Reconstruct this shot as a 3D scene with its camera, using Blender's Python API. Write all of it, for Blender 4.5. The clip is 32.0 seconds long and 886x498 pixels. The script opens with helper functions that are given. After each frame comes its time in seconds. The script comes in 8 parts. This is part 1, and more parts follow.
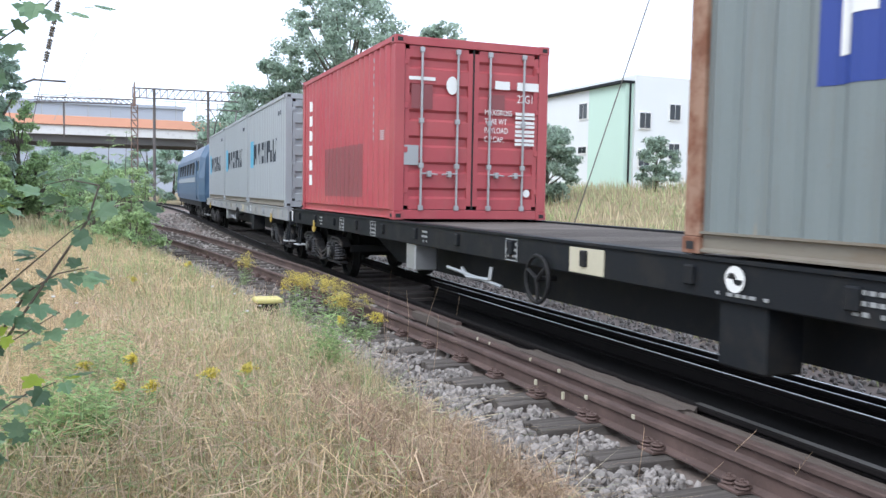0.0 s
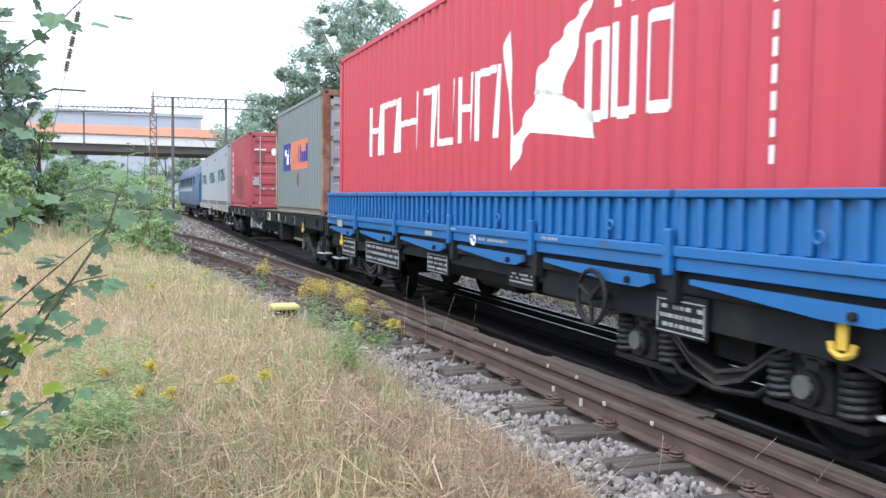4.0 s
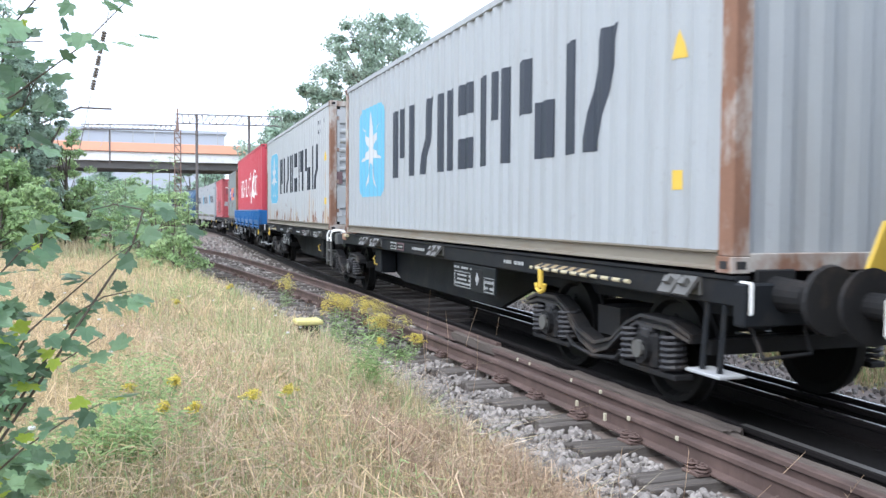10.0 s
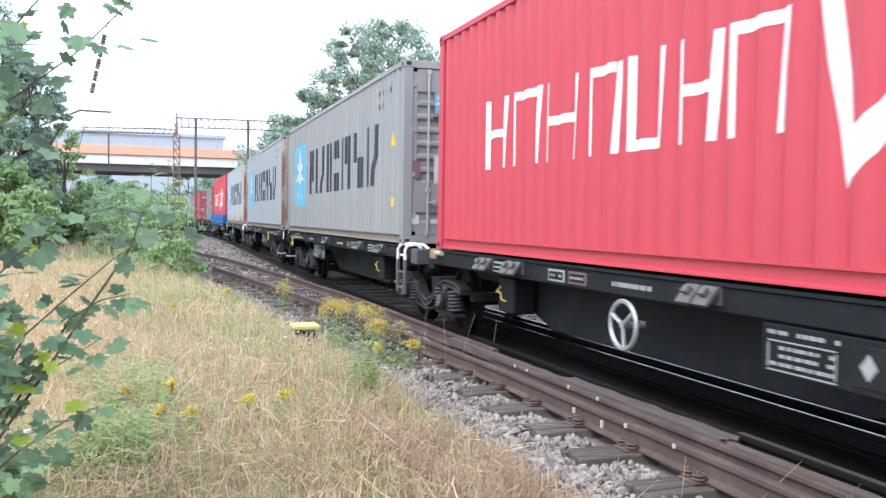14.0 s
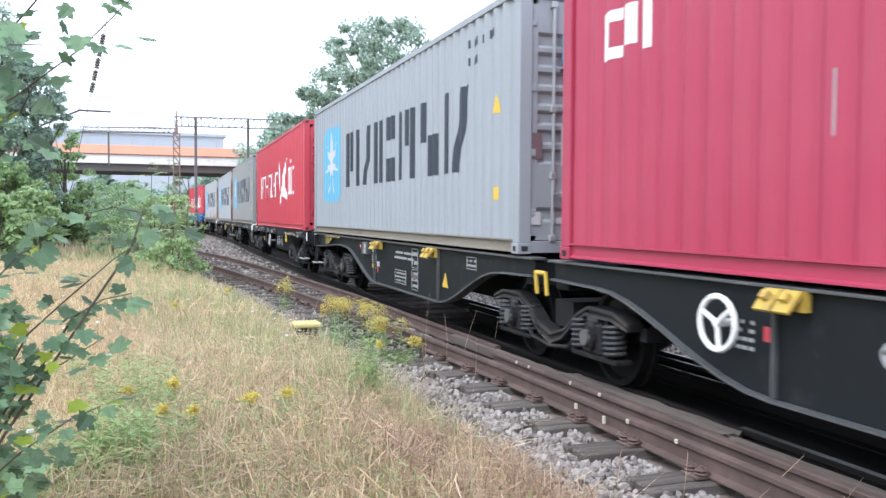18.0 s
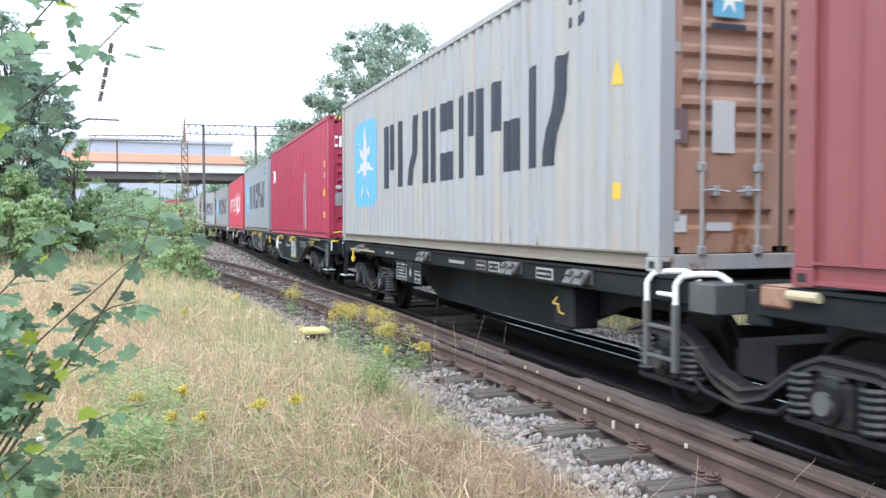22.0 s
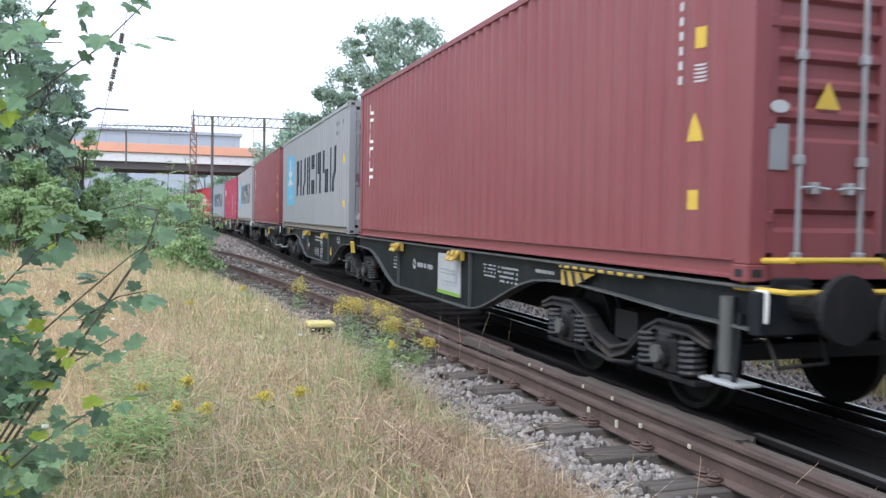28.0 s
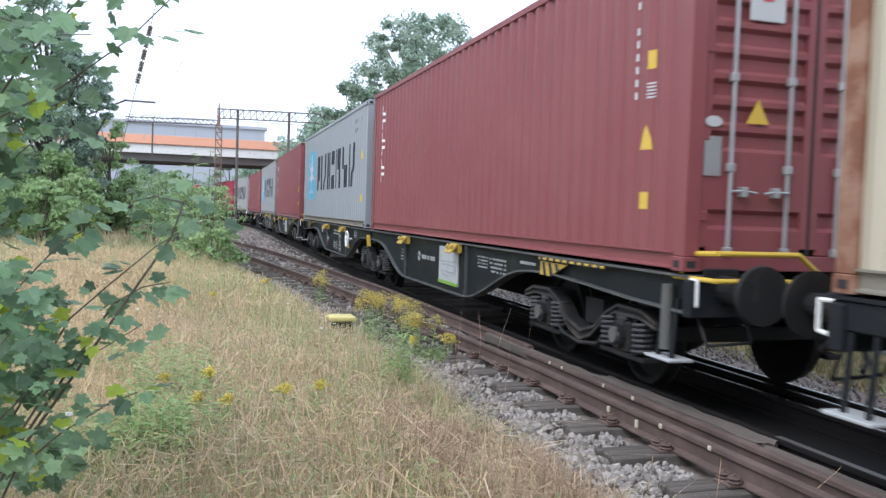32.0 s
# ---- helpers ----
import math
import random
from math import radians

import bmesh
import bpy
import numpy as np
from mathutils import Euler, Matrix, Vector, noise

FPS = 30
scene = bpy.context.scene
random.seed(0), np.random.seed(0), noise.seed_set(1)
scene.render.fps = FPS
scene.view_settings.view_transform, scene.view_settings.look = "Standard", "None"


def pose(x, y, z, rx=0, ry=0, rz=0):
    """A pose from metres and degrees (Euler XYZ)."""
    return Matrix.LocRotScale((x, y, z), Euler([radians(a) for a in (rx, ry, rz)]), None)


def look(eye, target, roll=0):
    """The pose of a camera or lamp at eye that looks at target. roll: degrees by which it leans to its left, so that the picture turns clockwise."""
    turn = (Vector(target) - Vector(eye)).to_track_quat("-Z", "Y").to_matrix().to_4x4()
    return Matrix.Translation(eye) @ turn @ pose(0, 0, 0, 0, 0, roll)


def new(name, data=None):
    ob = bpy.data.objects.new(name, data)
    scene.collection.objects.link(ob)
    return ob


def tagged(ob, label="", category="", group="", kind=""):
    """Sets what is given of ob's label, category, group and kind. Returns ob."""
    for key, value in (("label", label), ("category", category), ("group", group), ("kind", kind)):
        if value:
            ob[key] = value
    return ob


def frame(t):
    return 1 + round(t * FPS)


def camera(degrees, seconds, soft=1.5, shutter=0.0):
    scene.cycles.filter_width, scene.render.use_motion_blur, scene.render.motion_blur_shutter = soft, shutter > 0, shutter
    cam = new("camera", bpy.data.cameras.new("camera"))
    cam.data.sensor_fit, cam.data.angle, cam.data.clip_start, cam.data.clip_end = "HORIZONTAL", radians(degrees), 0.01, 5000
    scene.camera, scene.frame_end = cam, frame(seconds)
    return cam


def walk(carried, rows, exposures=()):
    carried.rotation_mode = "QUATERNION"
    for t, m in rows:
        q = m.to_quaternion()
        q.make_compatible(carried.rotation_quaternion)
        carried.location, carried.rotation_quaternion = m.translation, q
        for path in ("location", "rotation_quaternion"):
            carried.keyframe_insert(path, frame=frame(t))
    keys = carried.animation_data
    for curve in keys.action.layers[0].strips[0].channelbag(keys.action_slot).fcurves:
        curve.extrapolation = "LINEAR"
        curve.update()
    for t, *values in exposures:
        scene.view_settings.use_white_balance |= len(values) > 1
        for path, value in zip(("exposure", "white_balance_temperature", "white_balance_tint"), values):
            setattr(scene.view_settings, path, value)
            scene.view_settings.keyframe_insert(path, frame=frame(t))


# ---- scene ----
cam = camera(55.2, 32.0, soft=1.45, shutter=0.22)
PATH = [
    (0.0, 0, 0, 1.56, 86.20, -1.00, -22.65),
    (0.5, 0, 0, 1.56, 86.33, -0.89, -22.32),
    (1.0, 0, 0, 1.56, 86.33, -0.92, -22.12),
    (1.5, 0, 0, 1.56, 86.29, -0.83, -22.07),
    (2.0, 0, 0, 1.56, 86.31, -0.81, -22.06),
    (2.5, 0, 0, 1.56, 86.45, -0.81, -22.02),
    (3.0, 0, 0, 1.56, 86.58, -0.86, -21.86),
    (3.5, 0, 0, 1.56, 86.61, -0.83, -21.63),
    (5.5, 0, 0, 1.56, 86.84, -0.56, -21.43),
    (6.0, 0, 0, 1.56, 87.01, -0.57, -21.39),
    (6.5, 0, 0, 1.56, 86.93, -0.48, -21.17),
    (7.0, 0, 0, 1.56, 86.75, -0.44, -20.95),
    (7.5, 0, 0, 1.56, 86.67, -0.43, -20.88),
    (8.0, 0, 0, 1.56, 86.74, -0.36, -20.76),
    (8.5, 0, 0, 1.56, 86.98, -0.37, -20.56),
    (9.0, 0, 0, 1.56, 87.25, -0.37, -20.35),
    (9.5, 0, 0, 1.56, 87.46, -0.37, -20.14),
    (10.0, 0, 0, 1.56, 87.56, -0.34, -20.06),
    (10.5, 0, 0, 1.56, 87.60, -0.34, -20.13),
    (11.0, 0, 0, 1.56, 87.66, -0.11, -20.06),
    (11.5, 0, 0, 1.56, 87.65, -0.11, -19.93),
    (12.0, 0, 0, 1.56, 87.76, -0.02, -19.84),
    (12.5, 0, 0, 1.56, 87.84, -0.08, -19.68),
    (13.0, 0, 0, 1.56, 87.86, -0.35, -19.85),
    (13.5, 0, 0, 1.56, 87.90, -0.57, -20.07),
    (14.0, 0, 0, 1.56, 87.95, -0.80, -20.17),
    (14.5, 0, 0, 1.56, 87.98, -0.88, -20.39),
    (16.5, 0, 0, 1.56, 87.93, -0.63, -20.47),
    (17.0, 0, 0, 1.56, 87.88, -0.56, -20.32),
    (17.5, 0, 0, 1.56, 87.82, -0.49, -20.18),
    (18.0, 0, 0, 1.56, 87.75, -0.35, -20.13),
    (18.5, 0, 0, 1.56, 87.73, -0.30, -20.09),
    (19.0, 0, 0, 1.56, 87.79, -0.21, -20.04),
    (19.5, 0, 0, 1.56, 87.91, -0.16, -20.02),
    (20.0, 0, 0, 1.56, 88.02, -0.06, -19.98),
    (20.5, 0, 0, 1.56, 88.10, 0.00, -19.95),
    (21.0, 0, 0, 1.56, 88.17, 0.05, -19.87),
    (21.5, 0, 0, 1.56, 88.18, 0.04, -19.72),
    (22.0, 0, 0, 1.56, 88.12, 0.06, -19.62),
    (22.5, 0, 0, 1.56, 88.06, 0.09, -19.64),
    (23.0, 0, 0, 1.56, 88.02, 0.09, -19.76),
    (23.5, 0, 0, 1.56, 88.03, 0.00, -19.93),
    (24.0, 0, 0, 1.56, 87.96, -0.14, -20.26),
    (24.5, 0, 0, 1.56, 87.94, -0.20, -20.50),
    (25.0, 0, 0, 1.56, 88.02, -0.40, -20.54),
    (25.5, 0, 0, 1.56, 88.24, -0.57, -20.40),
    (27.5, 0, 0, 1.56, 88.11, -0.98, -19.11),
    (28.0, 0, 0, 1.56, 87.83, -1.00, -19.15),
    (28.5, 0, 0, 1.56, 87.68, -0.95, -18.86),
    (29.0, 0, 0, 1.56, 87.67, -1.08, -18.38),
    (29.5, 0, 0, 1.56, 87.93, -0.93, -17.49),
    (30.0, 0, 0, 1.56, 88.01, -0.96, -16.80),
    (30.5, 0, 0, 1.56, 87.96, -1.12, -16.65),
    (31.0, 0, 0, 1.56, 87.69, -1.18, -16.84),
    (31.5, 0, 0, 1.56, 87.52, -1.57, -17.29),
    (32.0, 0, 0, 1.56, 87.53, -1.89, -17.63),
]
walk(cam, [(r[0], pose(*r[1:])) for r in PATH], [(0, 0.35), (3, 0.51), (7, 0.64), (10, 0.75), (14, 0.77), (17, 0.72), (19, 0.84), (20, 1.06), (21, 0.90), (23, 0.73), (25, 0.68), (28, 0.36), (29, 0.36), (30, 0.16), (31, 0.10), (32, 0.29)])


# ---- train timetable: speeds every two seconds, and the line of the track ----
SPEEDS = [4.304, 4.459, 4.613, 4.673, 4.804, 5.043, 5.257, 5.485, 5.687, 5.845, 5.97, 6.159, 6.376, 6.561, 6.648, 6.767, 7.011]


def travelled(t):
    """Metres that the train has gone since the start."""
    s = 0.0
    for i in range(16):
        x = min(max(t - 2 * i, 0), 2)
        s += SPEEDS[i] * x + (SPEEDS[i + 1] - SPEEDS[i]) * x * x / 4
    return s


def lateral(y):
    """Offset of the running line to the right of a straight line."""
    if y < 0:
        return 0.0
    c = min(y, 95.0)
    v = 0.00076 * c ** 2 - 7.33e-8 * c ** 4
    if y > 95:
        v += (y - 95) * (2 * 0.00076 * 95 - 4 * 7.33e-8 * 95 ** 3)
    return v


LINE_X = 4.985   # centre of the running line abreast of the camera
BASE_Z = 1.18    # underside of the containers above rail top
SIZE = 0.98      # size of the train's vehicles and loads against their standard measures


def siding_x(y):
    """Left rail of the diverging track."""
    if y < 8:
        return 3.64
    u = y - 8
    return 3.64 - 0.0345 * u - 0.0022 * u * u / (1 + 0.01 * u)


def on_line(front, rear, z=0.0):
    """Pose of a vehicle whose ends stand at these distances along the line."""
    ax, bx = LINE_X + lateral(front), LINE_X + lateral(rear)
    turn = -math.degrees(math.atan2(ax - bx, front - rear))
    return pose((ax + bx) / 2, (front + rear) / 2, z, 0, 0, turn)


# ---- world and light: bright overcast ----
world = bpy.data.worlds.new("overcast_sky")
scene.world = world
world.use_nodes = True
wn = world.node_tree
wn.nodes.clear()
w_out = wn.nodes.new("ShaderNodeOutputWorld")
w_bg = wn.nodes.new("ShaderNodeBackground")
w_sky = wn.nodes.new("ShaderNodeTexSky")
w_sky.sky_type, w_sky.sun_disc = "NISHITA", False
w_sky.sun_elevation, w_sky.sun_rotation = radians(48), radians(-60)
w_sky.air_density, w_sky.dust_density = 1.0, 4.0
w_scale = wn.nodes.new("ShaderNodeVectorMath")
w_scale.operation = "SCALE"
w_scale.inputs[3].default_value = 0.08
w_mix = wn.nodes.new("ShaderNodeMix")
w_mix.data_type = "RGBA"
w_mix.inputs[0].default_value = 0.82
w_mix.inputs[7].default_value = (1.27, 1.45, 1.78, 1)
wn.links.new(w_sky.outputs[0], w_scale.inputs[0])
wn.links.new(w_scale.outputs[0], w_mix.inputs[6])
wn.links.new(w_mix.outputs[2], w_bg.inputs[0])
wn.links.new(w_bg.outputs[0], w_out.inputs[0])
sun_data = bpy.data.lights.new("sun", "SUN")
sun_data.energy, sun_data.angle, sun_data.color = 1.5, radians(28), (0.97, 0.985, 1.0)
sun = new("sun", sun_data)
sun.matrix_world = look((-30, -20, 40), (0, 0, 0))

# ---- materials ----


def mat(name, col, rough=0.7, metal=0.0, var=0.2, scale=4.0, stretch=(1, 1, 1), bump=0.15, fine=70.0, col2=None, lo=0.45, hi=0.6, rand=0.0, spec=0.5, patch=2.5, alpha=0):
    """Colour varied at two scales, an optional second colour in patches, fine relief."""
    m = bpy.data.materials.new(name)
    m.use_nodes = True
    nt = m.node_tree
    bsdf = nt.nodes["Principled BSDF"]
    tc = nt.nodes.new("ShaderNodeTexCoord")
    mp = nt.nodes.new("ShaderNodeMapping")
    mp.inputs["Scale"].default_value = stretch
    nt.links.new(tc.outputs["Object"], mp.inputs[0])

    def noise_node(s, detail=4.0, rough_=0.6):
        n = nt.nodes.new("ShaderNodeTexNoise")
        n.inputs["Scale"].default_value, n.inputs["Detail"].default_value, n.inputs["Roughness"].default_value = s, detail, rough_
        nt.links.new(mp.outputs[0], n.inputs["Vector"])
        return n

    n1, n2 = noise_node(scale), noise_node(fine, 2.0)
    dark = tuple(c * (1 - var) for c in col)
    light = tuple(min(c * (1 + var), 1) for c in col)
    ramp = nt.nodes.new("ShaderNodeMix")
    ramp.data_type = "RGBA"
    ramp.inputs[6].default_value, ramp.inputs[7].default_value = (*dark, 1), (*light, 1)
    half = nt.nodes.new("ShaderNodeMath")
    half.operation = "MULTIPLY_ADD"
    half.inputs[1].default_value, half.inputs[2].default_value = 0.6, 0.0
    nt.links.new(n1.outputs[0], half.inputs[0])
    both = nt.nodes.new("ShaderNodeMath")
    both.operation = "MULTIPLY_ADD"
    both.inputs[1].default_value = 0.4
    nt.links.new(n2.outputs[0], both.inputs[0])
    nt.links.new(half.outputs[0], both.inputs[2])
    nt.links.new(both.outputs[0], ramp.inputs[0])
    last = ramp.outputs[2]
    if col2:
        n3 = noise_node(patch, 6.0, 0.65)
        mr = nt.nodes.new("ShaderNodeMapRange")
        mr.inputs["From Min"].default_value, mr.inputs["From Max"].default_value = lo, hi
        nt.links.new(n3.outputs[0], mr.inputs[0])
        mx = nt.nodes.new("ShaderNodeMix")
        mx.data_type = "RGBA"
        mx.inputs[7].default_value = (*col2, 1)
        nt.links.new(mr.outputs[0], mx.inputs[0])
        nt.links.new(last, mx.inputs[6])
        last = mx.outputs[2]
    if rand:
        oi = nt.nodes.new("ShaderNodeObjectInfo")
        geo = nt.nodes.new("ShaderNodeNewGeometry")
        add = nt.nodes.new("ShaderNodeMath")
        add.operation = "ADD"
        nt.links.new(oi.outputs["Random"], add.inputs[0])
        nt.links.new(geo.outputs["Random Per Island"], add.inputs[1])
        fr = nt.nodes.new("ShaderNodeMath")
        fr.operation = "FRACT"
        nt.links.new(add.outputs[0], fr.inputs[0])
        mr2 = nt.nodes.new("ShaderNodeMapRange")
        mr2.inputs["To Min"].default_value, mr2.inputs["To Max"].default_value = 1 - rand, 1 + rand
        nt.links.new(fr.outputs[0], mr2.inputs[0])
        hs = nt.nodes.new("ShaderNodeHueSaturation")
        nt.links.new(mr2.outputs[0], hs.inputs["Value"])
        nt.links.new(last, hs.inputs["Color"])
        last = hs.outputs[0]
    nt.links.new(last, bsdf.inputs["Base Color"])
    bsdf.inputs["Metallic"].default_value = metal
    bsdf.inputs["Specular IOR Level"].default_value = spec
    rr = nt.nodes.new("ShaderNodeMapRange")
    rr.inputs["To Min"].default_value, rr.inputs["To Max"].default_value = max(rough - 0.12, 0.03), min(rough + 0.12, 1)
    nt.links.new(n1.outputs[0], rr.inputs[0])
    nt.links.new(rr.outputs[0], bsdf.inputs["Roughness"])
    if bump:
        b = nt.nodes.new("ShaderNodeBump")
        b.inputs["Strength"].default_value, b.inputs["Distance"].default_value = bump, 0.01
        nt.links.new(n2.outputs[0], b.inputs["Height"])
        nt.links.new(b.outputs[0], bsdf.inputs["Normal"])
    return m


def container_paint(name, col, rust=0.0, grime=(0.16, 0.13, 0.1), streak=0.25, fade=None, stain=0.0):
    """Faded container enamel with vertical dirt streaks and, by rust, patches and runs of rust."""
    m = mat(name, col, rough=0.5, var=0.10, scale=1.2, bump=0.05, fine=40)
    nt = m.node_tree
    bsdf = nt.nodes["Principled BSDF"]
    last = bsdf.inputs["Base Color"].links[0].from_socket
    tc = nt.nodes.new("ShaderNodeTexCoord")

    def layer(last, colour, stretch, scale, lo, hi, amount, detail=5.0):
        mp = nt.nodes.new("ShaderNodeMapping")
        mp.inputs["Scale"].default_value = stretch
        nt.links.new(tc.outputs["Object"], mp.inputs[0])
        n = nt.nodes.new("ShaderNodeTexNoise")
        n.inputs["Scale"].default_value, n.inputs["Detail"].default_value, n.inputs["Roughness"].default_value = scale, detail, 0.65
        nt.links.new(mp.outputs[0], n.inputs["Vector"])
        mr = nt.nodes.new("ShaderNodeMapRange")
        mr.inputs["From Min"].default_value, mr.inputs["From Max"].default_value = lo, hi
        mr.inputs["To Max"].default_value = amount
        nt.links.new(n.outputs[0], mr.inputs[0])
        mx = nt.nodes.new("ShaderNodeMix")
        mx.data_type = "RGBA"
        mx.inputs[7].default_value = (*colour, 1)
        nt.links.new(mr.outputs[0], mx.inputs[0])
        nt.links.new(last, mx.inputs[6])
        return mx.outputs[2]

    if fade:
        last = layer(last, fade, (1, 0.5, 0.7), 0.8, 0.4, 0.75, 0.6)
    if stain:
        last = layer(last, (0.40, 0.35, 0.27), (1, 1.5, 0.13), 1.6, 0.46, 0.66, stain)
        last = layer(last, (0.27, 0.19, 0.12), (1, 4.0, 0.22), 2.6, 0.58, 0.74, stain)
    last = layer(last, grime, (1, 3.5, 0.25), 2.2, 0.5, 0.8, streak)
    last = layer(last, grime, (1, 1, 1), 9.0, 0.62, 0.75, streak)
    if rust:
        # runs of rust that start from scars low on the panels, pale stain round them
        sep = nt.nodes.new("ShaderNodeSeparateXYZ")
        nt.links.new(tc.outputs["Object"], sep.inputs[0])

        def runs(last, colour, stretch, scale, base, slope, soft, amount):
            mp = nt.nodes.new("ShaderNodeMapping")
            mp.inputs["Scale"].default_value = stretch
            nt.links.new(tc.outputs["Object"], mp.inputs[0])
            n = nt.nodes.new("ShaderNodeTexNoise")
            n.inputs["Scale"].default_value, n.inputs["Detail"].default_value, n.inputs["Roughness"].default_value = scale, 6.0, 0.7
            nt.links.new(mp.outputs[0], n.inputs["Vector"])
            lim = nt.nodes.new("ShaderNodeMath")
            lim.operation = "MULTIPLY_ADD"
            lim.inputs[1].default_value, lim.inputs[2].default_value = -slope, -base
            nt.links.new(sep.outputs[2], lim.inputs[0])
            add = nt.nodes.new("ShaderNodeMath")
            add.operation = "ADD"
            nt.links.new(n.outputs[0], add.inputs[0])
            nt.links.new(lim.outputs[0], add.inputs[1])
            mr = nt.nodes.new("ShaderNodeMapRange")
            mr.inputs["From Min"].default_value, mr.inputs["From Max"].default_value = 0.0, soft
            mr.inputs["To Max"].default_value = amount
            nt.links.new(add.outputs[0], mr.inputs[0])
            mx = nt.nodes.new("ShaderNodeMix")
            mx.data_type = "RGBA"
            mx.inputs[7].default_value = (*colour, 1)
            nt.links.new(mr.outputs[0], mx.inputs[0])
            nt.links.new(last, mx.inputs[6])
            return mx.outputs[2]

        last = runs(last, (0.42, 0.27, 0.13), (1, 3.4, 0.4), 2.2, 0.60 - 0.12 * rust, 0.10, 0.12, 0.6)
        last = runs(last, (0.20, 0.075, 0.03), (1, 3.2, 0.6), 2.4, 0.61 - 0.12 * rust, 0.17, 0.05, 0.95)
        last = layer(last, (0.22, 0.09, 0.04), (1, 1.2, 1.0), 6.0, 0.70 - 0.04 * rust, 0.74, 0.85)
    nt.links.new(last, bsdf.inputs["Base Color"])
    return m


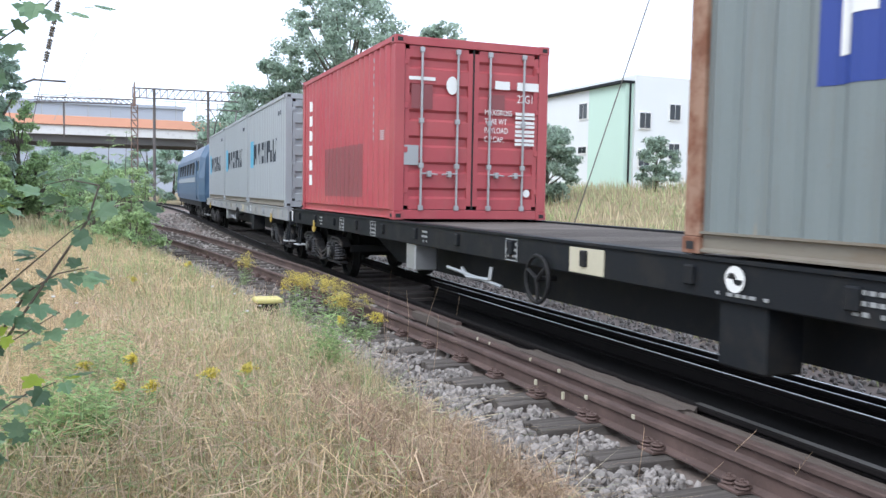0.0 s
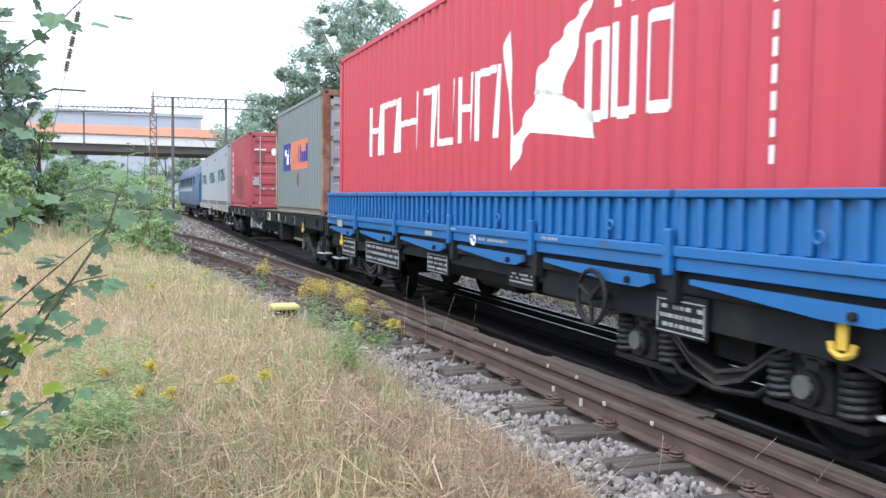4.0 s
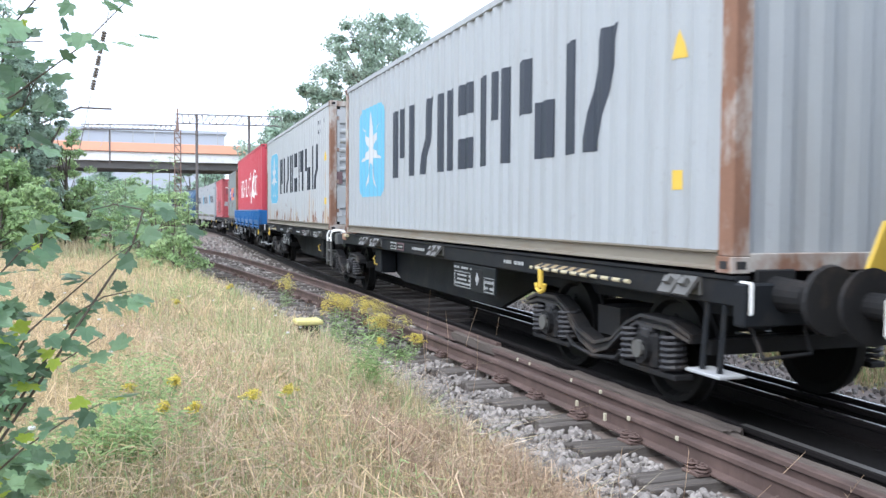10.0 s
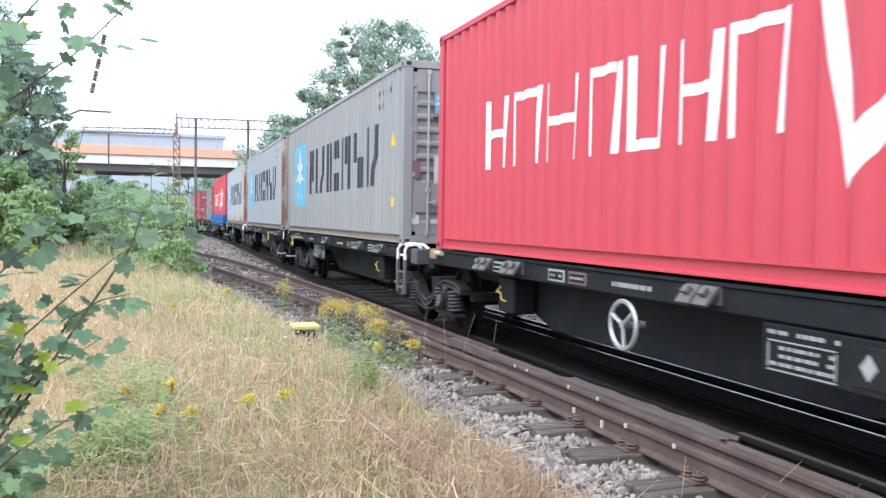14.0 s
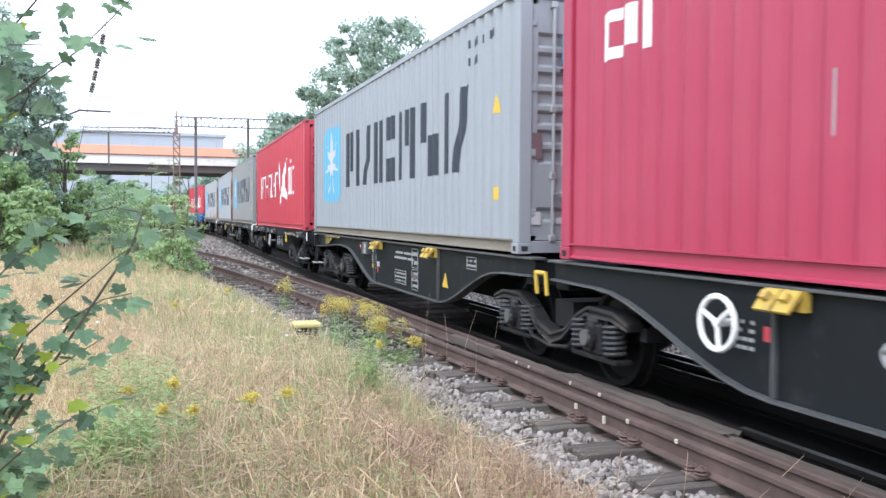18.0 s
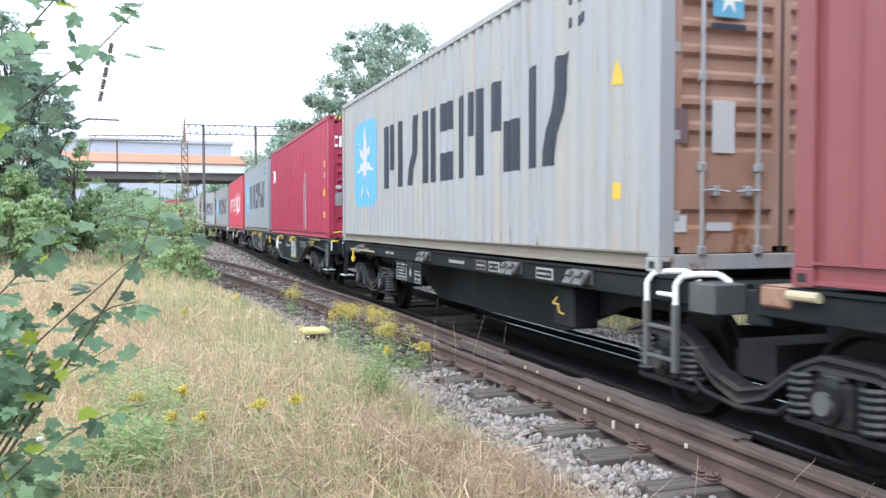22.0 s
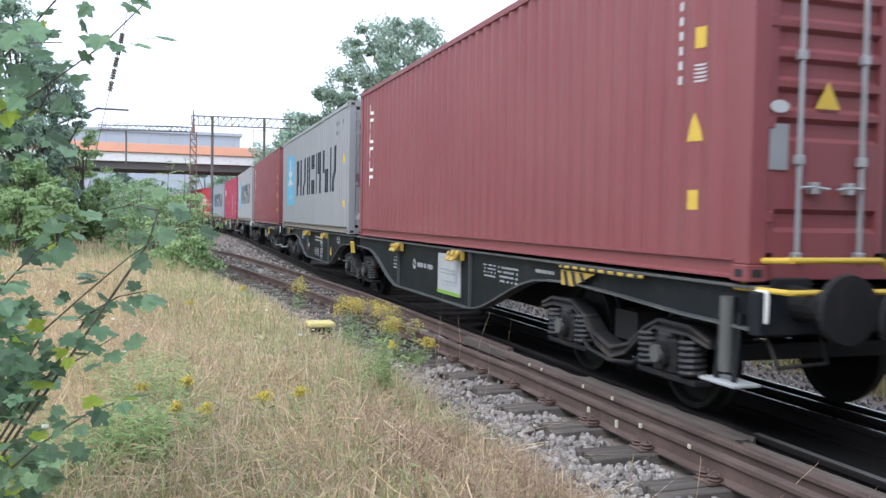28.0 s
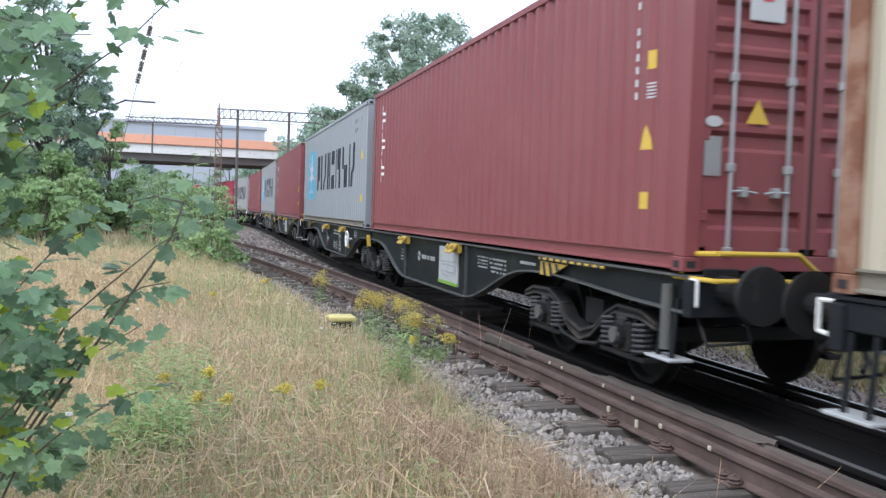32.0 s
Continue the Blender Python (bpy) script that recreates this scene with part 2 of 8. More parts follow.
M = {
    "red20": container_paint("red_enamel", (0.40, 0.065, 0.08), streak=0.25, fade=(0.46, 0.13, 0.12)),
    "greygreen": container_paint("grey_green_enamel", (0.18, 0.212, 0.212), rust=0.25, streak=0.35),
    "hamred": container_paint("bright_red_enamel", (0.51, 0.052, 0.076), streak=0.10),
    "pink": container_paint("crimson_enamel", (0.375, 0.032, 0.076), streak=0.12, fade=(0.42, 0.065, 0.11)),
    "brown": container_paint("brown_red_enamel", (0.228, 0.057, 0.064), streak=0.2, fade=(0.262, 0.088, 0.090)),
    "grey": container_paint("light_grey_enamel", (0.34, 0.365, 0.385), streak=0.22),
    "greyrust": container_paint("rusty_grey_enamel", (0.39, 0.41, 0.425), rust=1.0, streak=0.25),
    "rustypost": mat("patchy_rusted_post", (0.22, 0.115, 0.075), rough=0.85, var=0.35, scale=7, stretch=(1, 1, 0.5), bump=0.3, col2=(0.40, 0.37, 0.34), lo=0.46, hi=0.60, patch=2.2),
    "rustdoor": container_paint("rust_run_grey_door", (0.42, 0.44, 0.455), rust=0.30, streak=0.3, stain=0.3),
    "greydull": container_paint("dusty_grey_enamel", (0.255, 0.265, 0.27), streak=0.25, stain=0.35),
    "greycool": container_paint("cool_grey_enamel", (0.295, 0.32, 0.345), streak=0.2),
    "greydirty": container_paint("stained_grey_enamel", (0.32, 0.335, 0.35), rust=0.25, streak=0.25, stain=0.7),
    "greymist": container_paint("dull_cool_grey_enamel", (0.285, 0.297, 0.31), streak=0.25, stain=0.22),
    "dirtyrail": mat("dirty_beige_rail", (0.205, 0.185, 0.15), rough=0.75, var=0.25, scale=3, stretch=(1, 0.4, 2), bump=0.1, col2=(0.17, 0.125, 0.085), lo=0.5, hi=0.75),
    "timber": mat("dark_old_timber", (0.115, 0.092, 0.08), rough=0.95, var=0.35, scale=3, stretch=(6, 0.5, 4), bump=0.5, fine=30, col2=(0.13, 0.11, 0.095), lo=0.5, hi=0.75),
    "beige": container_paint("beige_enamel", (0.48, 0.43, 0.33), rust=0.3, streak=0.3),
    "orangeend": container_paint("rusty_orange_enamel", (0.33, 0.175, 0.115), rust=0.5, streak=0.35, fade=(0.46, 0.38, 0.33)),
    "rustpost": mat("rusted_steel", (0.20, 0.085, 0.05), rough=0.9, var=0.4, scale=8, bump=0.3, col2=(0.33, 0.2, 0.14)),
    "white": mat("white_marking", (0.78, 0.78, 0.76), rough=0.6, var=0.06, bump=0.02),
    "black": mat("dark_lettering", (0.022, 0.03, 0.045), rough=0.5, var=0.3, scale=3, bump=0.02),
    "sky": mat("sky_blue_paint", (0.12, 0.38, 0.54), rough=0.5, var=0.08, bump=0.02),
    "navy": mat("navy_paint", (0.02, 0.05, 0.25), rough=0.5, var=0.1, bump=0.02),
    "orange": mat("orange_paint", (0.64, 0.19, 0.11), rough=0.5, var=0.1, bump=0.02),
    "yellow": mat("yellow_paint", (0.62, 0.42, 0.06), rough=0.55, var=0.15, bump=0.05, scale=10),
    "dullyellow": mat("worn_yellow_paint", (0.50, 0.34, 0.06), rough=0.65, var=0.25, bump=0.05, scale=10, col2=(0.3, 0.22, 0.1), lo=0.5, hi=0.7, patch=8),
    "print": mat("greyed_white_print", (0.32, 0.33, 0.33), rough=0.7, var=0.25, scale=6, bump=0.02),
    "flangegrey": mat("worn_flange_grey", (0.075, 0.08, 0.082), rough=0.5, var=0.3, scale=3, col2=(0.14, 0.13, 0.115), lo=0.52, hi=0.75),
    "creamrail": mat("cream_rail_paint", (0.47, 0.41, 0.27), rough=0.6, var=0.2, scale=9, bump=0.05),
    "stepboard": mat("worn_striped_board", (0.36, 0.27, 0.15), rough=0.8, var=0.3, scale=8, bump=0.1),
    "starwhite": mat("greyed_white_star", (0.50, 0.51, 0.52), rough=0.6, var=0.08, bump=0.02),
    "signwhite": mat("weathered_sign_board", (0.40, 0.41, 0.42), rough=0.6, var=0.1, scale=5, bump=0.02, col2=(0.33, 0.33, 0.32), lo=0.5, hi=0.7),
    "placard": mat("dull_red_placard", (0.16, 0.10, 0.11), rough=0.7, var=0.15, bump=0.02),
    "bracketgrey": mat("worn_bracket_steel", (0.10, 0.098, 0.092), rough=0.55, var=0.3, scale=8),
    "galv": mat("galvanised_steel", (0.42, 0.43, 0.44), rough=0.45, metal=0.6, var=0.15, bump=0.05),
    "rubber": mat("black_rubber", (0.02, 0.02, 0.022), rough=0.8, var=0.2),
    "wagonblack": mat("black_wagon_paint", (0.014, 0.016, 0.019), spec=0.16, rough=0.6, var=0.3, scale=2, col2=(0.030, 0.028, 0.026), lo=0.5, hi=0.75),
    "wagongrey": mat("anthracite_wagon_paint", (0.011, 0.0135, 0.0155), spec=0.18, rough=0.55, var=0.25, scale=1.5, col2=(0.034, 0.034, 0.033), lo=0.55, hi=0.8),
    "wagonblue": mat("blue_wagon_paint", (0.012, 0.130, 0.36), rough=0.45, var=0.15, scale=2, col2=(0.06, 0.1, 0.16), lo=0.58, hi=0.8),
    "bogie": mat("oily_bogie_steel", (0.018, 0.018, 0.019), spec=0.2, rough=0.65, var=0.4, scale=6, bump=0.2, col2=(0.05, 0.04, 0.035), lo=0.55, hi=0.75),
    "springsteel": mat("worn_spring_steel", (0.030, 0.030, 0.033), spec=0.35, rough=0.5, var=0.35, scale=9, bump=0.1, col2=(0.08, 0.065, 0.055), lo=0.5, hi=0.7),
    # Wheel steel nearly black: the darkness below the wagons is put into it.
    "wheel": mat("shade_dark_wheel_steel", (0.009, 0.009, 0.009), spec=0.2, rough=0.6, metal=0.1, var=0.3),
    "railrust": mat("rusty_rail", (0.092, 0.060, 0.052), rough=0.85, var=0.3, scale=5, bump=0.25, col2=(0.145, 0.095, 0.082), lo=0.45, hi=0.7),
    # For rails beneath the train: its shade is put into a near-black colour.
    "shaderail": mat("shade_black_rail", (0.014, 0.012, 0.012), spec=0.12, rough=0.7, var=0.3, scale=5, bump=0.2),
    "greyrail": mat("dull_grey_railhead", (0.12, 0.115, 0.11), rough=0.5, metal=0.3, var=0.3, scale=9, bump=0.1),
    "railshine": mat("polished_railhead", (0.48, 0.48, 0.50), rough=0.28, metal=1.0, var=0.06, bump=0.0),
    "sleeper": mat("weathered_sleeper", (0.105, 0.092, 0.084), spec=0.12, rough=0.9, var=0.35, scale=3, stretch=(0.6, 8, 4), bump=0.5, fine=30, col2=(0.18, 0.16, 0.145), lo=0.48, hi=0.72, rand=0.25),
    "stone": mat("ballast_stone", (0.285, 0.26, 0.243), spec=0.12, rough=0.9, var=0.2, scale=14, bump=0.3, rand=0.42),
    "ballast": mat("ballast_bed", (0.22, 0.18, 0.16), spec=0.12, rough=0.95, var=0.5, scale=18, bump=1.0, fine=45),
    # Oily ballast made near-black: shade under the train is put into its colour.
    "oilshadebed": mat("oil_and_shade_black", (0.014, 0.013, 0.013), spec=0.12, rough=0.9, var=0.5, scale=18, bump=1.0, fine=45),
    "palebeam": mat("pale_concrete", (0.78, 0.77, 0.75), rough=0.9, var=0.1, scale=0.8, bump=0.1, col2=(0.55, 0.53, 0.5), lo=0.55, hi=0.8),
    # Concrete with the shade under the deck put into its grey, paled for haze.
    "girdergrey": mat("shade_grey_concrete", (0.16, 0.155, 0.15), rough=0.9, var=0.2, scale=0.8, bump=0.1),
    "mastrust": mat("rusty_mast_steel", (0.22, 0.15, 0.125), rough=0.85, var=0.3),
    "concrete": mat("weathered_concrete", (0.5, 0.49, 0.46), rough=0.9, var=0.15, scale=1.5, bump=0.2, col2=(0.3, 0.28, 0.25), lo=0.5, hi=0.75),
    "darksteel": mat("painted_lattice_steel", (0.13, 0.115, 0.11), rough=0.7, var=0.3),
    # Fascia orange with distance haze put into the colour, so paler.
    "hazedorange": mat("hazed_orange_fascia", (0.84, 0.42, 0.28), rough=0.6, var=0.12, scale=0.4),
    "bark": mat("bark", (0.12, 0.1, 0.08), rough=0.95, var=0.35, scale=6, stretch=(1, 1, 0.3), bump=0.6, fine=25),
    "soil": mat("dry_grass_soil", (0.29, 0.225, 0.14), spec=0.12, rough=0.95, var=0.35, scale=1.2, bump=0.8, fine=25, col2=(0.17, 0.18, 0.08), lo=0.5, hi=0.68, patch=0.5),
}

# ---- building helpers ----


def part(name, bm, material, parent=None, label="", smooth=False, m=None):
    """Links a bmesh as one mesh object under a thing or part."""
    me = bpy.data.meshes.new(name)
    if smooth:
        for f in bm.faces:
            f.smooth = True
    bm.to_mesh(me)
    bm.free()
    if isinstance(material, str):
        material = M[material]
    me.materials.append(material)
    ob = new(name, me)
    if m is not None:
        ob.matrix_basis = m
    if parent:
        ob.parent = parent
    if label:
        ob["label"] = label
    return ob


def share(name, ob, parent, m, label=""):
    """Another object on the same mesh."""
    o = new(name, ob.data)
    o.matrix_basis = m
    o.parent = parent
    if label:
        o["label"] = label
    return o


def thing(name, label, category, group="", kind="", m=None):
    e = new(name)
    e.empty_display_size = 0.2
    if m is not None:
        e.matrix_basis = m
    return tagged(e, label, category, group, kind)


def box(bm, x0, x1, y0, y1, z0, z1, bev=0.0):
    vs = [bm.verts.new((x, y, z)) for x in (x0, x1) for y in (y0, y1) for z in (z0, z1)]
    fs = [bm.faces.new([vs[i] for i in q]) for q in ((0, 1, 3, 2), (4, 6, 7, 5), (0, 4, 5, 1), (2, 3, 7, 6), (0, 2, 6, 4), (1, 5, 7, 3))]
    if bev:
        es = list({e for f in fs for e in f.edges})
        bmesh.ops.bevel(bm, geom=es, offset=bev, segments=1, affect="EDGES")
    return bm


def B(x0, x1, y0, y1, z0, z1, bev=0.0):
    return box(bmesh.new(), x0, x1, y0, y1, z0, z1, bev)


def rod(bm, a, b, r, n=8, r2=None, caps=True):
    a, b = Vector(a), Vector(b)
    r2 = r if r2 is None else r2
    q = (b - a).to_track_quat("Z", "Y")
    ring = [[bm.verts.new(p + q @ Vector((rr * math.cos(k * 2 * math.pi / n), rr * math.sin(k * 2 * math.pi / n), 0))) for k in range(n)] for p, rr in ((a, r), (b, r2))]
    for k in range(n):
        bm.faces.new((ring[0][k], ring[0][(k + 1) % n], ring[1][(k + 1) % n], ring[1][k]))
    if caps:
        bm.faces.new(ring[0][::-1])
        bm.faces.new(ring[1])
    return bm


def pipe(bm, pts, r, n=8):
    for a, b in zip(pts[:-1], pts[1:]):
        rod(bm, a, b, r, n)
    return bm


def prism(bm, outline, axis, a, b):
    """Extrudes a closed outline (pairs) along the axis from a to b."""
    def at(p, w):
        return {"x": (w, p[0], p[1]), "y": (p[0], w, p[1]), "z": (p[0], p[1], w)}[axis]
    lo = [bm.verts.new(at(p, a)) for p in outline]
    hi = [bm.verts.new(at(p, b)) for p in outline]
    n = len(outline)
    for k in range(n):
        bm.faces.new((lo[k], lo[(k + 1) % n], hi[(k + 1) % n], hi[k]))
    bm.faces.new(lo[::-1])
    bm.faces.new(hi)
    bmesh.ops.recalc_face_normals(bm, faces=bm.faces)
    return bm


def tube_ring(bm, c, r, t, axis="x", n=20, k=6):
    """A torus, for handwheels and tyres."""
    rings = []
    for i in range(n):
        a = 2 * math.pi * i / n
        row = []
        for j in range(k):
            b = 2 * math.pi * j / k
            u, w = (r + t * math.cos(b)), t * math.sin(b)
            p = {"x": (w, u * math.cos(a), u * math.sin(a)), "z": (u * math.cos(a), u * math.sin(a), w)}[axis]
            row.append(bm.verts.new(Vector(c) + Vector(p)))
        rings.append(row)
    for i in range(n):
        for j in range(k):
            bm.faces.new((rings[i][j], rings[(i + 1) % n][j], rings[(i + 1) % n][(j + 1) % k], rings[i][(j + 1) % k]))
    return bm


WALKS = []   # things of the train: (object, front, rear, height)


def ride(ob, front, rear, z=0.0):
    ob.scale = (SIZE, SIZE, SIZE)
    WALKS.append((ob, front, front - (front - rear) * SIZE, z * SIZE))
    return ob

# ---- containers ----
PITCH = 0.2785


def corrugation(length):
    """Stations along a side from the leading end: distance and depth of the panel."""
    out, s = [(0.16, 0.036)], 0.20
    while s < length - 0.16 - PITCH:
        out += [(s, 0.036), (s + 0.068, 0.0), (s + 0.140, 0.0), (s + 0.208, 0.036)]
        s += PITCH
    out.append((length - 0.16, 0.036))
    return out


def clip_convex(poly, s0, s1):
    for lim, keep in ((s0, 1), (s1, -1)):
        res = []
        for i, p in enumerate(poly):
            q = poly[(i + 1) % len(poly)]
            dp, dq = (p[0] - lim) * keep, (q[0] - lim) * keep
            if dp >= 0:
                res.append(p)
            if dp * dq < 0:
                f = dp / (dp - dq)
                res.append((lim, p[1] + f * (q[1] - p[1])))
        poly = res
        if len(poly) < 3:
            return []
    return poly


def paint(name, polys, length, material, parent, label="", lift=0.004, single=None):
    """Paint on the corrugated near side: convex outlines in (distance from the leading end, height), laid over the folds."""
    if name in ("company_marks", "scrape", "data_marking", "streamer", "number_marking") and not single:
        last = None
        for q in polys:
            last = paint("painted_bar" if name == "company_marks" else name, [q], length, material, parent, label, lift, True)
        return last
    bm = bmesh.new()
    st = corrugation(length)
    for poly in polys:
        for (a, da), (b, db) in zip(st[:-1], st[1:]):
            if b - a < 1e-5:
                continue
            c = clip_convex(poly, a, b)
            if len(c) < 3:
                continue
            vs = [bm.verts.new((-1.205 + da + (db - da) * (s - a) / (b - a) - lift, length / 2 - s, z)) for s, z in c]
            try:
                bm.faces.new(vs)
            except ValueError:
                pass
    bmesh.ops.remove_doubles(bm, verts=bm.verts, dist=0.0003)
    bmesh.ops.recalc_face_normals(bm, faces=bm.faces)
    return part(name, bm, material, parent, label)


def rect(s0, s1, z0, z1):
    return [(s0, z0), (s1, z0), (s1, z1), (s0, z1)]


def rounded(s0, s1, z0, z1, r):
    """A rectangle with rounded corners."""
    out = []
    for cx, cz, a0 in ((s1 - r, z1 - r, 0), (s0 + r, z1 - r, 90), (s0 + r, z0 + r, 180), (s1 - r, z0 + r, 270)):
        for k in range(4):
            a = radians(a0 + 30 * k)
            out.append((cx + r * math.cos(a), cz + r * math.sin(a)))
    return out


def lean(s0, s1, w, z0, z1):
    return [(s0, z0), (s0 + w, z0), (s1 + w, z1), (s1, z1)]


def star(cs, cz, r, r2, n=7):
    pts = []
    for k in range(2 * n):
        a = math.pi / 2 + math.pi * k / n
        rr = r if k % 2 == 0 else r2
        pts.append((cs + rr * math.cos(a), cz + rr * math.sin(a)))
    return [[(cs, cz), pts[k], pts[(k + 1) % (2 * n)]] for k in range(2 * n)]


def side_panel(length, h, x, sign):
    bm = bmesh.new()
    st = corrugation(length)
    lo, hi = 0.155, h - 0.085
    prev = None
    for s, dpt in st:
        y = length / 2 - s
        v = (bm.verts.new((sign * (x - dpt), y, lo)), bm.verts.new((sign * (x - dpt), y, hi)))
        if prev:
            bm.faces.new((prev[0], v[0], v[1], prev[1]) if sign > 0 else (prev[0], prev[1], v[1], v[0]))
        prev = v
    return bm


def casting_mesh():
    """A corner casting with its slots, 178 by 162 by 118 mm."""
    bm = bmesh.new()
    box(bm, -0.081, 0.081, -0.089, 0.089, 0, 0.118, 0.006)
    return bm


SLOT = []


def slot(name, parent, m):
    """A dark slot in a corner casting."""
    if not SLOT:
        SLOT.append(part(name, B(-0.002, 0.002, -0.04, 0.04, -0.028, 0.028), "rubber", parent, "dark slot", m=m))
    else:
        share(name, SLOT[0], parent, m)


def door_leaf(w, h, hgt):
    """A leaf with recessed horizontal folds, standing in the xz plane, face towards -y."""
    bm = bmesh.new()
    rows = [(0.0, 0.0)]
    tall = hgt > 2.3
    mids = (0.23, 0.87, 1.08, 1.29, 1.50, 1.71, 1.92, 2.13) if tall else [hgt * (k + 0.5) / 6 for k in range(6)]
    for a in mids:
        rows += [(a - 0.085, 0.0), (a - 0.05, 0.036), (a + 0.045, 0.036), (a + 0.08, 0.0)]
    rows.append((hgt, 0.0))
    prev = None
    for z, dd in rows:
        v = (bm.verts.new((0.07, dd, z)), bm.verts.new((w - 0.07, dd, z)))
        if prev:
            bm.faces.new((prev[0], prev[1], v[1], v[0]))
        prev = v
    for x0, x1 in ((0, 0.07), (w - 0.07, w)):
        box(bm, x0, x1, -0.004, 0.045, 0, hgt)
    box(bm, 0.07, w - 0.07, -0.002, 0.045, hgt, hgt + 0.05)
    box(bm, 0.07, w - 0.07, -0.002, 0.045, -0.05, 0)
    return bm


def container(label, length, h, paintname, front, doors=True, post=None, doormat=None, group="", cat="shipping container", z=BASE_Z):
    """A dry-freight container; front is the leading end's distance along the line at the start."""
    c = thing("shipping_container", label, cat, group)
    post = post or paintname
    doormat = doormat or paintname
    hw, hl = 1.219, length / 2
    for sign in (-1, 1):
        part("side_wall", side_panel(length, h, 1.205, sign), paintname, c)
        rail_mat = "dirtyrail" if paintname in ("grey", "greyrust", "greydull", "greycool", "greymist", "greydirty", "beige", "greygreen") else paintname
        bm = bmesh.new()
        prism(bm, [(sign * 1.13, 0.015), (sign * 1.205, 0.015), (sign * 1.205, 0.03), (sign * 1.178, 0.045), (sign * 1.178, 0.135), (sign * 1.212, 0.142), (sign * 1.212, 0.158), (sign * 1.13, 0.158)], "y", -hl + 0.178, hl - 0.178)
        bmesh.ops.recalc_face_normals(bm, faces=bm.faces)
        part("bottom_rail", bm, rail_mat, c)
        part("top_rail", B(min(sign * 1.215, sign * 1.15), max(sign * 1.215, sign * 1.15), -hl + 0.16, hl - 0.16, h - 0.085, h - 0.005, 0.006), paintname, c)
    # roof with shallow folds across
    bm = bmesh.new()
    prev, y = None, -hl + 0.15
    k = 0
    while y < hl - 0.14:
        zz = h - 0.02 + (0.018 if k % 4 in (1, 2) else 0.0)
        v = (bm.verts.new((-1.15, y, zz)), bm.verts.new((1.15, y, zz)))
        if prev:
            bm.faces.new((prev[0], prev[1], v[1], v[0]))
        prev, y, k = v, y + 0.0696, k + 1
    part("roof", bm, paintname, c)
    cast = None
    for sx in (-1, 1):
        for sy in (-1, 1):
            part("corner_post", B(sx * 1.21 - (0.15 if sx > 0 else 0), sx * 1.21 + (0.15 if sx < 0 else 0), sy * (hl - 0.006) - (0.16 if sy > 0 else 0), sy * (hl - 0.006) + (0.16 if sy < 0 else 0), 0.118, h - 0.118, 0.008), post, c)
            for zz in (0, h - 0.118):
                mm = pose(sx * (hw - 0.081), sy * (hl - 0.089), zz)
                if cast is None:
                    cast = part("corner_casting", casting_mesh(), post, c, m=mm)
                    first = cast
                else:
                    first = share("corner_casting", cast, c, mm)
    for sx, sy in ((-1, -1), (-1, 1), (1, -1)):
        for zz in (0, h - 0.118):
            cx, cy = sx * (hw - 0.081), sy * (hl - 0.089)
            slot("casting_slot", c, pose(cx + sx * 0.082, cy, zz + 0.0575))
            slot("casting_slot", c, pose(cx, cy + sy * 0.090, zz + 0.0575, 0, 0, 90))
    part("floor", B(-1.15, 1.15, -hl + 0.1, hl - 0.1, 0.10, 0.15), "bogie", c)
    # leading end
    bm = bmesh.new()
    prev = None
    x = -1.06
    k = 0
    while x <= 1.07:
        yy = hl - 0.03 - (0.045 if k % 4 in (1, 2) else 0)
        v = (bm.verts.new((x, yy, 0.12)), bm.verts.new((x, yy, h - 0.1)))
        if prev:
            bm.faces.new((prev[0], v[0], v[1], prev[1]))
        prev, x, k = v, x + 0.0885, k + 1
    part("front_wall", bm, paintname, c)
    part("front_header", B(-1.06, 1.06, hl - 0.09, hl - 0.01, h - 0.11, h - 0.006, 0.006), paintname, c)
    part("front_sill", B(-1.06, 1.06, hl - 0.09, hl - 0.01, 0.01, 0.12, 0.006), paintname, c)
    part("door_header", B(-1.06, 1.06, -hl + 0.01, -hl + 0.1, h - 0.125, h - 0.006, 0.006), post, c)
    part("door_sill", B(-1.06, 1.06, -hl + 0.01, -hl + 0.1, 0.01, 0.14, 0.006), post, c)
    if not doors:
        bm = bmesh.new()
        prev, x, k = None, -1.06, 0
        while x <= 1.07:
            yy = -hl + 0.03 + (0.045 if k % 4 in (1, 2) else 0)
            v = (bm.verts.new((x, yy, 0.12)), bm.verts.new((x, yy, h - 0.1)))
            if prev:
                bm.faces.new((prev[0], prev[1], v[1], v[0]))
            prev, x, k = v, x + 0.0885, k + 1
        part("rear_wall", bm, doormat, c)
    else:
        dh = h - 0.125 - 0.14 - 0.12
        for i, x0 in enumerate((-1.055, 0.015)):
            leaf = part("door_leaf", door_leaf(1.04, 0, dh), doormat, c, m=pose(x0, -hl + 0.035, 0.20))
            for xr in ((0.25, 0.80) if i == 0 else (0.24, 0.79)):
                bm = bmesh.new()
                rod(bm, (xr, -0.03, -0.04), (xr, -0.03, dh + 0.04), 0.018, 8)
                for zz in (-0.03, dh * 0.26, dh * 0.55, dh + 0.0):
                    box(bm, xr - 0.035, xr + 0.035, -0.052, 0.0, zz - 0.035, zz + 0.035, 0.006)
                part("locking_bar", bm, "galv", leaf, "galvanised locking bar")
                bm = bmesh.new()
                s = 1 if xr < 0.5 else -1
                pipe(bm, [(xr, -0.055, 0.46), (xr + s * 0.11, -0.06, 0.465), (xr + s * 0.24, -0.06, 0.45)], 0.012, 6)
                box(bm, xr + s * 0.12 - 0.03, xr + s * 0.12 + 0.03, -0.07, -0.0, 0.415, 0.50, 0.005)
                part("door_handle", bm, "galv", leaf, "galvanised door handle")
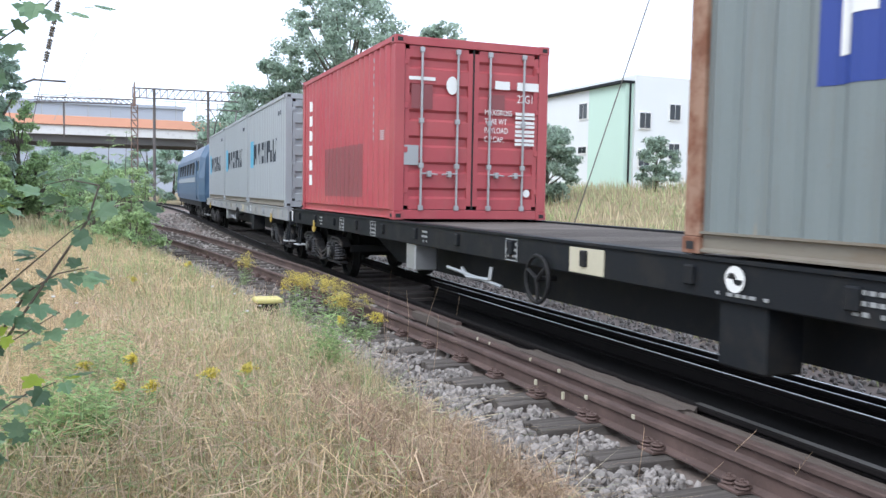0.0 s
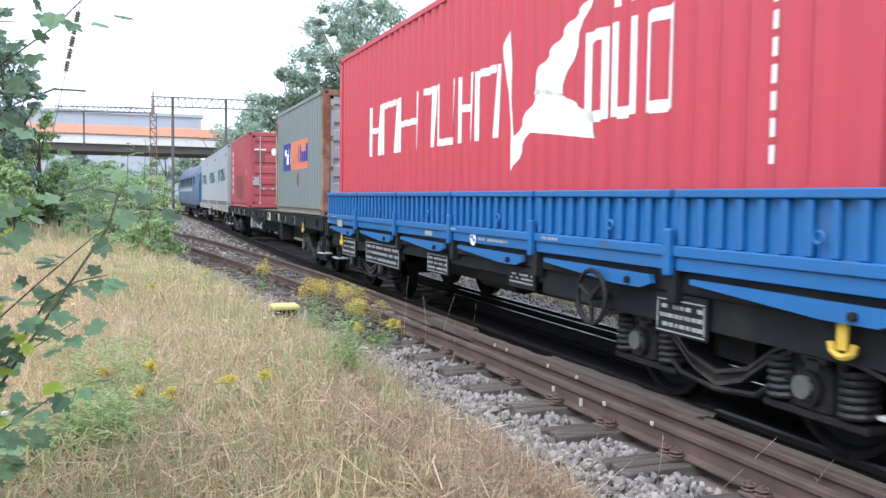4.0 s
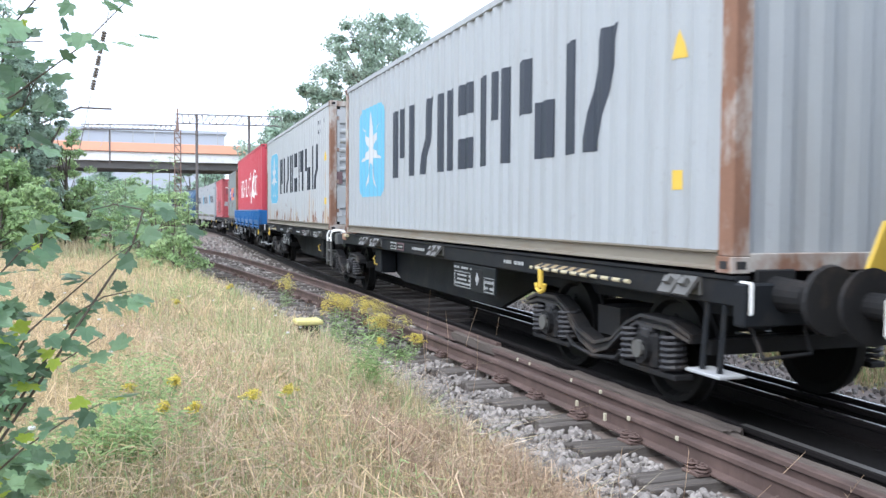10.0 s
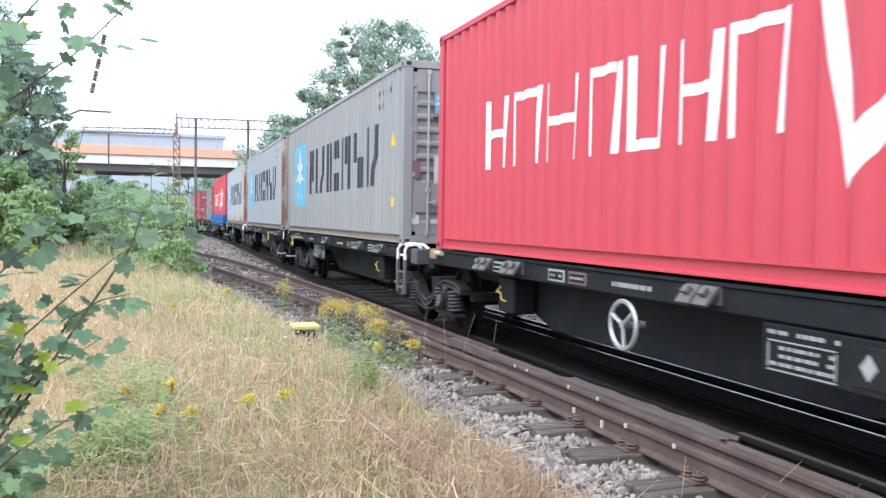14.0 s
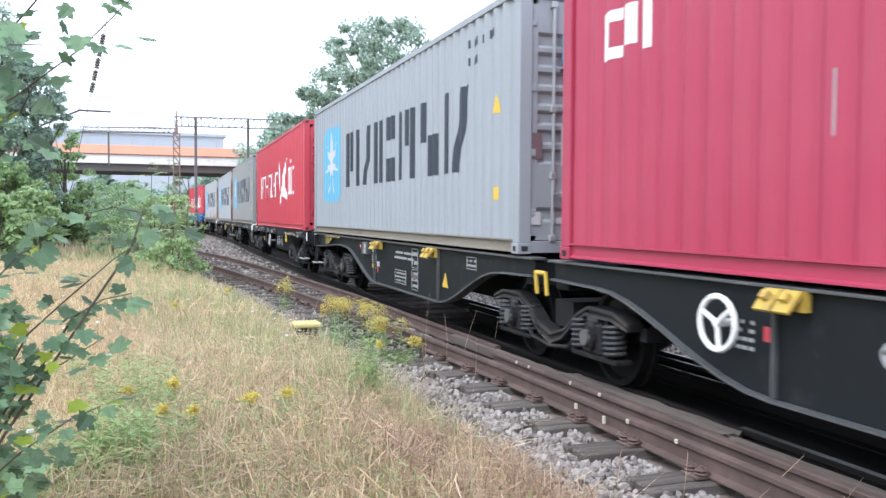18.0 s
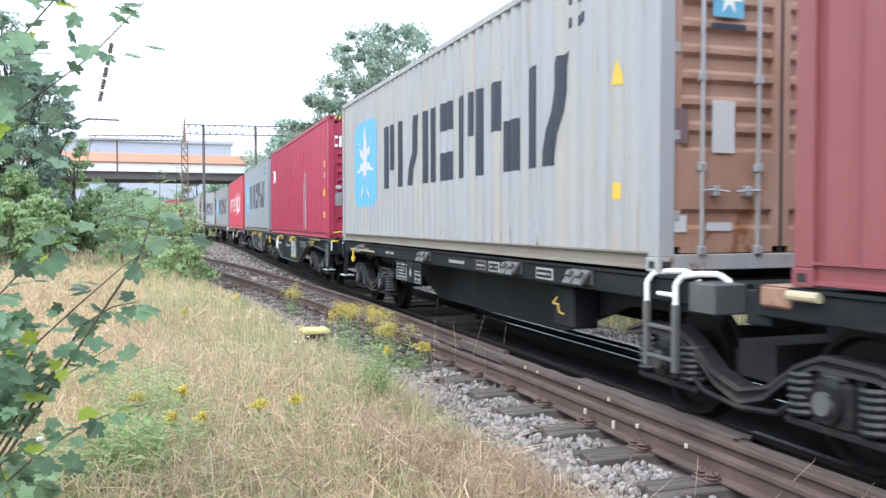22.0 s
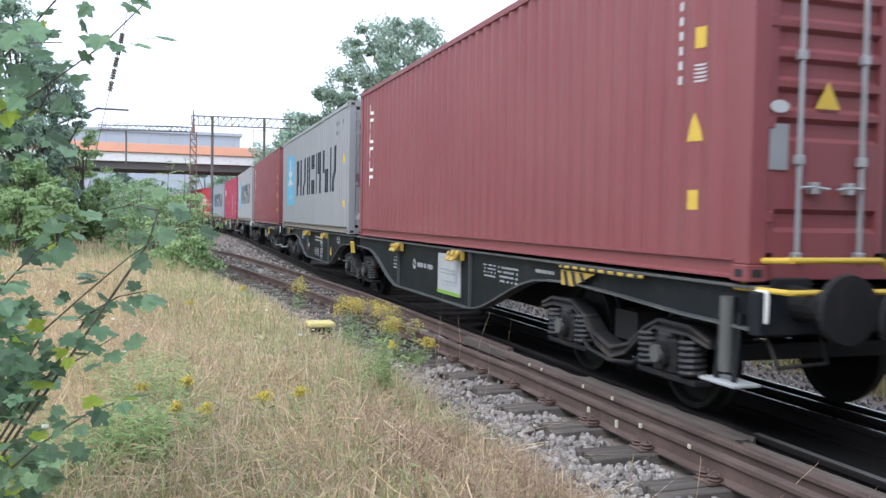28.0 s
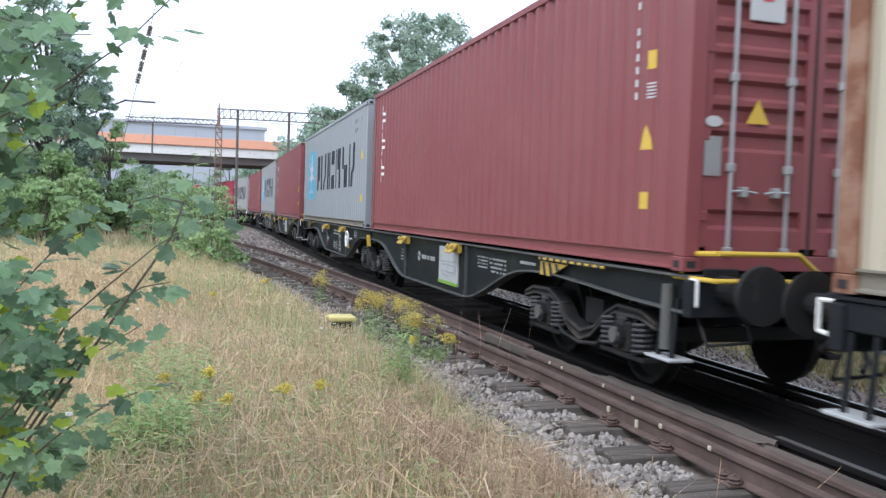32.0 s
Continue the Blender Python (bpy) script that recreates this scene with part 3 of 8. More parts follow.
            for zz in (0.1, 0.36, 0.64, 0.92):
                xs = 0.0 if i == 0 else 1.04
                part("hinge", B(xs - 0.05, xs + 0.05, -0.02, 0.02, dh * zz - 0.04, dh * zz + 0.04, 0.006), post, leaf)
        part("door_seal", B(-0.012, 0.012, -hl + 0.028, -hl + 0.06, 0.15, h - 0.13), "rubber", c, "black rubber door seal")
        part("door_gasket", B(-1.06, -1.052, -hl + 0.03, -hl + 0.05, 0.15, h - 0.13), "rubber", c)
        part("door_gasket", B(1.052, 1.06, -hl + 0.03, -hl + 0.05, 0.15, h - 0.13), "rubber", c)
    ride(c, front, front - length, z)
    return c


def height_stripes(c, length, h):
    """Yellow and black striped plate on the door header of a tall container."""
    y = -length / 2 - 0.002
    for x0 in (-1.05, 0.65):
        pl = part("height_plate", B(x0, x0 + 0.42, y - 0.003, y + 0.014, h - 0.085, h - 0.012), "yellow", c, "yellow plate with black stripes")
        for k in range(4):
            bm = bmesh.new()
            a = x0 + 0.03 + 0.1 * k
            vs = [bm.verts.new((q, y - 0.005, z)) for q, z in ((a, h - 0.085), (a + 0.045, h - 0.085), (a + 0.075, h - 0.012), (a + 0.03, h - 0.012))]
            bm.faces.new(vs)
            part("stripe", bm, "rubber", pl)


def door_mark(c, length, x0, x1, z0, z1, material, name="marking", label="", polys=None, lift=0.014):
    """A flat mark on the rear doors, x from the near side's edge."""
    bm = bmesh.new()
    y = -length / 2 + 0.035 - lift
    for q in (polys or [rect(x0, x1, z0, z1)]):
        bm.faces.new([bm.verts.new((-1.219 + a, y, b)) for a, b in q])
    bmesh.ops.recalc_face_normals(bm, faces=bm.faces)
    return part(name, bm, material, c, label)


def codes(c, length, h, material="starwhite", s=None, extra=True):
    """Unreadable identification marks near the trailing end: a column of small bars."""
    s = s or length - 0.95
    polys = [rect(s + 0.01, s + 0.045, h - 0.265 - 0.115 * k, h - 0.20 - 0.115 * k) for k in range(12) if k not in (4, 11)]
    paint("number_marking", polys, length, material, c, "white painted identification marks")
    if extra:
        paint("data_marking", [rect(length - 0.70, length - 0.59, h - 1.43 + 0.03 * k, h - 1.415 + 0.03 * k) for k in range(5)], length, material, c)


def yellow_signs(c, length, z_tri, z_low):
    s = length - 0.86
    paint("warning_triangle", [[(s + 0.09, z_tri), (s + 0.25, z_tri), (s + 0.17, z_tri + 0.22)]], length, "yellow", c, "yellow warning triangle")
    paint("warning_label", [rect(s + 0.12, s + 0.21, z_low + 0.02, z_low + 0.17)], length, "yellow", c, "yellow warning label")


LETTERS = [
    # plain bars in place of a company name, one group to each character cell
    [rect(0.0, 0.24, 0, 1), rect(0.40, 0.62, 0.28, 1), rect(0.80, 1.04, 0, 1)],
    [lean(0.06, 0.36, 0.26, 0, 1), rect(0.70, 0.95, 0, 1)],
    [rect(0.0, 0.24, 0, 1), rect(0.33, 0.86, 0.64, 1), rect(0.33, 0.86, 0, 0.36)],
    [rect(0.0, 0.24, 0, 1), rect(0.33, 0.56, 0.48, 1), rect(0.66, 0.92, 0, 1)],
    [rect(0.0, 0.40, 0.46, 1), rect(0.50, 0.92, 0, 0.54)],
    [rect(0.0, 0.24, 0, 1), lean(0.38, 0.74, 0.30, 0, 1)],
]


def big_grey(paintname, front, label, length=12.192, h=2.896, **kw):
    """Grey 40-foot container with a pale blue star panel and a row of large dark marks."""
    c = container(label, length, h, paintname, front, group="containers on the train", **kw)
    paint("star_panel", [rounded(1.18, 2.90, 0.70, 2.33, 0.16)], length, "sky", c, "pale blue square panel")
    if paintname == "greyrust":
        paint("panel_border", [rounded(1.15, 2.93, 0.67, 2.36, 0.18)], length, "starwhite", c, "thin white border round the panel", lift=0.002)
    paint("star", star(2.03, 1.52, 0.74, 0.20), length, "starwhite", c, "white seven-pointed star", lift=0.008)
    polys = []
    for k, cell in enumerate(LETTERS):
        o, w = ((3.45, 1.22), (4.92, 1.12), (6.20, 1.06), (7.36, 1.00), (8.50, 0.94), (9.60, 0.98))[k]
        for q in cell:
            polys.append([(o + a * w, 0.98 + b * 1.08) for a, b in q])
    paint("company_marks", polys, length, "black", c, "row of large near-black painted shapes")
    paint("number_marking", [rect(10.6 + 0.13 * k, 10.66 + 0.13 * k, h - 0.40, h - 0.30) for k in range(7) if k != 4] + [rect(10.6 + 0.13 * k, 10.66 + 0.13 * k, h - 0.62, h - 0.52) for k in range(3)], length, "black", c, "dark identification marks")
    yellow_signs(c, length, 1.60, 0.58)
    if kw.get("doors", True):
        if paintname == "greydirty":
            height_stripes(c, length, h)
        door_mark(c, length, 0.52, 0.82, 2.08, 2.40, "sky", "star_label", "small pale blue star label")
        door_mark(c, length, 0, 0, 0, 0, "white", "star", polys=[[(0.67 + a - 2.12, b - 1.52 + 2.25) for a, b in q] for q in star(2.12, 1.52, 0.15, 0.06)], lift=0.018)
        door_mark(c, length, 0.50, 0.84, 1.98, 2.03, "black", "label_bar")
        door_mark(c, length, 0.14, 0.29, 1.04, 1.32, "placard", "placard", "dull reddish placard")
        door_mark(c, length, 0.52, 0.74, 0.97, 1.40, "starwhite", "data_plate")
        door_mark(c, length, 0.15, 0.28, 0.32, 0.46, "starwhite", "data_plate")
        door_mark(c, length, 0.47, 0.72, 0.33, 0.40, "starwhite", "data_plate")
    return c


ROW_A = ((1.70, 0.62), (2.46, 0.70), (3.24, 0.70), (4.12, 0.55), (4.80, 0.54), (5.49, 0.52), (6.10, 0.60))
ROW_B = ((2.03, 0.66), (2.78, 0.76), (3.62, 0.90), (4.64, 0.52), (5.26, 0.62), (5.95, 0.52), (6.49, 0.68))


def south_red(front, label, z=BASE_Z, row=ROW_A, shift=0.0):
    """Bright red 40-foot container with a row of white marks and a white streamer shape."""
    L, h = 12.192, 2.896
    c = container(label, L, h, "hamred", front, group="containers on the train", z=z)
    polys = []
    for k, (o, w) in enumerate(row):
        polys += [rect(o, o + 0.085, 1.0, 1.80), lean(o + w - 0.14, o + w - 0.085, 0.085, 1.0, 1.80)]
        if k in (0, 2, 5):
            polys.append(rect(o + 0.085, o + w - 0.12, 1.36, 1.45))
        elif k in (1, 3, 6):
            polys.append(rect(o + 0.085, o + w - 0.10, 1.71, 1.80))
        else:
            polys.append(rect(o + 0.085, o + w - 0.12, 1.0, 1.09))
    paint("company_marks", polys, L, "white", c, "row of tall white painted bars")
    band = [[(6.92, 1.95), (7.02, 2.12), (7.22, 0.98), (7.16, 0.62)], [(7.16, 0.62), (7.22, 0.98), (7.75, 1.42), (7.55, 1.0)], [(7.55, 1.0), (7.75, 1.42), (8.25, 1.30), (8.05, 0.95)],
            [(7.6, 1.38), (8.2, 1.30), (8.75, 2.12), (8.35, 1.95), (7.75, 1.62)], [(8.05, 0.95), (8.25, 1.30), (8.75, 1.08), (8.85, 0.86)]]
    paint("streamer", [[(o + shift, q) for o, q in poly] for poly in band], L, "white", c, "white streamer shape")
    polys = []
    for k, (o, w) in enumerate(((9.0, 0.36), (9.46, 0.36), (9.92, 0.38))):
        polys += [rect(o, o + 0.085, 1.02, 1.80), rect(o + w - 0.085, o + w, 1.02, 1.80), rect(o + 0.085, o + w - 0.085, 1.0, 1.10)]
        if k == 1:
            polys += [rect(o + 0.02, o + 0.1, 1.92, 2.02), rect(o + w - 0.1, o + w - 0.02, 1.92, 2.02)]
        else:
            polys.append(rect(o + 0.085, o + w - 0.085, 1.70, 1.80))
    paint("company_marks", polys, L, "white", c, "row of tall white painted bars")
    paint("data_marking", [rect(11.3, 11.36, 2.1 - 0.17 * k, 2.22 - 0.17 * k) for k in range(10)], L, "white", c)
    door_mark(c, L, 0, 0, 0, 0, "white", "streamer", "small white streamer shape", polys=[[(1.45, 2.0), (1.75, 2.1), (1.7, 2.45), (1.4, 2.5)], [(1.75, 2.1), (2.05, 2.45), (1.7, 2.4)]])
    for zz in (0.55, 1.15):
        door_mark(c, L, 0.3, 0.8, zz, zz + 0.06, "white", "marking")
    return c


def plain_red(paintname, front, label, column=True, length=12.192, h=2.896, logo=None):
    """Red or brown 40-foot container with a column of small white marks at its leading end."""
    c = container(label, length, h, paintname, front, group="containers on the train")
    if column:
        polys = []
        for k in range(6):
            zc = 2.57 - 0.275 * k
            polys += [rect(0.80, 0.865, zc - 0.20, zc), rect(0.865, 1.02, zc - (0.06 if k % 2 else 0.20), zc - (0.0 if k % 2 else 0.14)), rect(0.99, 1.055, zc - 0.18, zc - 0.045)]
        paint("company_marks", polys, length, "white", c, "column of white painted bars")
    if logo:
        paint("company_marks", [rect(0.72, 0.84, 1.78, 2.20), rect(0.84, 1.02, 1.78, 1.88), rect(0.84, 1.02, 2.10, 2.20), rect(1.10, 1.24, 1.86, 2.20), rect(1.34, 1.48, 1.78, 2.20)], length, "white", c, "white painted shapes")
        door_mark(c, length, 0, 0, 0, 0, "white", "company_marks", "white painted shapes", polys=[rect(0.12, 0.17, 2.16, 2.42), rect(0.17, 0.24, 2.16, 2.22), rect(0.17, 0.24, 2.36, 2.42), rect(0.27, 0.33, 2.16, 2.42), rect(0.36, 0.39, 2.16, 2.42)])
        paint("scrape", [rect(8.15, 8.165, 0.2, 1.5), rect(8.42, 8.455, 0.2, 1.75), rect(8.455, 8.47, 0.2, 0.9), rect(3.4, 3.415, 0.9, 1.3)], length, "print", c, "pale scrape marks")
    codes(c, length, h)
    yellow_signs(c, length, 1.02, 0.48)
    paint("warning_label", [rect(length - 0.70, length - 0.60, 1.72, 1.88)], length, "yellow", c, "yellow warning label")
    height_stripes(c, length, h)
    door_mark(c, length, 0.17, 0.33, 0.78, 1.10, "galv", "data_plate", "grey data plate")
    door_mark(c, length, 0, 0, 0, 0, "starwhite", "label", "white oval label", polys=[[(0.25 + 0.08 * math.cos(a * math.pi / 8), 1.22 + 0.045 * math.sin(a * math.pi / 8)) for a in range(16)]])
    door_mark(c, length, 0, 0, 0, 0, "yellow", "warning_triangle", "yellow warning triangle", polys=[[(0.55, 1.22), (0.77, 1.22), (0.66, 1.42)]])
    if not logo:
        door_mark(c, length, 0.54, 0.88, 2.06, 2.46, "starwhite", "label", "white label")
        door_mark(c, length, 0, 0, 0, 0, "hamred", "label_mark", "small red mark", polys=[[(0.66, 2.22), (0.76, 2.22), (0.74, 2.36), (0.68, 2.36)]], lift=0.018)
    return c


def text_mark(words, c, length, x, z, size):
    """Readable white lettering on the rear doors."""
    cu = bpy.data.curves.new("lettering", "FONT")
    cu.body, cu.size, cu.extrude = words, size, 0.001
    cu.materials.append(M["white"])
    o = new("lettering", cu)
    o.matrix_basis = pose(-1.219 + x, -length / 2 + 0.035 - 0.012, z, 90, 0, 0)
    o.scale = (0.74, 1.0, 1.0)
    o.parent = c
    return o


# three grey 20-foot boxes on the leading flat wagon
for k in range(3):
    L = 6.058
    c = container(("light grey" if k != 1 else "pale blue-grey") + " 20-foot container on a flat wagon", L, 2.591, "grey", 24.76 + 6.03 * k, group="containers on the train", z=1.20)
    paint("star_panel", [rect(0.45, 0.95, 1.0, 1.75)], L, "sky", c, "pale blue panel")
    polys = []
    for j, cell in enumerate(LETTERS):
        polys += [[(1.15 + 0.62 * j + a * 0.55, 1.08 + b * 0.55) for a, b in q] for q in cell]
    paint("company_marks", polys, L, "black", c, "row of dark painted shapes")
    paint("number_marking", [rect(4.9 + 0.13 * j, 4.98 + 0.13 * j, 2.15, 2.25) for j in range(5)], L, "black", c)

# red 20-foot box with doors to the rear
L = 6.058
c = container("faded red 20-foot container with closed galvanised-barred doors", L, 2.591, "red20", 17.01, group="containers on the train", z=1.20)
polys = []
for k in range(6):
    zc = 2.15 - 0.29 * k
    polys += [rect(0.62, 0.70, zc - 0.2, zc), rect(0.70, 0.88, zc - (0.07 if k % 2 else 0.2), zc - (0.0 if k % 2 else 0.13)), rect(0.82, 0.89, zc - 0.2, zc - 0.05)]
paint("company_marks", polys, L, "white", c, "column of white painted bars")
codes(c, L, 2.591, s=5.0)
paint("panel_patch", [rect(1.9, 4.4, 0.3, 1.15)], L, "brown", c, "darker repainted patch", lift=0.003)
door_mark(c, L, 0.22, 0.62, 1.98, 2.03, "white", "company_marks")
door_mark(c, L, 0.26, 0.58, 1.58, 1.92, "brown", "placard", "dark repainted square")
door_mark(c, L, 1.44, 1.72, 1.62, 1.84, "brown", "placard", "dark repainted square")
door_mark(c, L, 0, 0, 0, 0, "white", "round_label", "white round label", polys=[[(0.88 + 0.09 * math.cos(a * math.pi / 8), 1.93 + 0.13 * math.sin(a * math.pi / 8)) for a in range(16)]])
door_mark(c, L, 0, 0, 0, 0, "white", "round_label", "white round label", polys=[[(2.11 + 0.055 * math.cos(a * math.pi / 8), 0.40 + 0.06 * math.sin(a * math.pi / 8)) for a in range(16)]])
door_mark(c, L, 1.56, 1.80, 1.92, 2.04, "white", "number_marking")
door_mark(c, L, 1.92, 2.30, 1.92, 2.04, "white", "number_marking")
text_mark("22G1", c, L, 1.92, 1.74, 0.17)
for k, w in enumerate(("MAXGROSS", "TARE WT", "PAYLOAD", "CU.CAP.")):
    text_mark(w, c, L, 1.40, 1.54 - 0.13 * k, 0.115)
    door_mark(c, L, 1.90, 2.22, 1.555 - 0.13 * k, 1.60 - 0.13 * k, "white", "weight_marking")
    door_mark(c, L, 1.90, 2.22, 1.50 - 0.13 * k, 1.54 - 0.13 * k, "white", "weight_marking")
door_mark(c, L, 0.14, 0.38, 0.78, 1.06, "galv", "data_plate", "grey data plate")

# grey-green 20-foot box with a two-colour company panel
c = container("weathered grey-green 20-foot container with rusty posts", L, 2.591, "greygreen", 4.79, post="rustpost", doormat="greyrust", group="containers on the train", z=1.20)
paint("blue_panel", [rect(1.15, 2.25, 1.04, 1.72)], L, "navy", c, "navy blue panel")
paint("orange_panel", [rect(2.25, 4.45, 1.04, 1.72)], L, "orange", c, "orange panel")
paint("company_marks", [rect(1.28, 1.37, 1.20, 1.58), rect(1.37, 1.52, 1.42, 1.58), rect(1.64, 1.80, 1.20, 1.46), rect(1.92, 2.00, 1.20, 1.58), rect(2.06, 2.14, 1.20, 1.58)], L, "white", c, "white painted bars", lift=0.008)
paint("company_marks", [rect(2.38 + 0.26 * k, 2.47 + 0.26 * k, 1.20, 1.60 if k in (0, 3, 4, 7) else 1.44) for k in range(8)] + [rect(2.47 + 0.26 * k, 2.54 + 0.26 * k, 1.20, 1.27) for k in range(7)], L, "navy", c, "navy painted bars", lift=0.008)
paint("emblem", star(3.2, 0.80, 0.21, 0.14, 6), L, "placard", c, "faded dark emblem")
for k in range(2):
    door_mark(c, L, 0.7 + 0.8 * k, 1.2 + 0.8 * k, 1.85, 2.15, "navy", "company_marks")

FRONTS = {"low": -2.56, "rusty": -16.28, "clean": -29.80, "dusty": -43.12, "red": -56.69, "cool": -70.10, "crimson": -82.99, "stained": -96.52,
          "brown": -109.91, "dull": -123.15, "brown_b": -136.18, "cool_b": -149.68, "brown_c": -162.32, "beige": -175.85}
south_red(FRONTS["low"], "bright red 40-foot container on a blue low-sided wagon", z=1.27, row=ROW_B, shift=0.36)
big_grey("greyrust", FRONTS["rusty"], "light grey 40-foot container heavily streaked with rust", post="rustypost", doormat="rustdoor")
big_grey("grey", FRONTS["clean"], "clean light grey 40-foot container with plain rear wall and rusty posts", doors=False, post="rustypost")
big_grey("greydull", FRONTS["dusty"], "dusty grey 40-foot container with blue star panel")
south_red(FRONTS["red"], "bright red 40-foot container on a skeletal wagon")
big_grey("greycool", FRONTS["cool"], "smooth light grey 40-foot container with blue star panel")
plain_red("pink", FRONTS["crimson"], "crimson 40-foot container with pale scrapes on its side", column=False, logo=True)
big_grey("greydirty", FRONTS["stained"], "stained grey 40-foot container with rust-orange doors", doormat="orangeend", post="greydirty")
plain_red("brown", FRONTS["brown"], "brown-red 40-foot container with white marks in a column")
big_grey("greymist", FRONTS["dull"], "dull grey 40-foot container with small dents")
plain_red("brown", FRONTS["brown_b"], "brown-red 40-foot container with a closed rear door")
big_grey("greycool", FRONTS["cool_b"], "light grey 40-foot container with blue star panel on a deep-sided wagon")
plain_red("brown", FRONTS["brown_c"], "brown-red 40-foot container with a white label on its door")
container("beige 40-foot container with rusty lower edge", 12.192, 2.896, "beige", FRONTS["beige"], post="rustpost", group="containers on the train")

# ---- wagons ----
WHEELSETS = []
PROTO = {}
WHEEL_R = 0.46


def proto(key, build, material, parent, m, label="", smooth=False):
    """The first of a kind builds the mesh, the rest share it."""
    if key[0] not in PROTO:
        PROTO[key[0]] = part(key[1], build(), material, parent, label, smooth, m)
        return PROTO[key[0]]
    return share(key[1], PROTO[key[0]], parent, m, label)


def wheelset_mesh():
    bm = bmesh.new()
    rod(bm, (-1.02, 0, 0), (1.02, 0, 0), 0.08, 10)
    for sx in (-1, 1):
        a = sx * 0.7175
        prof = [(a - sx * 0.02, 0.15), (a - sx * 0.01, 0.40), (a - sx * 0.035, 0.49), (a - sx * 0.005, 0.49), (a + sx * 0.005, 0.462), (a + sx * 0.105, 0.455), (a + sx * 0.105, 0.41), (a + sx * 0.05, 0.38), (a + sx * 0.06, 0.16), (a + sx * 0.09, 0.10)]
        n, rings = 28, []
        for k in range(n):
            an = 2 * math.pi * k / n
            rings.append([bm.verts.new((x, r * math.cos(an), r * math.sin(an))) for x, r in prof])
        for k in range(n):
            for j in range(len(prof) - 1):
                bm.faces.new((rings[k][j], rings[k][j + 1], rings[(k + 1) % n][j + 1], rings[(k + 1) % n][j]))
        for k in range(4):
            an = math.pi / 4 + k * math.pi / 2
            cy, cz = 0.26 * math.cos(an), 0.26 * math.sin(an)
            rod(bm, (a + sx * 0.03, cy, cz), (a + sx * 0.075, cy, cz), 0.03, 6)
    bmesh.ops.recalc_face_normals(bm, faces=bm.faces)
    return bm


FRAME_TOP = [(-1.5, 0.66), (-1.25, 0.74), (-0.80, 0.75), (-0.58, 0.66), (-0.32, 0.48), (0, 0.40), (0.32, 0.48), (0.58, 0.66), (0.80, 0.75), (1.25, 0.74), (1.5, 0.66)]
FRAME_LOW = [(1.5, 0.59), (1.22, 0.65), (0.74, 0.65), (0.50, 0.53), (0.26, 0.36), (0, 0.28), (-0.26, 0.36), (-0.50, 0.53), (-0.74, 0.65), (-1.22, 0.65), (-1.5, 0.59)]


def frame_flange_mesh(sx, line, rise):
    """One outer flange of the pressed frame, along its upper or lower edge."""
    return prism(bmesh.new(), line + [(q, z + rise) for q, z in line[::-1]], "x", *sorted((sx * 1.06, sx * 1.09)))


def side_frame_mesh():
    """Side frame that dips between the axle boxes, both sides, with bolster and end cross-beams."""
    bm = bmesh.new()
    for sx in (-1, 1):
        x0, x1 = sorted((sx * 0.92, sx * 1.06))
        prism(bm, FRAME_TOP + FRAME_LOW, "x", x0, x1)
        # hung brake lever and lower link
        pipe(bm, [(sx * 1.08, -0.75, 0.52), (sx * 1.08, -0.4, 0.30), (sx * 1.08, 0.0, 0.26), (sx * 1.08, 0.4, 0.30), (sx * 1.08, 0.75, 0.52)], 0.022, 6)
    box(bm, -0.92, 0.92, -0.2, 0.2, 0.45, 0.72)
    for yy in (-1.5, 1.5):
        box(bm, -0.92, 0.92, yy - 0.05, yy + 0.05, 0.5, 0.62)
    rod(bm, (0, 0, 0.72), (0, 0, 0.90), 0.22, 12)
    return bm


def axle_box_mesh():
    bm = bmesh.new()
    box(bm, -0.10, 0.10, -0.15, 0.15, -0.16, 0.15, 0.03)
    rod(bm, (-0.10, 0, 0), (-0.15, 0, 0), 0.115, 12)
    for k in range(4):
        a = math.pi / 4 + k * math.pi / 2
        rod(bm, (-0.145, 0.08 * math.cos(a), 0.08 * math.sin(a)), (-0.165, 0.08 * math.cos(a), 0.08 * math.sin(a)), 0.016, 6)
    box(bm, -0.09, 0.09, -0.42, 0.42, -0.2, -0.15, 0.01)
    box(bm, -0.05, 0.05, 0.15, 0.22, -0.16, 0.2)
    box(bm, -0.05, 0.05, -0.22, -0.15, -0.16, 0.2)
    return bm


def spring_mesh():
    """A coil spring: one tube wound six times."""
    bm = bmesh.new()
    turns, per, k, r, t = 6, 12, 5, 0.098, 0.021
    prev = None
    for i in range(turns * per + 1):
        a = 2 * math.pi * i / per
        c = Vector((r * math.cos(a), r * math.sin(a), 0.02 + 0.29 * i / (turns * per)))
        d = Vector((math.cos(a), math.sin(a), 0))
        row = [bm.verts.new(c + d * (t * math.cos(2 * math.pi * j / k)) + Vector((0, 0, t * math.sin(2 * math.pi * j / k)))) for j in range(k)]
        if prev:
            for j in range(k):
                bm.faces.new((prev[j], prev[(j + 1) % k], row[(j + 1) % k], row[j]))
        prev = row
    return bm


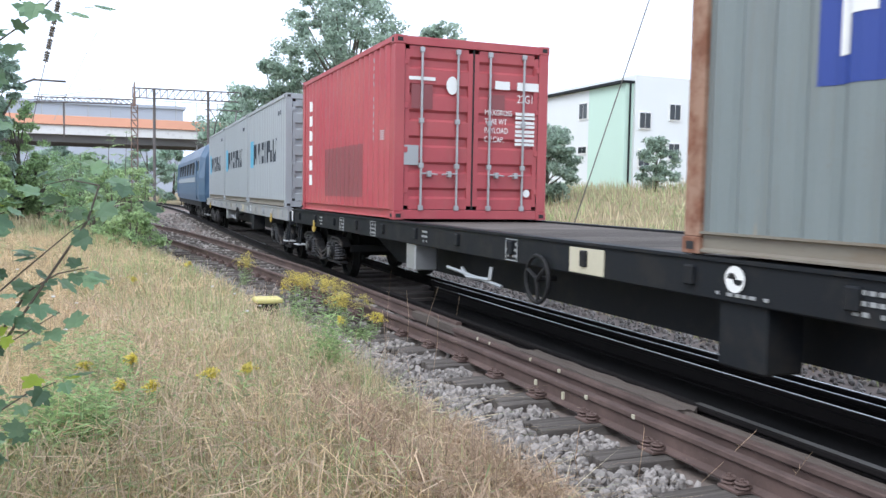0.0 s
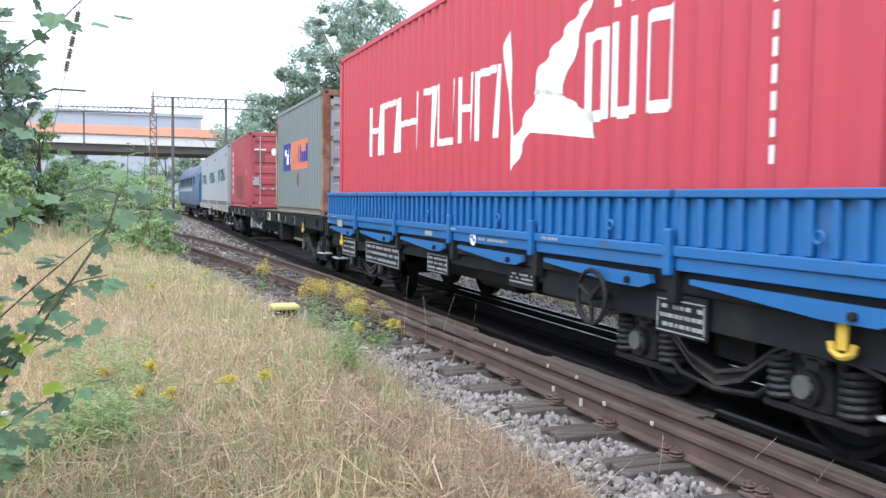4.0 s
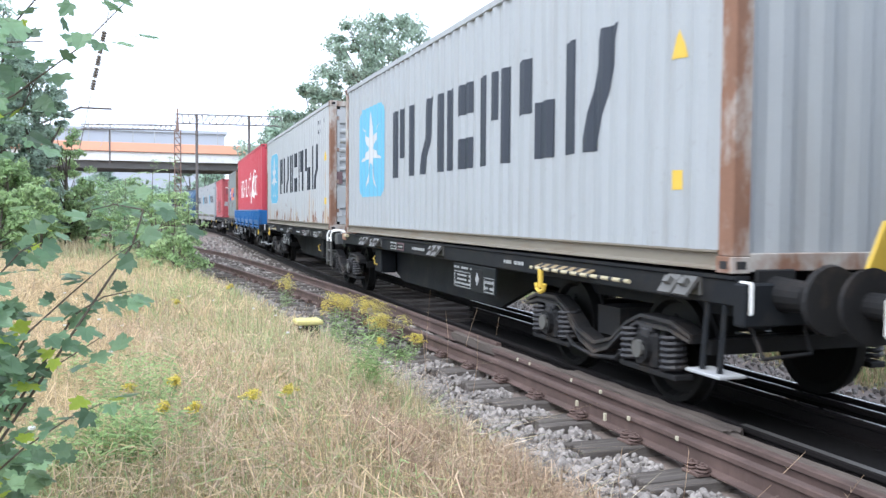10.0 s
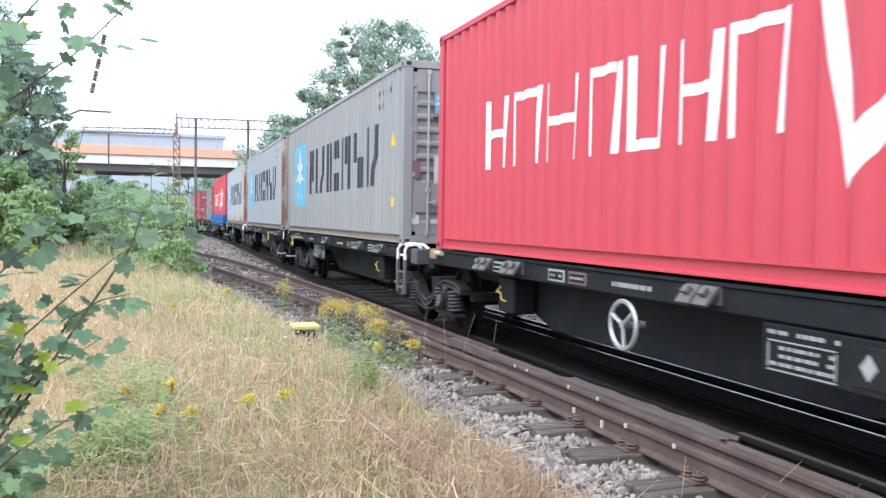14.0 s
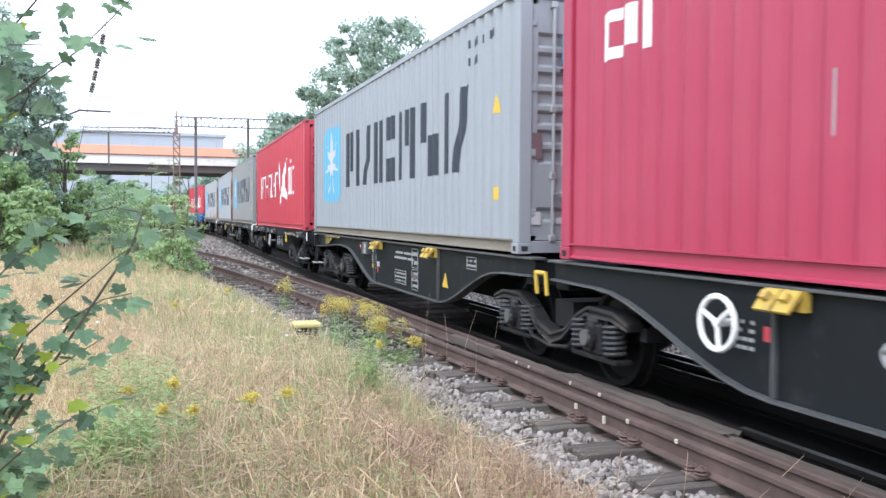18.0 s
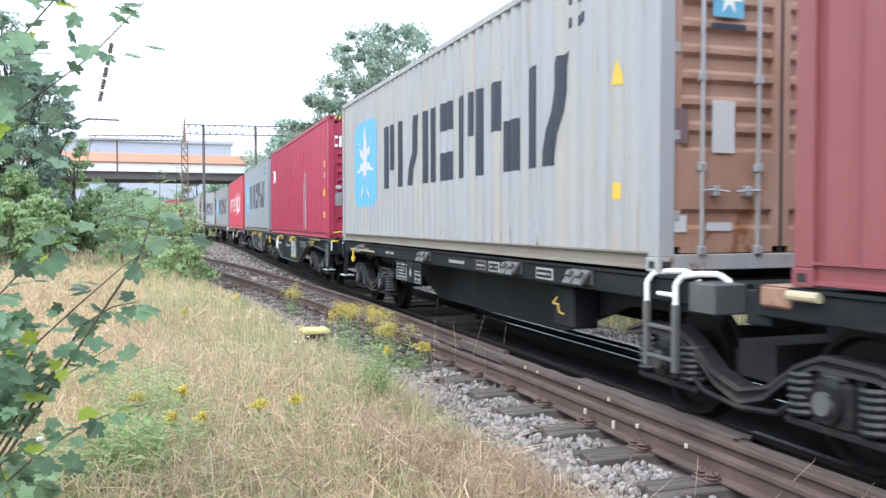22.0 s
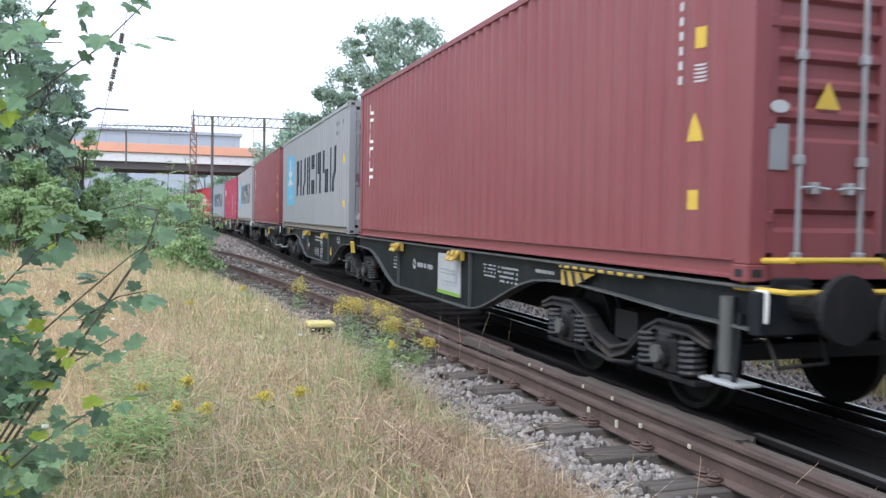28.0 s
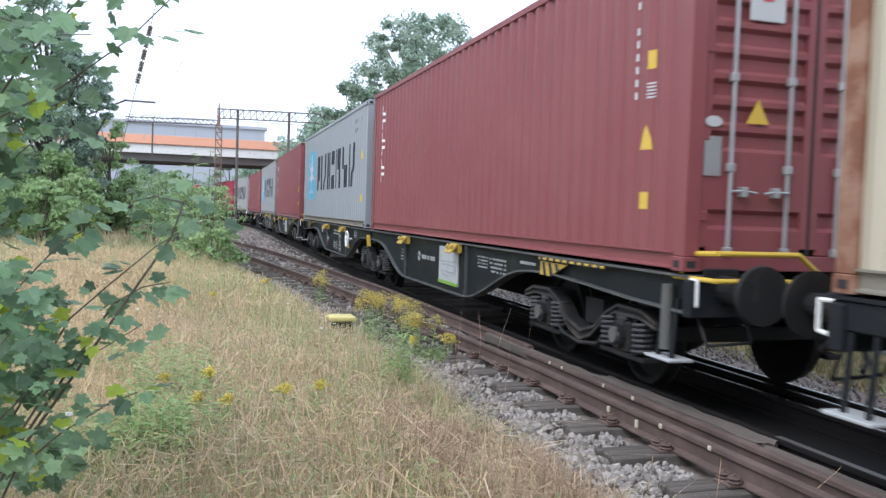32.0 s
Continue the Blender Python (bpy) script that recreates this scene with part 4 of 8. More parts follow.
def bogie(parent, y, z=0.0):
    b = proto(("frame", "bogie"), side_frame_mesh, "bogie", parent, pose(0, y, z), "oily black two-axle bogie")
    for sx in (-1, 1):
        proto(("upper_flange%d" % sx, "frame_flange"), lambda: frame_flange_mesh(sx, FRAME_TOP, -0.03), "springsteel", b, pose(0, 0, 0))
        proto(("lower_flange%d" % sx, "frame_flange"), lambda: frame_flange_mesh(sx, FRAME_LOW, 0.03), "springsteel", b, pose(0, 0, 0))
    for yy in (-0.9, 0.9):
        w = proto(("wheelset", "wheelset"), wheelset_mesh, "wheel", b, pose(0, yy, WHEEL_R))
        WHEELSETS.append((w, (0, yy, WHEEL_R)))
        for sx in (-1, 1):
            turn = 0 if sx < 0 else 180
            proto(("axlebox", "axle_box"), axle_box_mesh, "bogie", b, pose(sx * 1.0, yy, WHEEL_R, 0, 0, turn))
            for off in (-0.30, 0.30):
                proto(("spring", "coil_spring"), spring_mesh, "springsteel", b, pose(sx * 1.02, yy + off, 0.31), "worn steel coil spring")
            proto(("axlecap", "axle_cap"), lambda: rod(bmesh.new(), (-0.02, 0, 0), (0.02, 0, 0), 0.075, 12), "bracketgrey", b, pose(sx * 1.165, yy, WHEEL_R + 0.01), "worn grey axle cap")
            proto(("damper", "friction_damper"), lambda: box(box(bmesh.new(), -0.05, 0.05, -0.055, 0.055, 0.50, 0.64, 0.012), -0.035, 0.035, -0.10, 0.10, 0.61, 0.66, 0.008), "springsteel", b, pose(sx * 1.06, yy, 0))
        for sx in (-1, 1):
            proto(("shoe", "brake_shoe"), lambda: B(-0.07, 0.07, -0.03, 0.03, 0.28, 0.62, 0.01), "bogie", b, pose(sx * 0.73, yy + (0.52 if yy < 0 else -0.52), 0))
    return b


def buffers(parent, y_beam, sign, z=1.04, painted="bogie"):
    """Two buffers on a headstock; sign is +1 at the leading end."""
    for sx in (-1, 1):
        def build():
            bm = bmesh.new()
            box(bm, -0.17, 0.17, 0.0, 0.03, -0.17, 0.17, 0.01)
            rod(bm, (0, 0.03, 0), (0, 0.36, 0), 0.125, 16, 0.105)
            rod(bm, (0, 0.36, 0), (0, 0.52, 0), 0.085, 16)
            rod(bm, (0, 0.52, 0), (0, 0.56, 0), 0.235, 24, 0.225)
            return bm
        proto(("buffer", "buffer"), build, painted, parent, pose(sx * 0.875, y_beam, z, 0, 0, 0 if sign > 0 else 180), "black sprung buffer")

    def hook():
        bm = bmesh.new()
        box(bm, -0.04, 0.04, 0, 0.28, -0.06, 0.06, 0.01)
        pipe(bm, [(0, 0.2, 0.0), (0, 0.34, -0.12), (0, 0.30, -0.32), (0, 0.18, -0.42)], 0.035, 6)
        pipe(bm, [(-0.35, 0.0, -0.12), (-0.36, 0.22, -0.3), (-0.32, 0.34, -0.5), (-0.22, 0.4, -0.56)], 0.03, 6)
        return bm
    proto(("hook", "draw_hook"), hook, "bogie", parent, pose(0, y_beam, 0.98, 0, 0, 0 if sign > 0 else 180))


def handwheel(parent, x, y, z, material, r=0.21):
    bm = bmesh.new()
    tube_ring(bm, (0, 0, 0), r, 0.022, "x", 22, 6)
    for k in range(3):
        a = 2 * math.pi * k / 3 + 0.4
        rod(bm, (0.0, 0, 0), (0.0, r * math.cos(a), r * math.sin(a)), 0.02, 6)
    rod(bm, (-0.02, 0, 0), (0.2, 0, 0), 0.03, 8)
    part("handwheel", bm, material, parent, "spoked brake handwheel", m=pose(x, y, z))


def mark(parent, x, y0, y1, z0, z1, material="white", name="marking", label=""):
    """A flat mark on a near-side face at x (outer side is -x)."""
    bm = bmesh.new()
    y0, y1 = sorted((y0, y1))
    box(bm, x - 0.006, x + 0.002, y0, y1, z0, z1)
    return part(name, bm, material, parent, label)


def mark_grid(parent, x, y0, y1, z0, z1, rows, cols, seed, material="print", frame_=True):
    """A block of unreadable data marks: bars in rows."""
    rnd = random.Random(seed)
    y0, y1 = sorted((y0, y1))
    bm = bmesh.new()
    hz = (z1 - z0) / rows
    for r in range(rows):
        y = y0
        while y < y1 - 0.02:
            w = rnd.uniform(0.02, 0.06)
            box(bm, x - 0.005, x + 0.002, y, min(y + w, y1), z0 + r * hz + hz * 0.28, z0 + r * hz + hz * 0.72)
            y += w + rnd.uniform(0.012, 0.03) + (0.06 if rnd.random() < 0.2 else 0)
    if frame_:
        t = 0.009
        for q in ((y0 - 0.02, y1 + 0.02, z0 - 0.02, z0 - 0.02 + t), (y0 - 0.02, y1 + 0.02, z1 + 0.02 - t, z1 + 0.02), (y0 - 0.02, y0 - 0.02 + t, z0, z1), (y1 + 0.02 - t, y1 + 0.02, z0, z1)):
            box(bm, x - 0.005, x + 0.002, *q)
    return tagged(part("data_marking", bm, material, parent, "white painted data marks"), kind="stuff")


def swirl(parent, x, y, z, r, material="white"):
    """A plain two-leaf emblem and a bar beside it."""
    bm = bmesh.new()
    for s in (1, -1):
        out = []
        for k in range(9):
            a = math.pi * k / 8 + (0 if s > 0 else math.pi)
            out.append((y + r * math.cos(a) * 1.05, z + r * math.sin(a)))
        for k in range(8, -1, -1):
            a = math.pi * k / 8 + (0 if s > 0 else math.pi)
            out.append((y + s * r * 0.35 + r * 0.5 * math.cos(a), z + r * 0.45 * math.sin(a)))
        vs = [bm.verts.new((x - 0.006, p, q)) for p, q in out]
        for k in range(8):
            bm.faces.new((vs[k], vs[k + 1], vs[16 - k], vs[17 - k]))
    return part("emblem", bm, material, parent, "white two-leaf emblem")


def bracket_mesh(k=1.0):
    """A pair of fold-down container spigots: sloping plates with a raised nose each."""
    bm = bmesh.new()
    for yy in (-0.14 * k, 0.14 * k):
        prism(bm, [(-0.02, 0.02), (-0.13, -0.10), (-0.145, -0.085), (-0.04, 0.045), (0.0, 0.045)], "y", yy - 0.115 * k, yy + 0.115 * k)
        prism(bm, [(-0.07, 0.01), (-0.105, -0.03), (-0.135, -0.005), (-0.10, 0.04)], "y", yy - 0.05 * k, yy + 0.05 * k)
    box(bm, -0.02, 0.04, -0.26 * k, 0.26 * k, -0.09, 0.045)
    return bm


def anchor(parent, x, y, z, material="yellow", k=1.0):
    """A tie-down hook shaped like an anchor."""
    bm = bmesh.new()
    box(bm, -0.015, 0.015, -0.035 * k, 0.035 * k, -0.17 * k, 0.0, 0.006)
    pipe(bm, [(0, -0.085 * k, -0.13 * k), (0, -0.07 * k, -0.18 * k), (0, -0.02 * k, -0.205 * k), (0, 0.02 * k, -0.205 * k), (0, 0.07 * k, -0.18 * k), (0, 0.085 * k, -0.13 * k)], 0.022 * k, 6)
    part("tie_hook", bm, material, parent, "yellow anchor-shaped tie-down hook", m=pose(x, y, z))


def bracket(parent, y, material):
    key = "bracket_" + material
    proto((key, "container_bracket"), lambda: bracket_mesh(0.62 if material == "dullyellow" else 0.72), material, parent, pose(-1.19, y, 1.09), "folding container bracket")


def stripes(parent, y0, y1, z0, z1, x=-1.22):
    """Banded yellow edge rail with a short striped plate under its leading part."""
    part("edge_rail", B(x, x + 0.03, y0, y1, z1 - 0.03, z1, 0.008), "dullyellow", parent, "dull yellow edge rail")
    n = int((y1 - y0) / 0.17)
    for k in range(n):
        a = y0 + (y1 - y0) * (k + 0.3) / n
        part("band", B(x - 0.003, x + 0.033, a, a + 0.06, z1 - 0.033, z1 + 0.003), "rubber", parent)
    ym = y1 - (y1 - y0) * 0.45
    bm = bmesh.new()
    prism(bm, [(ym, z1 - 0.05), (y1, z1 - 0.05), (y1, z0), (y1 - 0.25, z0)], "x", x + 0.03, x + 0.042)
    part("striped_plate", bm, "dullyellow", parent, "worn yellow plate with black stripes")
    for k in range(3):
        a = y1 - 0.10 - 0.17 * k
        f = min(1.0, (a - ym) / max(y1 - 0.25 - ym, 0.01))
        zb = z1 - 0.05 - (z1 - 0.05 - z0) * max(f, 0.2)
        bm = bmesh.new()
        vs = [bm.verts.new((x + 0.027, pp, q)) for pp, q in ((a, zb), (a - 0.08, zb), (a - 0.02, z1 - 0.055), (a + 0.06, z1 - 0.055))]
        bm.faces.new(vs)
        part("stripe", bm, "rubber", parent)


def end_gear(w, y, sign, rail="white", drop=True):
    """Headstock, buffers, corner step and hand irons at a wagon's outer end."""
    part("headstock", B(-1.22, 1.22, y - 0.12, y, 0.82, 1.12, 0.012), "wagonblack", w)
    buffers(w, y, sign)
    for sx in (-1, 1):
        bm = bmesh.new()
        yy = y - sign * 0.25
        rod(bm, (sx * 1.16, yy - 0.10, 0.95), (sx * 1.2, yy - 0.10, 0.46), 0.022, 6)
        rod(bm, (sx * 1.16, yy + 0.10, 0.95), (sx * 1.2, yy + 0.10, 0.46), 0.022, 6)
        part("step_hanger", bm, "wagonblack", w)
        part("corner_step", B(min(sx * 1.05, sx * 1.28), max(sx * 1.05, sx * 1.28), yy - 0.2, yy + 0.2, 0.435, 0.46, 0.006), "signwhite", w, "pale worn corner step")
        bm = bmesh.new()
        pipe(bm, [(sx * 1.15, y + sign * 0.0, 1.12), (sx * 1.17, y + sign * 0.13, 1.12), (sx * 1.17, y + sign * 0.13, 0.92), (sx * 1.15, y, 0.90)], 0.016, 6)
        part("hand_iron", bm, "white", w, "white painted hand iron")
        part("lamp_bracket", B(sx * 1.0 - 0.06, sx * 1.0 + 0.06, y - 0.004 if sign > 0 else y - 0.016, y + 0.016 if sign > 0 else y + 0.004, 0.98, 1.08), "rustpost", w)
        bm = bmesh.new()
        pipe(bm, [(sx * 0.62, y, 0.85), (sx * 0.64, y + sign * 0.12, 0.62), (sx * 1.05, y + sign * 0.12, 0.60), (sx * 1.08, y, 0.85)], 0.014, 6)
        part("shunter_handle", bm, "bogie", w)


def skeletal_half(front, leading, wheel_here=False):
    """One half of an articulated skeletal wagon with slim side sills; local y = 0 is the container's middle."""
    L = 12.192
    s = (lambda d: L / 2 - d) if leading else (lambda d: d - L / 2)   # d: metres from the wagon's outer end
    w = thing("container_wagon", "black skeletal container wagon with slim sills, " + ("leading" if leading else "trailing") + " half of a pair", "wagon", "articulated wagons")
    sg = 1 if leading else -1
    y_out, y_in = s(-0.02), s(12.55)
    a, b = sorted((y_out, y_in))
    for sx in (-1, 1):
        x0, x1 = sorted((sx * 1.19, sx * 1.10))
        part("side_sill", B(x0, x1, a, b, 0.95, 1.14, 0.012), "wagonblack", w)
        # upper flange
        part("sill_flange", B(x0 - 0.02, x1 + 0.02, a, b, 1.14, 1.165), "wagonblack", w)
    prof = [(s(12.0), 0.80), (s(11.0), 0.78), (s(9.6), 0.37), (s(5.2), 0.37), (s(4.0), 0.78), (s(0.2), 0.80), (s(0.2), 1.1), (s(12.0), 1.1)]
    for sx in (-1, 1):
        x0, x1 = sorted((sx * 0.66, sx * 0.74))
        part("centre_girder", prism(bmesh.new(), prof, "x", x0, x1), "wagonblack", w)
    for k in range(7):
        yy = -5.4 + 1.8 * k
        part("cross_beam", B(-1.10, 1.10, yy - 0.06, yy + 0.06, 0.93, 1.10, 0.008), "wagonblack", w)
    part("deck_plate", B(-0.66, 0.66, -5.9, 5.9, 1.085, 1.10), "wagonblack", w)
    bogie(w, s(2.15))
    end_gear(w, y_out, sg)
    for d in ((1.9, 6.0, 9.29, 10.9) if leading else (0.55, 6.3, 9.6, 10.4)):
        bracket(w, s(d), "bracketgrey")
    # data boards and brake gear
    dd = s(5.05 if leading else 4.95)
    part("data_board", B(-1.215, -1.195, dd - 0.72, dd + 0.72, 0.62, 0.94, 0.004), "wagongrey", w, "dark board with white data marks")
    mark_grid(w, -1.217, dd - 0.66, dd - 0.40, 0.66, 0.80, 2, 2, 3)
    part("emblem_plate", B(-1.222, -1.214, dd - 0.30, dd - 0.02, 0.66, 0.90, 0.003), "wagonblack", w, "black plate with a pale emblem")
    part("emblem", prism(bmesh.new(), [(dd - 0.22, 0.78), (dd - 0.16, 0.70), (dd - 0.10, 0.78), (dd - 0.16, 0.86)], "x", -1.226, -1.222), "print", w, "pale diamond emblem")
    mark_grid(w, -1.217, dd + 0.10, dd + 0.64, 0.66, 0.82, 3, 4, 4)
    mark_grid(w, -1.217, dd + 0.06, dd + 0.66, 0.86, 0.92, 1, 4, 8, frame_=False)
    for d0, d1, fr in ((8.05, 8.40, "placard"), (8.48, 8.82, "print"), (9.85, 10.25, "print")):
        ya_, yb_ = sorted((s(d0), s(d1)))
        part("label_frame", B(-1.200, -1.189, ya_, yb_, 0.985, 1.105, 0.003), fr, w, "dull red label frame" if fr == "placard" else "white label frame")
        part("label", B(-1.204, -1.199, ya_ + 0.025, yb_ - 0.025, 1.005, 1.085, 0.002), "wagongrey", w)
        mark_grid(w, -1.205, ya_ + 0.05, yb_ - 0.05, 1.02, 1.07, 1, 3, int(d0 * 10), frame_=False)
    for d0, sd in ((3.8, 5), (7.3, 6)):
        mark_grid(w, -1.192, s(d0) - 0.3, s(d0) + 0.3, 1.0, 1.09, 1, 4, sd, frame_=False)
    part("brake_cylinder", rod(bmesh.new(), (-0.42, s(7.3), 0.70), (-0.42, s(8.1), 0.70), 0.17, 14), "bogie", w)
    part("air_reservoir", rod(bmesh.new(), (0.95, s(6.6), 0.74), (0.95, s(8.3), 0.74), 0.2, 14), "bogie", w)
    part("brake_box", B(-1.05, -0.76, s(10.2) - 0.22, s(10.2) + 0.22, 0.50, 0.92, 0.02), "wagonblack", w)
    bm = bmesh.new()
    yy = s(10.2)
    pipe(bm, [(-1.06, yy + 0.12, 0.80), (-1.12, yy + 0.10, 0.74), (-1.12, yy - 0.02, 0.74), (-1.12, yy - 0.04, 0.66), (-1.08, yy - 0.08, 0.64)], 0.011, 6)
    part("brake_lever", bm, "dullyellow", w, "yellow brake changeover lever")
    bm = bmesh.new()
    pipe(bm, [(0.0, s(3.8), 0.62), (0.15, s(6), 0.55), (0.1, s(10), 0.60), (0, s(11.6), 0.62)], 0.03, 6)
    part("brake_rod", bm, "bogie", w)
    ya, yb = sorted((s(1.2), s(3.1)))
    part("edge_rail", rod(bmesh.new(), (-1.29, ya, 1.035), (-1.29, yb, 1.035), 0.018, 8), "creamrail", w, "cream edge rail with dark bands")
    for k in range(10):
        yk = ya + (yb - ya) * (k + 0.35) / 10
        part("band", rod(bmesh.new(), (-1.29, yk, 1.035), (-1.29, yk + 0.06, 1.035), 0.020, 8), "rubber", w)
    y0, y1 = yb - 1.15, yb - 0.05
    part("step_board", prism(bmesh.new(), [(-1.285, 1.050), (-0.98, 1.150), (-0.98, 1.135), (-1.285, 1.032)], "y", y0, y1), "stepboard", w, "worn brown-yellow striped step board")
    for k in range(6):
        yk = y0 + (y1 - y0) * (k + 0.1) / 6
        bm = bmesh.new()
        bm.faces.new([bm.verts.new(v) for v in ((-1.286, yk, 1.0535), (-1.286, yk + 0.085, 1.0535), (-0.98, yk + 0.20, 1.1535), (-0.98, yk + 0.115, 1.1535))])
        part("stripe", bm, "rubber", w)
    anchor(w, -1.30, yb - 0.25, 1.03, "yellow", 1.1)
    if wheel_here:
        handwheel(w, -1.26, s(7.3), 0.72, "galv", 0.2)
    # inner end with white hand hoops over the shared bogie
    yi = s(12.45)
    part("inner_beam", B(-1.16, 1.16, min(yi, yi - sg * 0.25), max(yi, yi - sg * 0.25), 0.88, 1.12, 0.012), "wagonblack", w)
    if leading:
        bogie(w, s(13.02))
        for k, yo in enumerate((0.12, -0.28)):
            bm = bmesh.new()
            pts = [(-1.25, yi + yo + 0.24, 0.93), (-1.25, yi + yo + 0.24, 1.10), (-1.22, yi + yo + 0.20, 1.17), (-1.12, yi + yo + 0.12, 1.19), (-1.02, yi + yo + 0.02, 1.19), (-0.96, yi + yo - 0.04, 1.13), (-0.95, yi + yo - 0.05, 1.0)]
            pipe(bm, pts, 0.024, 8)
            part("hand_hoop", bm, "white", w, "white tubular hand hoop")
        for yo in (0.36, -0.04):
            part("step_leg", B(-1.275, -1.225, yi + yo - 0.03, yi + yo + 0.03, 0.42, 0.95, 0.008), "bracketgrey", w, "worn grey step leg")
        part("step_rung", B(-1.27, -1.23, yi - 0.04, yi + 0.36, 0.50, 0.53, 0.006), "bracketgrey", w)
        part("step_rung", B(-1.27, -1.23, yi - 0.04, yi + 0.36, 0.74, 0.77, 0.006), "bracketgrey", w)
        part("hand_bar", rod(bmesh.new(), (-1.25, yi - 0.04, 1.02), (-1.25, yi + 0.20, 1.02), 0.018, 8), "white", w, "white cross bar")
        part("end_plate", B(-1.18, -0.90, yi - 0.42, yi - 0.10, 0.90, 1.13, 0.012), "flangegrey", w, "grey end plate behind the hoops")
    else:
        part("corner_seat", B(-1.22, -0.95, s(12.35) - 0.14, s(12.35) + 0.14, 1.02, 1.17, 0.02), "rustpost", w, "worn container corner seat")
        part("seat_pin", rod(bmesh.new(), (-1.22, s(12.08) - 0.13, 1.12), (-1.22, s(12.08) + 0.13, 1.12), 0.034, 10), "creamrail", w, "cream locking pin")
    ride(w, front, front - L)
    return w


def fishbelly_half(front, leading, wheel="white", wheel_here=True):
    """One half of an articulated wagon with deep fish-bellied side webs."""
    L = 12.192
    s = (lambda d: L / 2 - d) if leading else (lambda d: d - L / 2)
    w = thing("container_wagon", "anthracite container wagon with deep fish-bellied sides, " + ("leading" if leading else "trailing") + " half of a pair", "wagon", "articulated wagons")
    sg = 1 if leading else -1
    y_out, y_in = s(-0.02), s(12.5)
    a, b = sorted((y_out, y_in))
    # belly outline: distance from the outer end and height of the lower edge
    low = [(0.0, 0.84), (0.9, 0.86), (1.8, 0.91), (2.7, 0.95)]
    for k in range(9):
        f = k / 8
        low.append((3.3 + 2.5 * f, 0.93 - 0.56 * (3 * f ** 2 - 2 * f ** 3)))
    low.append((9.3, 0.37))
    for k in range(1, 10):
        f = k / 9
        low.append((9.3 + 2.3 * f, 0.37 + 0.56 * (3 * f ** 2 - 2 * f ** 3)))
    low += [(12.45, 0.95)]
    outline = [(s(d), z) for d, z in low] + [(s(12.45), 1.13), (s(0.0), 1.13)]
    for sx in (-1, 1):
        x0, x1 = sorted((sx * 1.13, sx * 1.115))
        part("side_web", prism(bmesh.new(), outline, "x", x0, x1), "wagongrey", w)
        part("top_flange", B(*sorted((sx * 1.19, sx * 1.02)), a, b, 1.13, 1.155, 0.004), "flangegrey", w)
        bm = bmesh.new()
        for (d0, z0), (d1, z1) in zip(low[:-1], low[1:]):
            p = [(s(d0), z0), (s(d1), z1), (s(d1), z1 + 0.02), (s(d0), z0 + 0.02)]
            prism(bm, p, "x", *sorted((sx * 1.19, sx * 1.04)))
        part("bottom_flange", bm, "flangegrey", w, "worn grey bottom flange")
        for d in (5.7, 9.3):
            zz = 0.40 if 5.6 < d < 9.4 else 0.72
            part("web_rib", B(*sorted((sx * 1.17, sx * 1.13)), s(d) - 0.012, s(d) + 0.012, zz, 1.13), "flangegrey", w)
    part("centre_girder", prism(bmesh.new(), [(-5.9, 0.78), (-4.3, 0.78), (-3.2, 0.42), (3.2, 0.42), (4.3, 0.78), (5.9, 0.78), (5.9, 1.08), (-5.9, 1.08)], "x", -0.3, 0.3), "wagonblack", w)
    for k in range(7):
        yy = -5.4 + 1.8 * k
        part("cross_beam", B(-1.11, 1.11, yy - 0.06, yy + 0.06, 0.93, 1.10, 0.008), "wagonblack", w)
    bogie(w, s(2.08), 0.03)
    end_gear(w, y_out, sg)
    for d in (6.1, 9.15):
        bracket(w, s(d), "dullyellow")
    stripes(w, *sorted((s(1.35), s(2.9))), 0.93, 1.13, x=-1.225)
    x = -1.132
    if leading:
        mark_grid(w, x, s(8.05), s(6.95), 0.86, 1.03, 2, 8, 21, frame_=False)
        mark_grid(w, x, s(7.62), s(7.02), 0.50, 0.68, 3, 6, 22)
        mark_grid(w, x, s(8.26), s(7.98), 0.80, 1.06, 2, 2, 23)
        mark_grid(w, x, s(8.26), s(7.98), 0.46, 0.74, 3, 2, 27)
        mark(w, x, s(8.20), s(8.04), 0.60, 0.68, "placard", "label", "small dull red label")
        part("warning_triangle", prism(bmesh.new(), [(s(9.68), 0.60), (s(9.44), 0.60), (s(9.56), 0.80)], "x", x - 0.006, x), "yellow", w, "yellow warning triangle")
        part("warning_triangle", prism(bmesh.new(), [(s(4.47), 1.03), (s(4.60), 1.03), (s(4.54), 0.92)], "x", x - 0.005, x), "hamred", w, "small red and white triangle")
        part("triangle_centre", prism(bmesh.new(), [(s(4.495), 1.018), (s(4.575), 1.018), (s(4.54), 0.955)], "x", x - 0.008, x - 0.005), "starwhite", w)
        mark_grid(w, x, s(4.97), s(4.66), 1.0, 1.07, 2, 5, 24, frame_=False)
        mark_grid(w, x, s(4.97), s(4.66), 0.89, 0.985, 1, 3, 28)
        box_y0, box_y1 = sorted((s(5.36), s(4.99)))
        tool_box = part("tool_box", B(-1.22, -1.08, box_y0, box_y1, 0.86, 1.09, 0.012), "flangegrey", w, "grey steel tool box with a worn white label")
        part("label", B(-1.2225, -1.2195, *sorted((s(5.29), s(5.16))), 0.98, 1.06), "signwhite", tool_box)
        part("label", B(-1.2225, -1.2195, *sorted((s(5.27), s(5.14))), 0.885, 0.965), "signwhite", tool_box)
        mark(w, x, s(5.70), s(5.49), 0.925, 0.99, "starwhite", "label", "pale label")
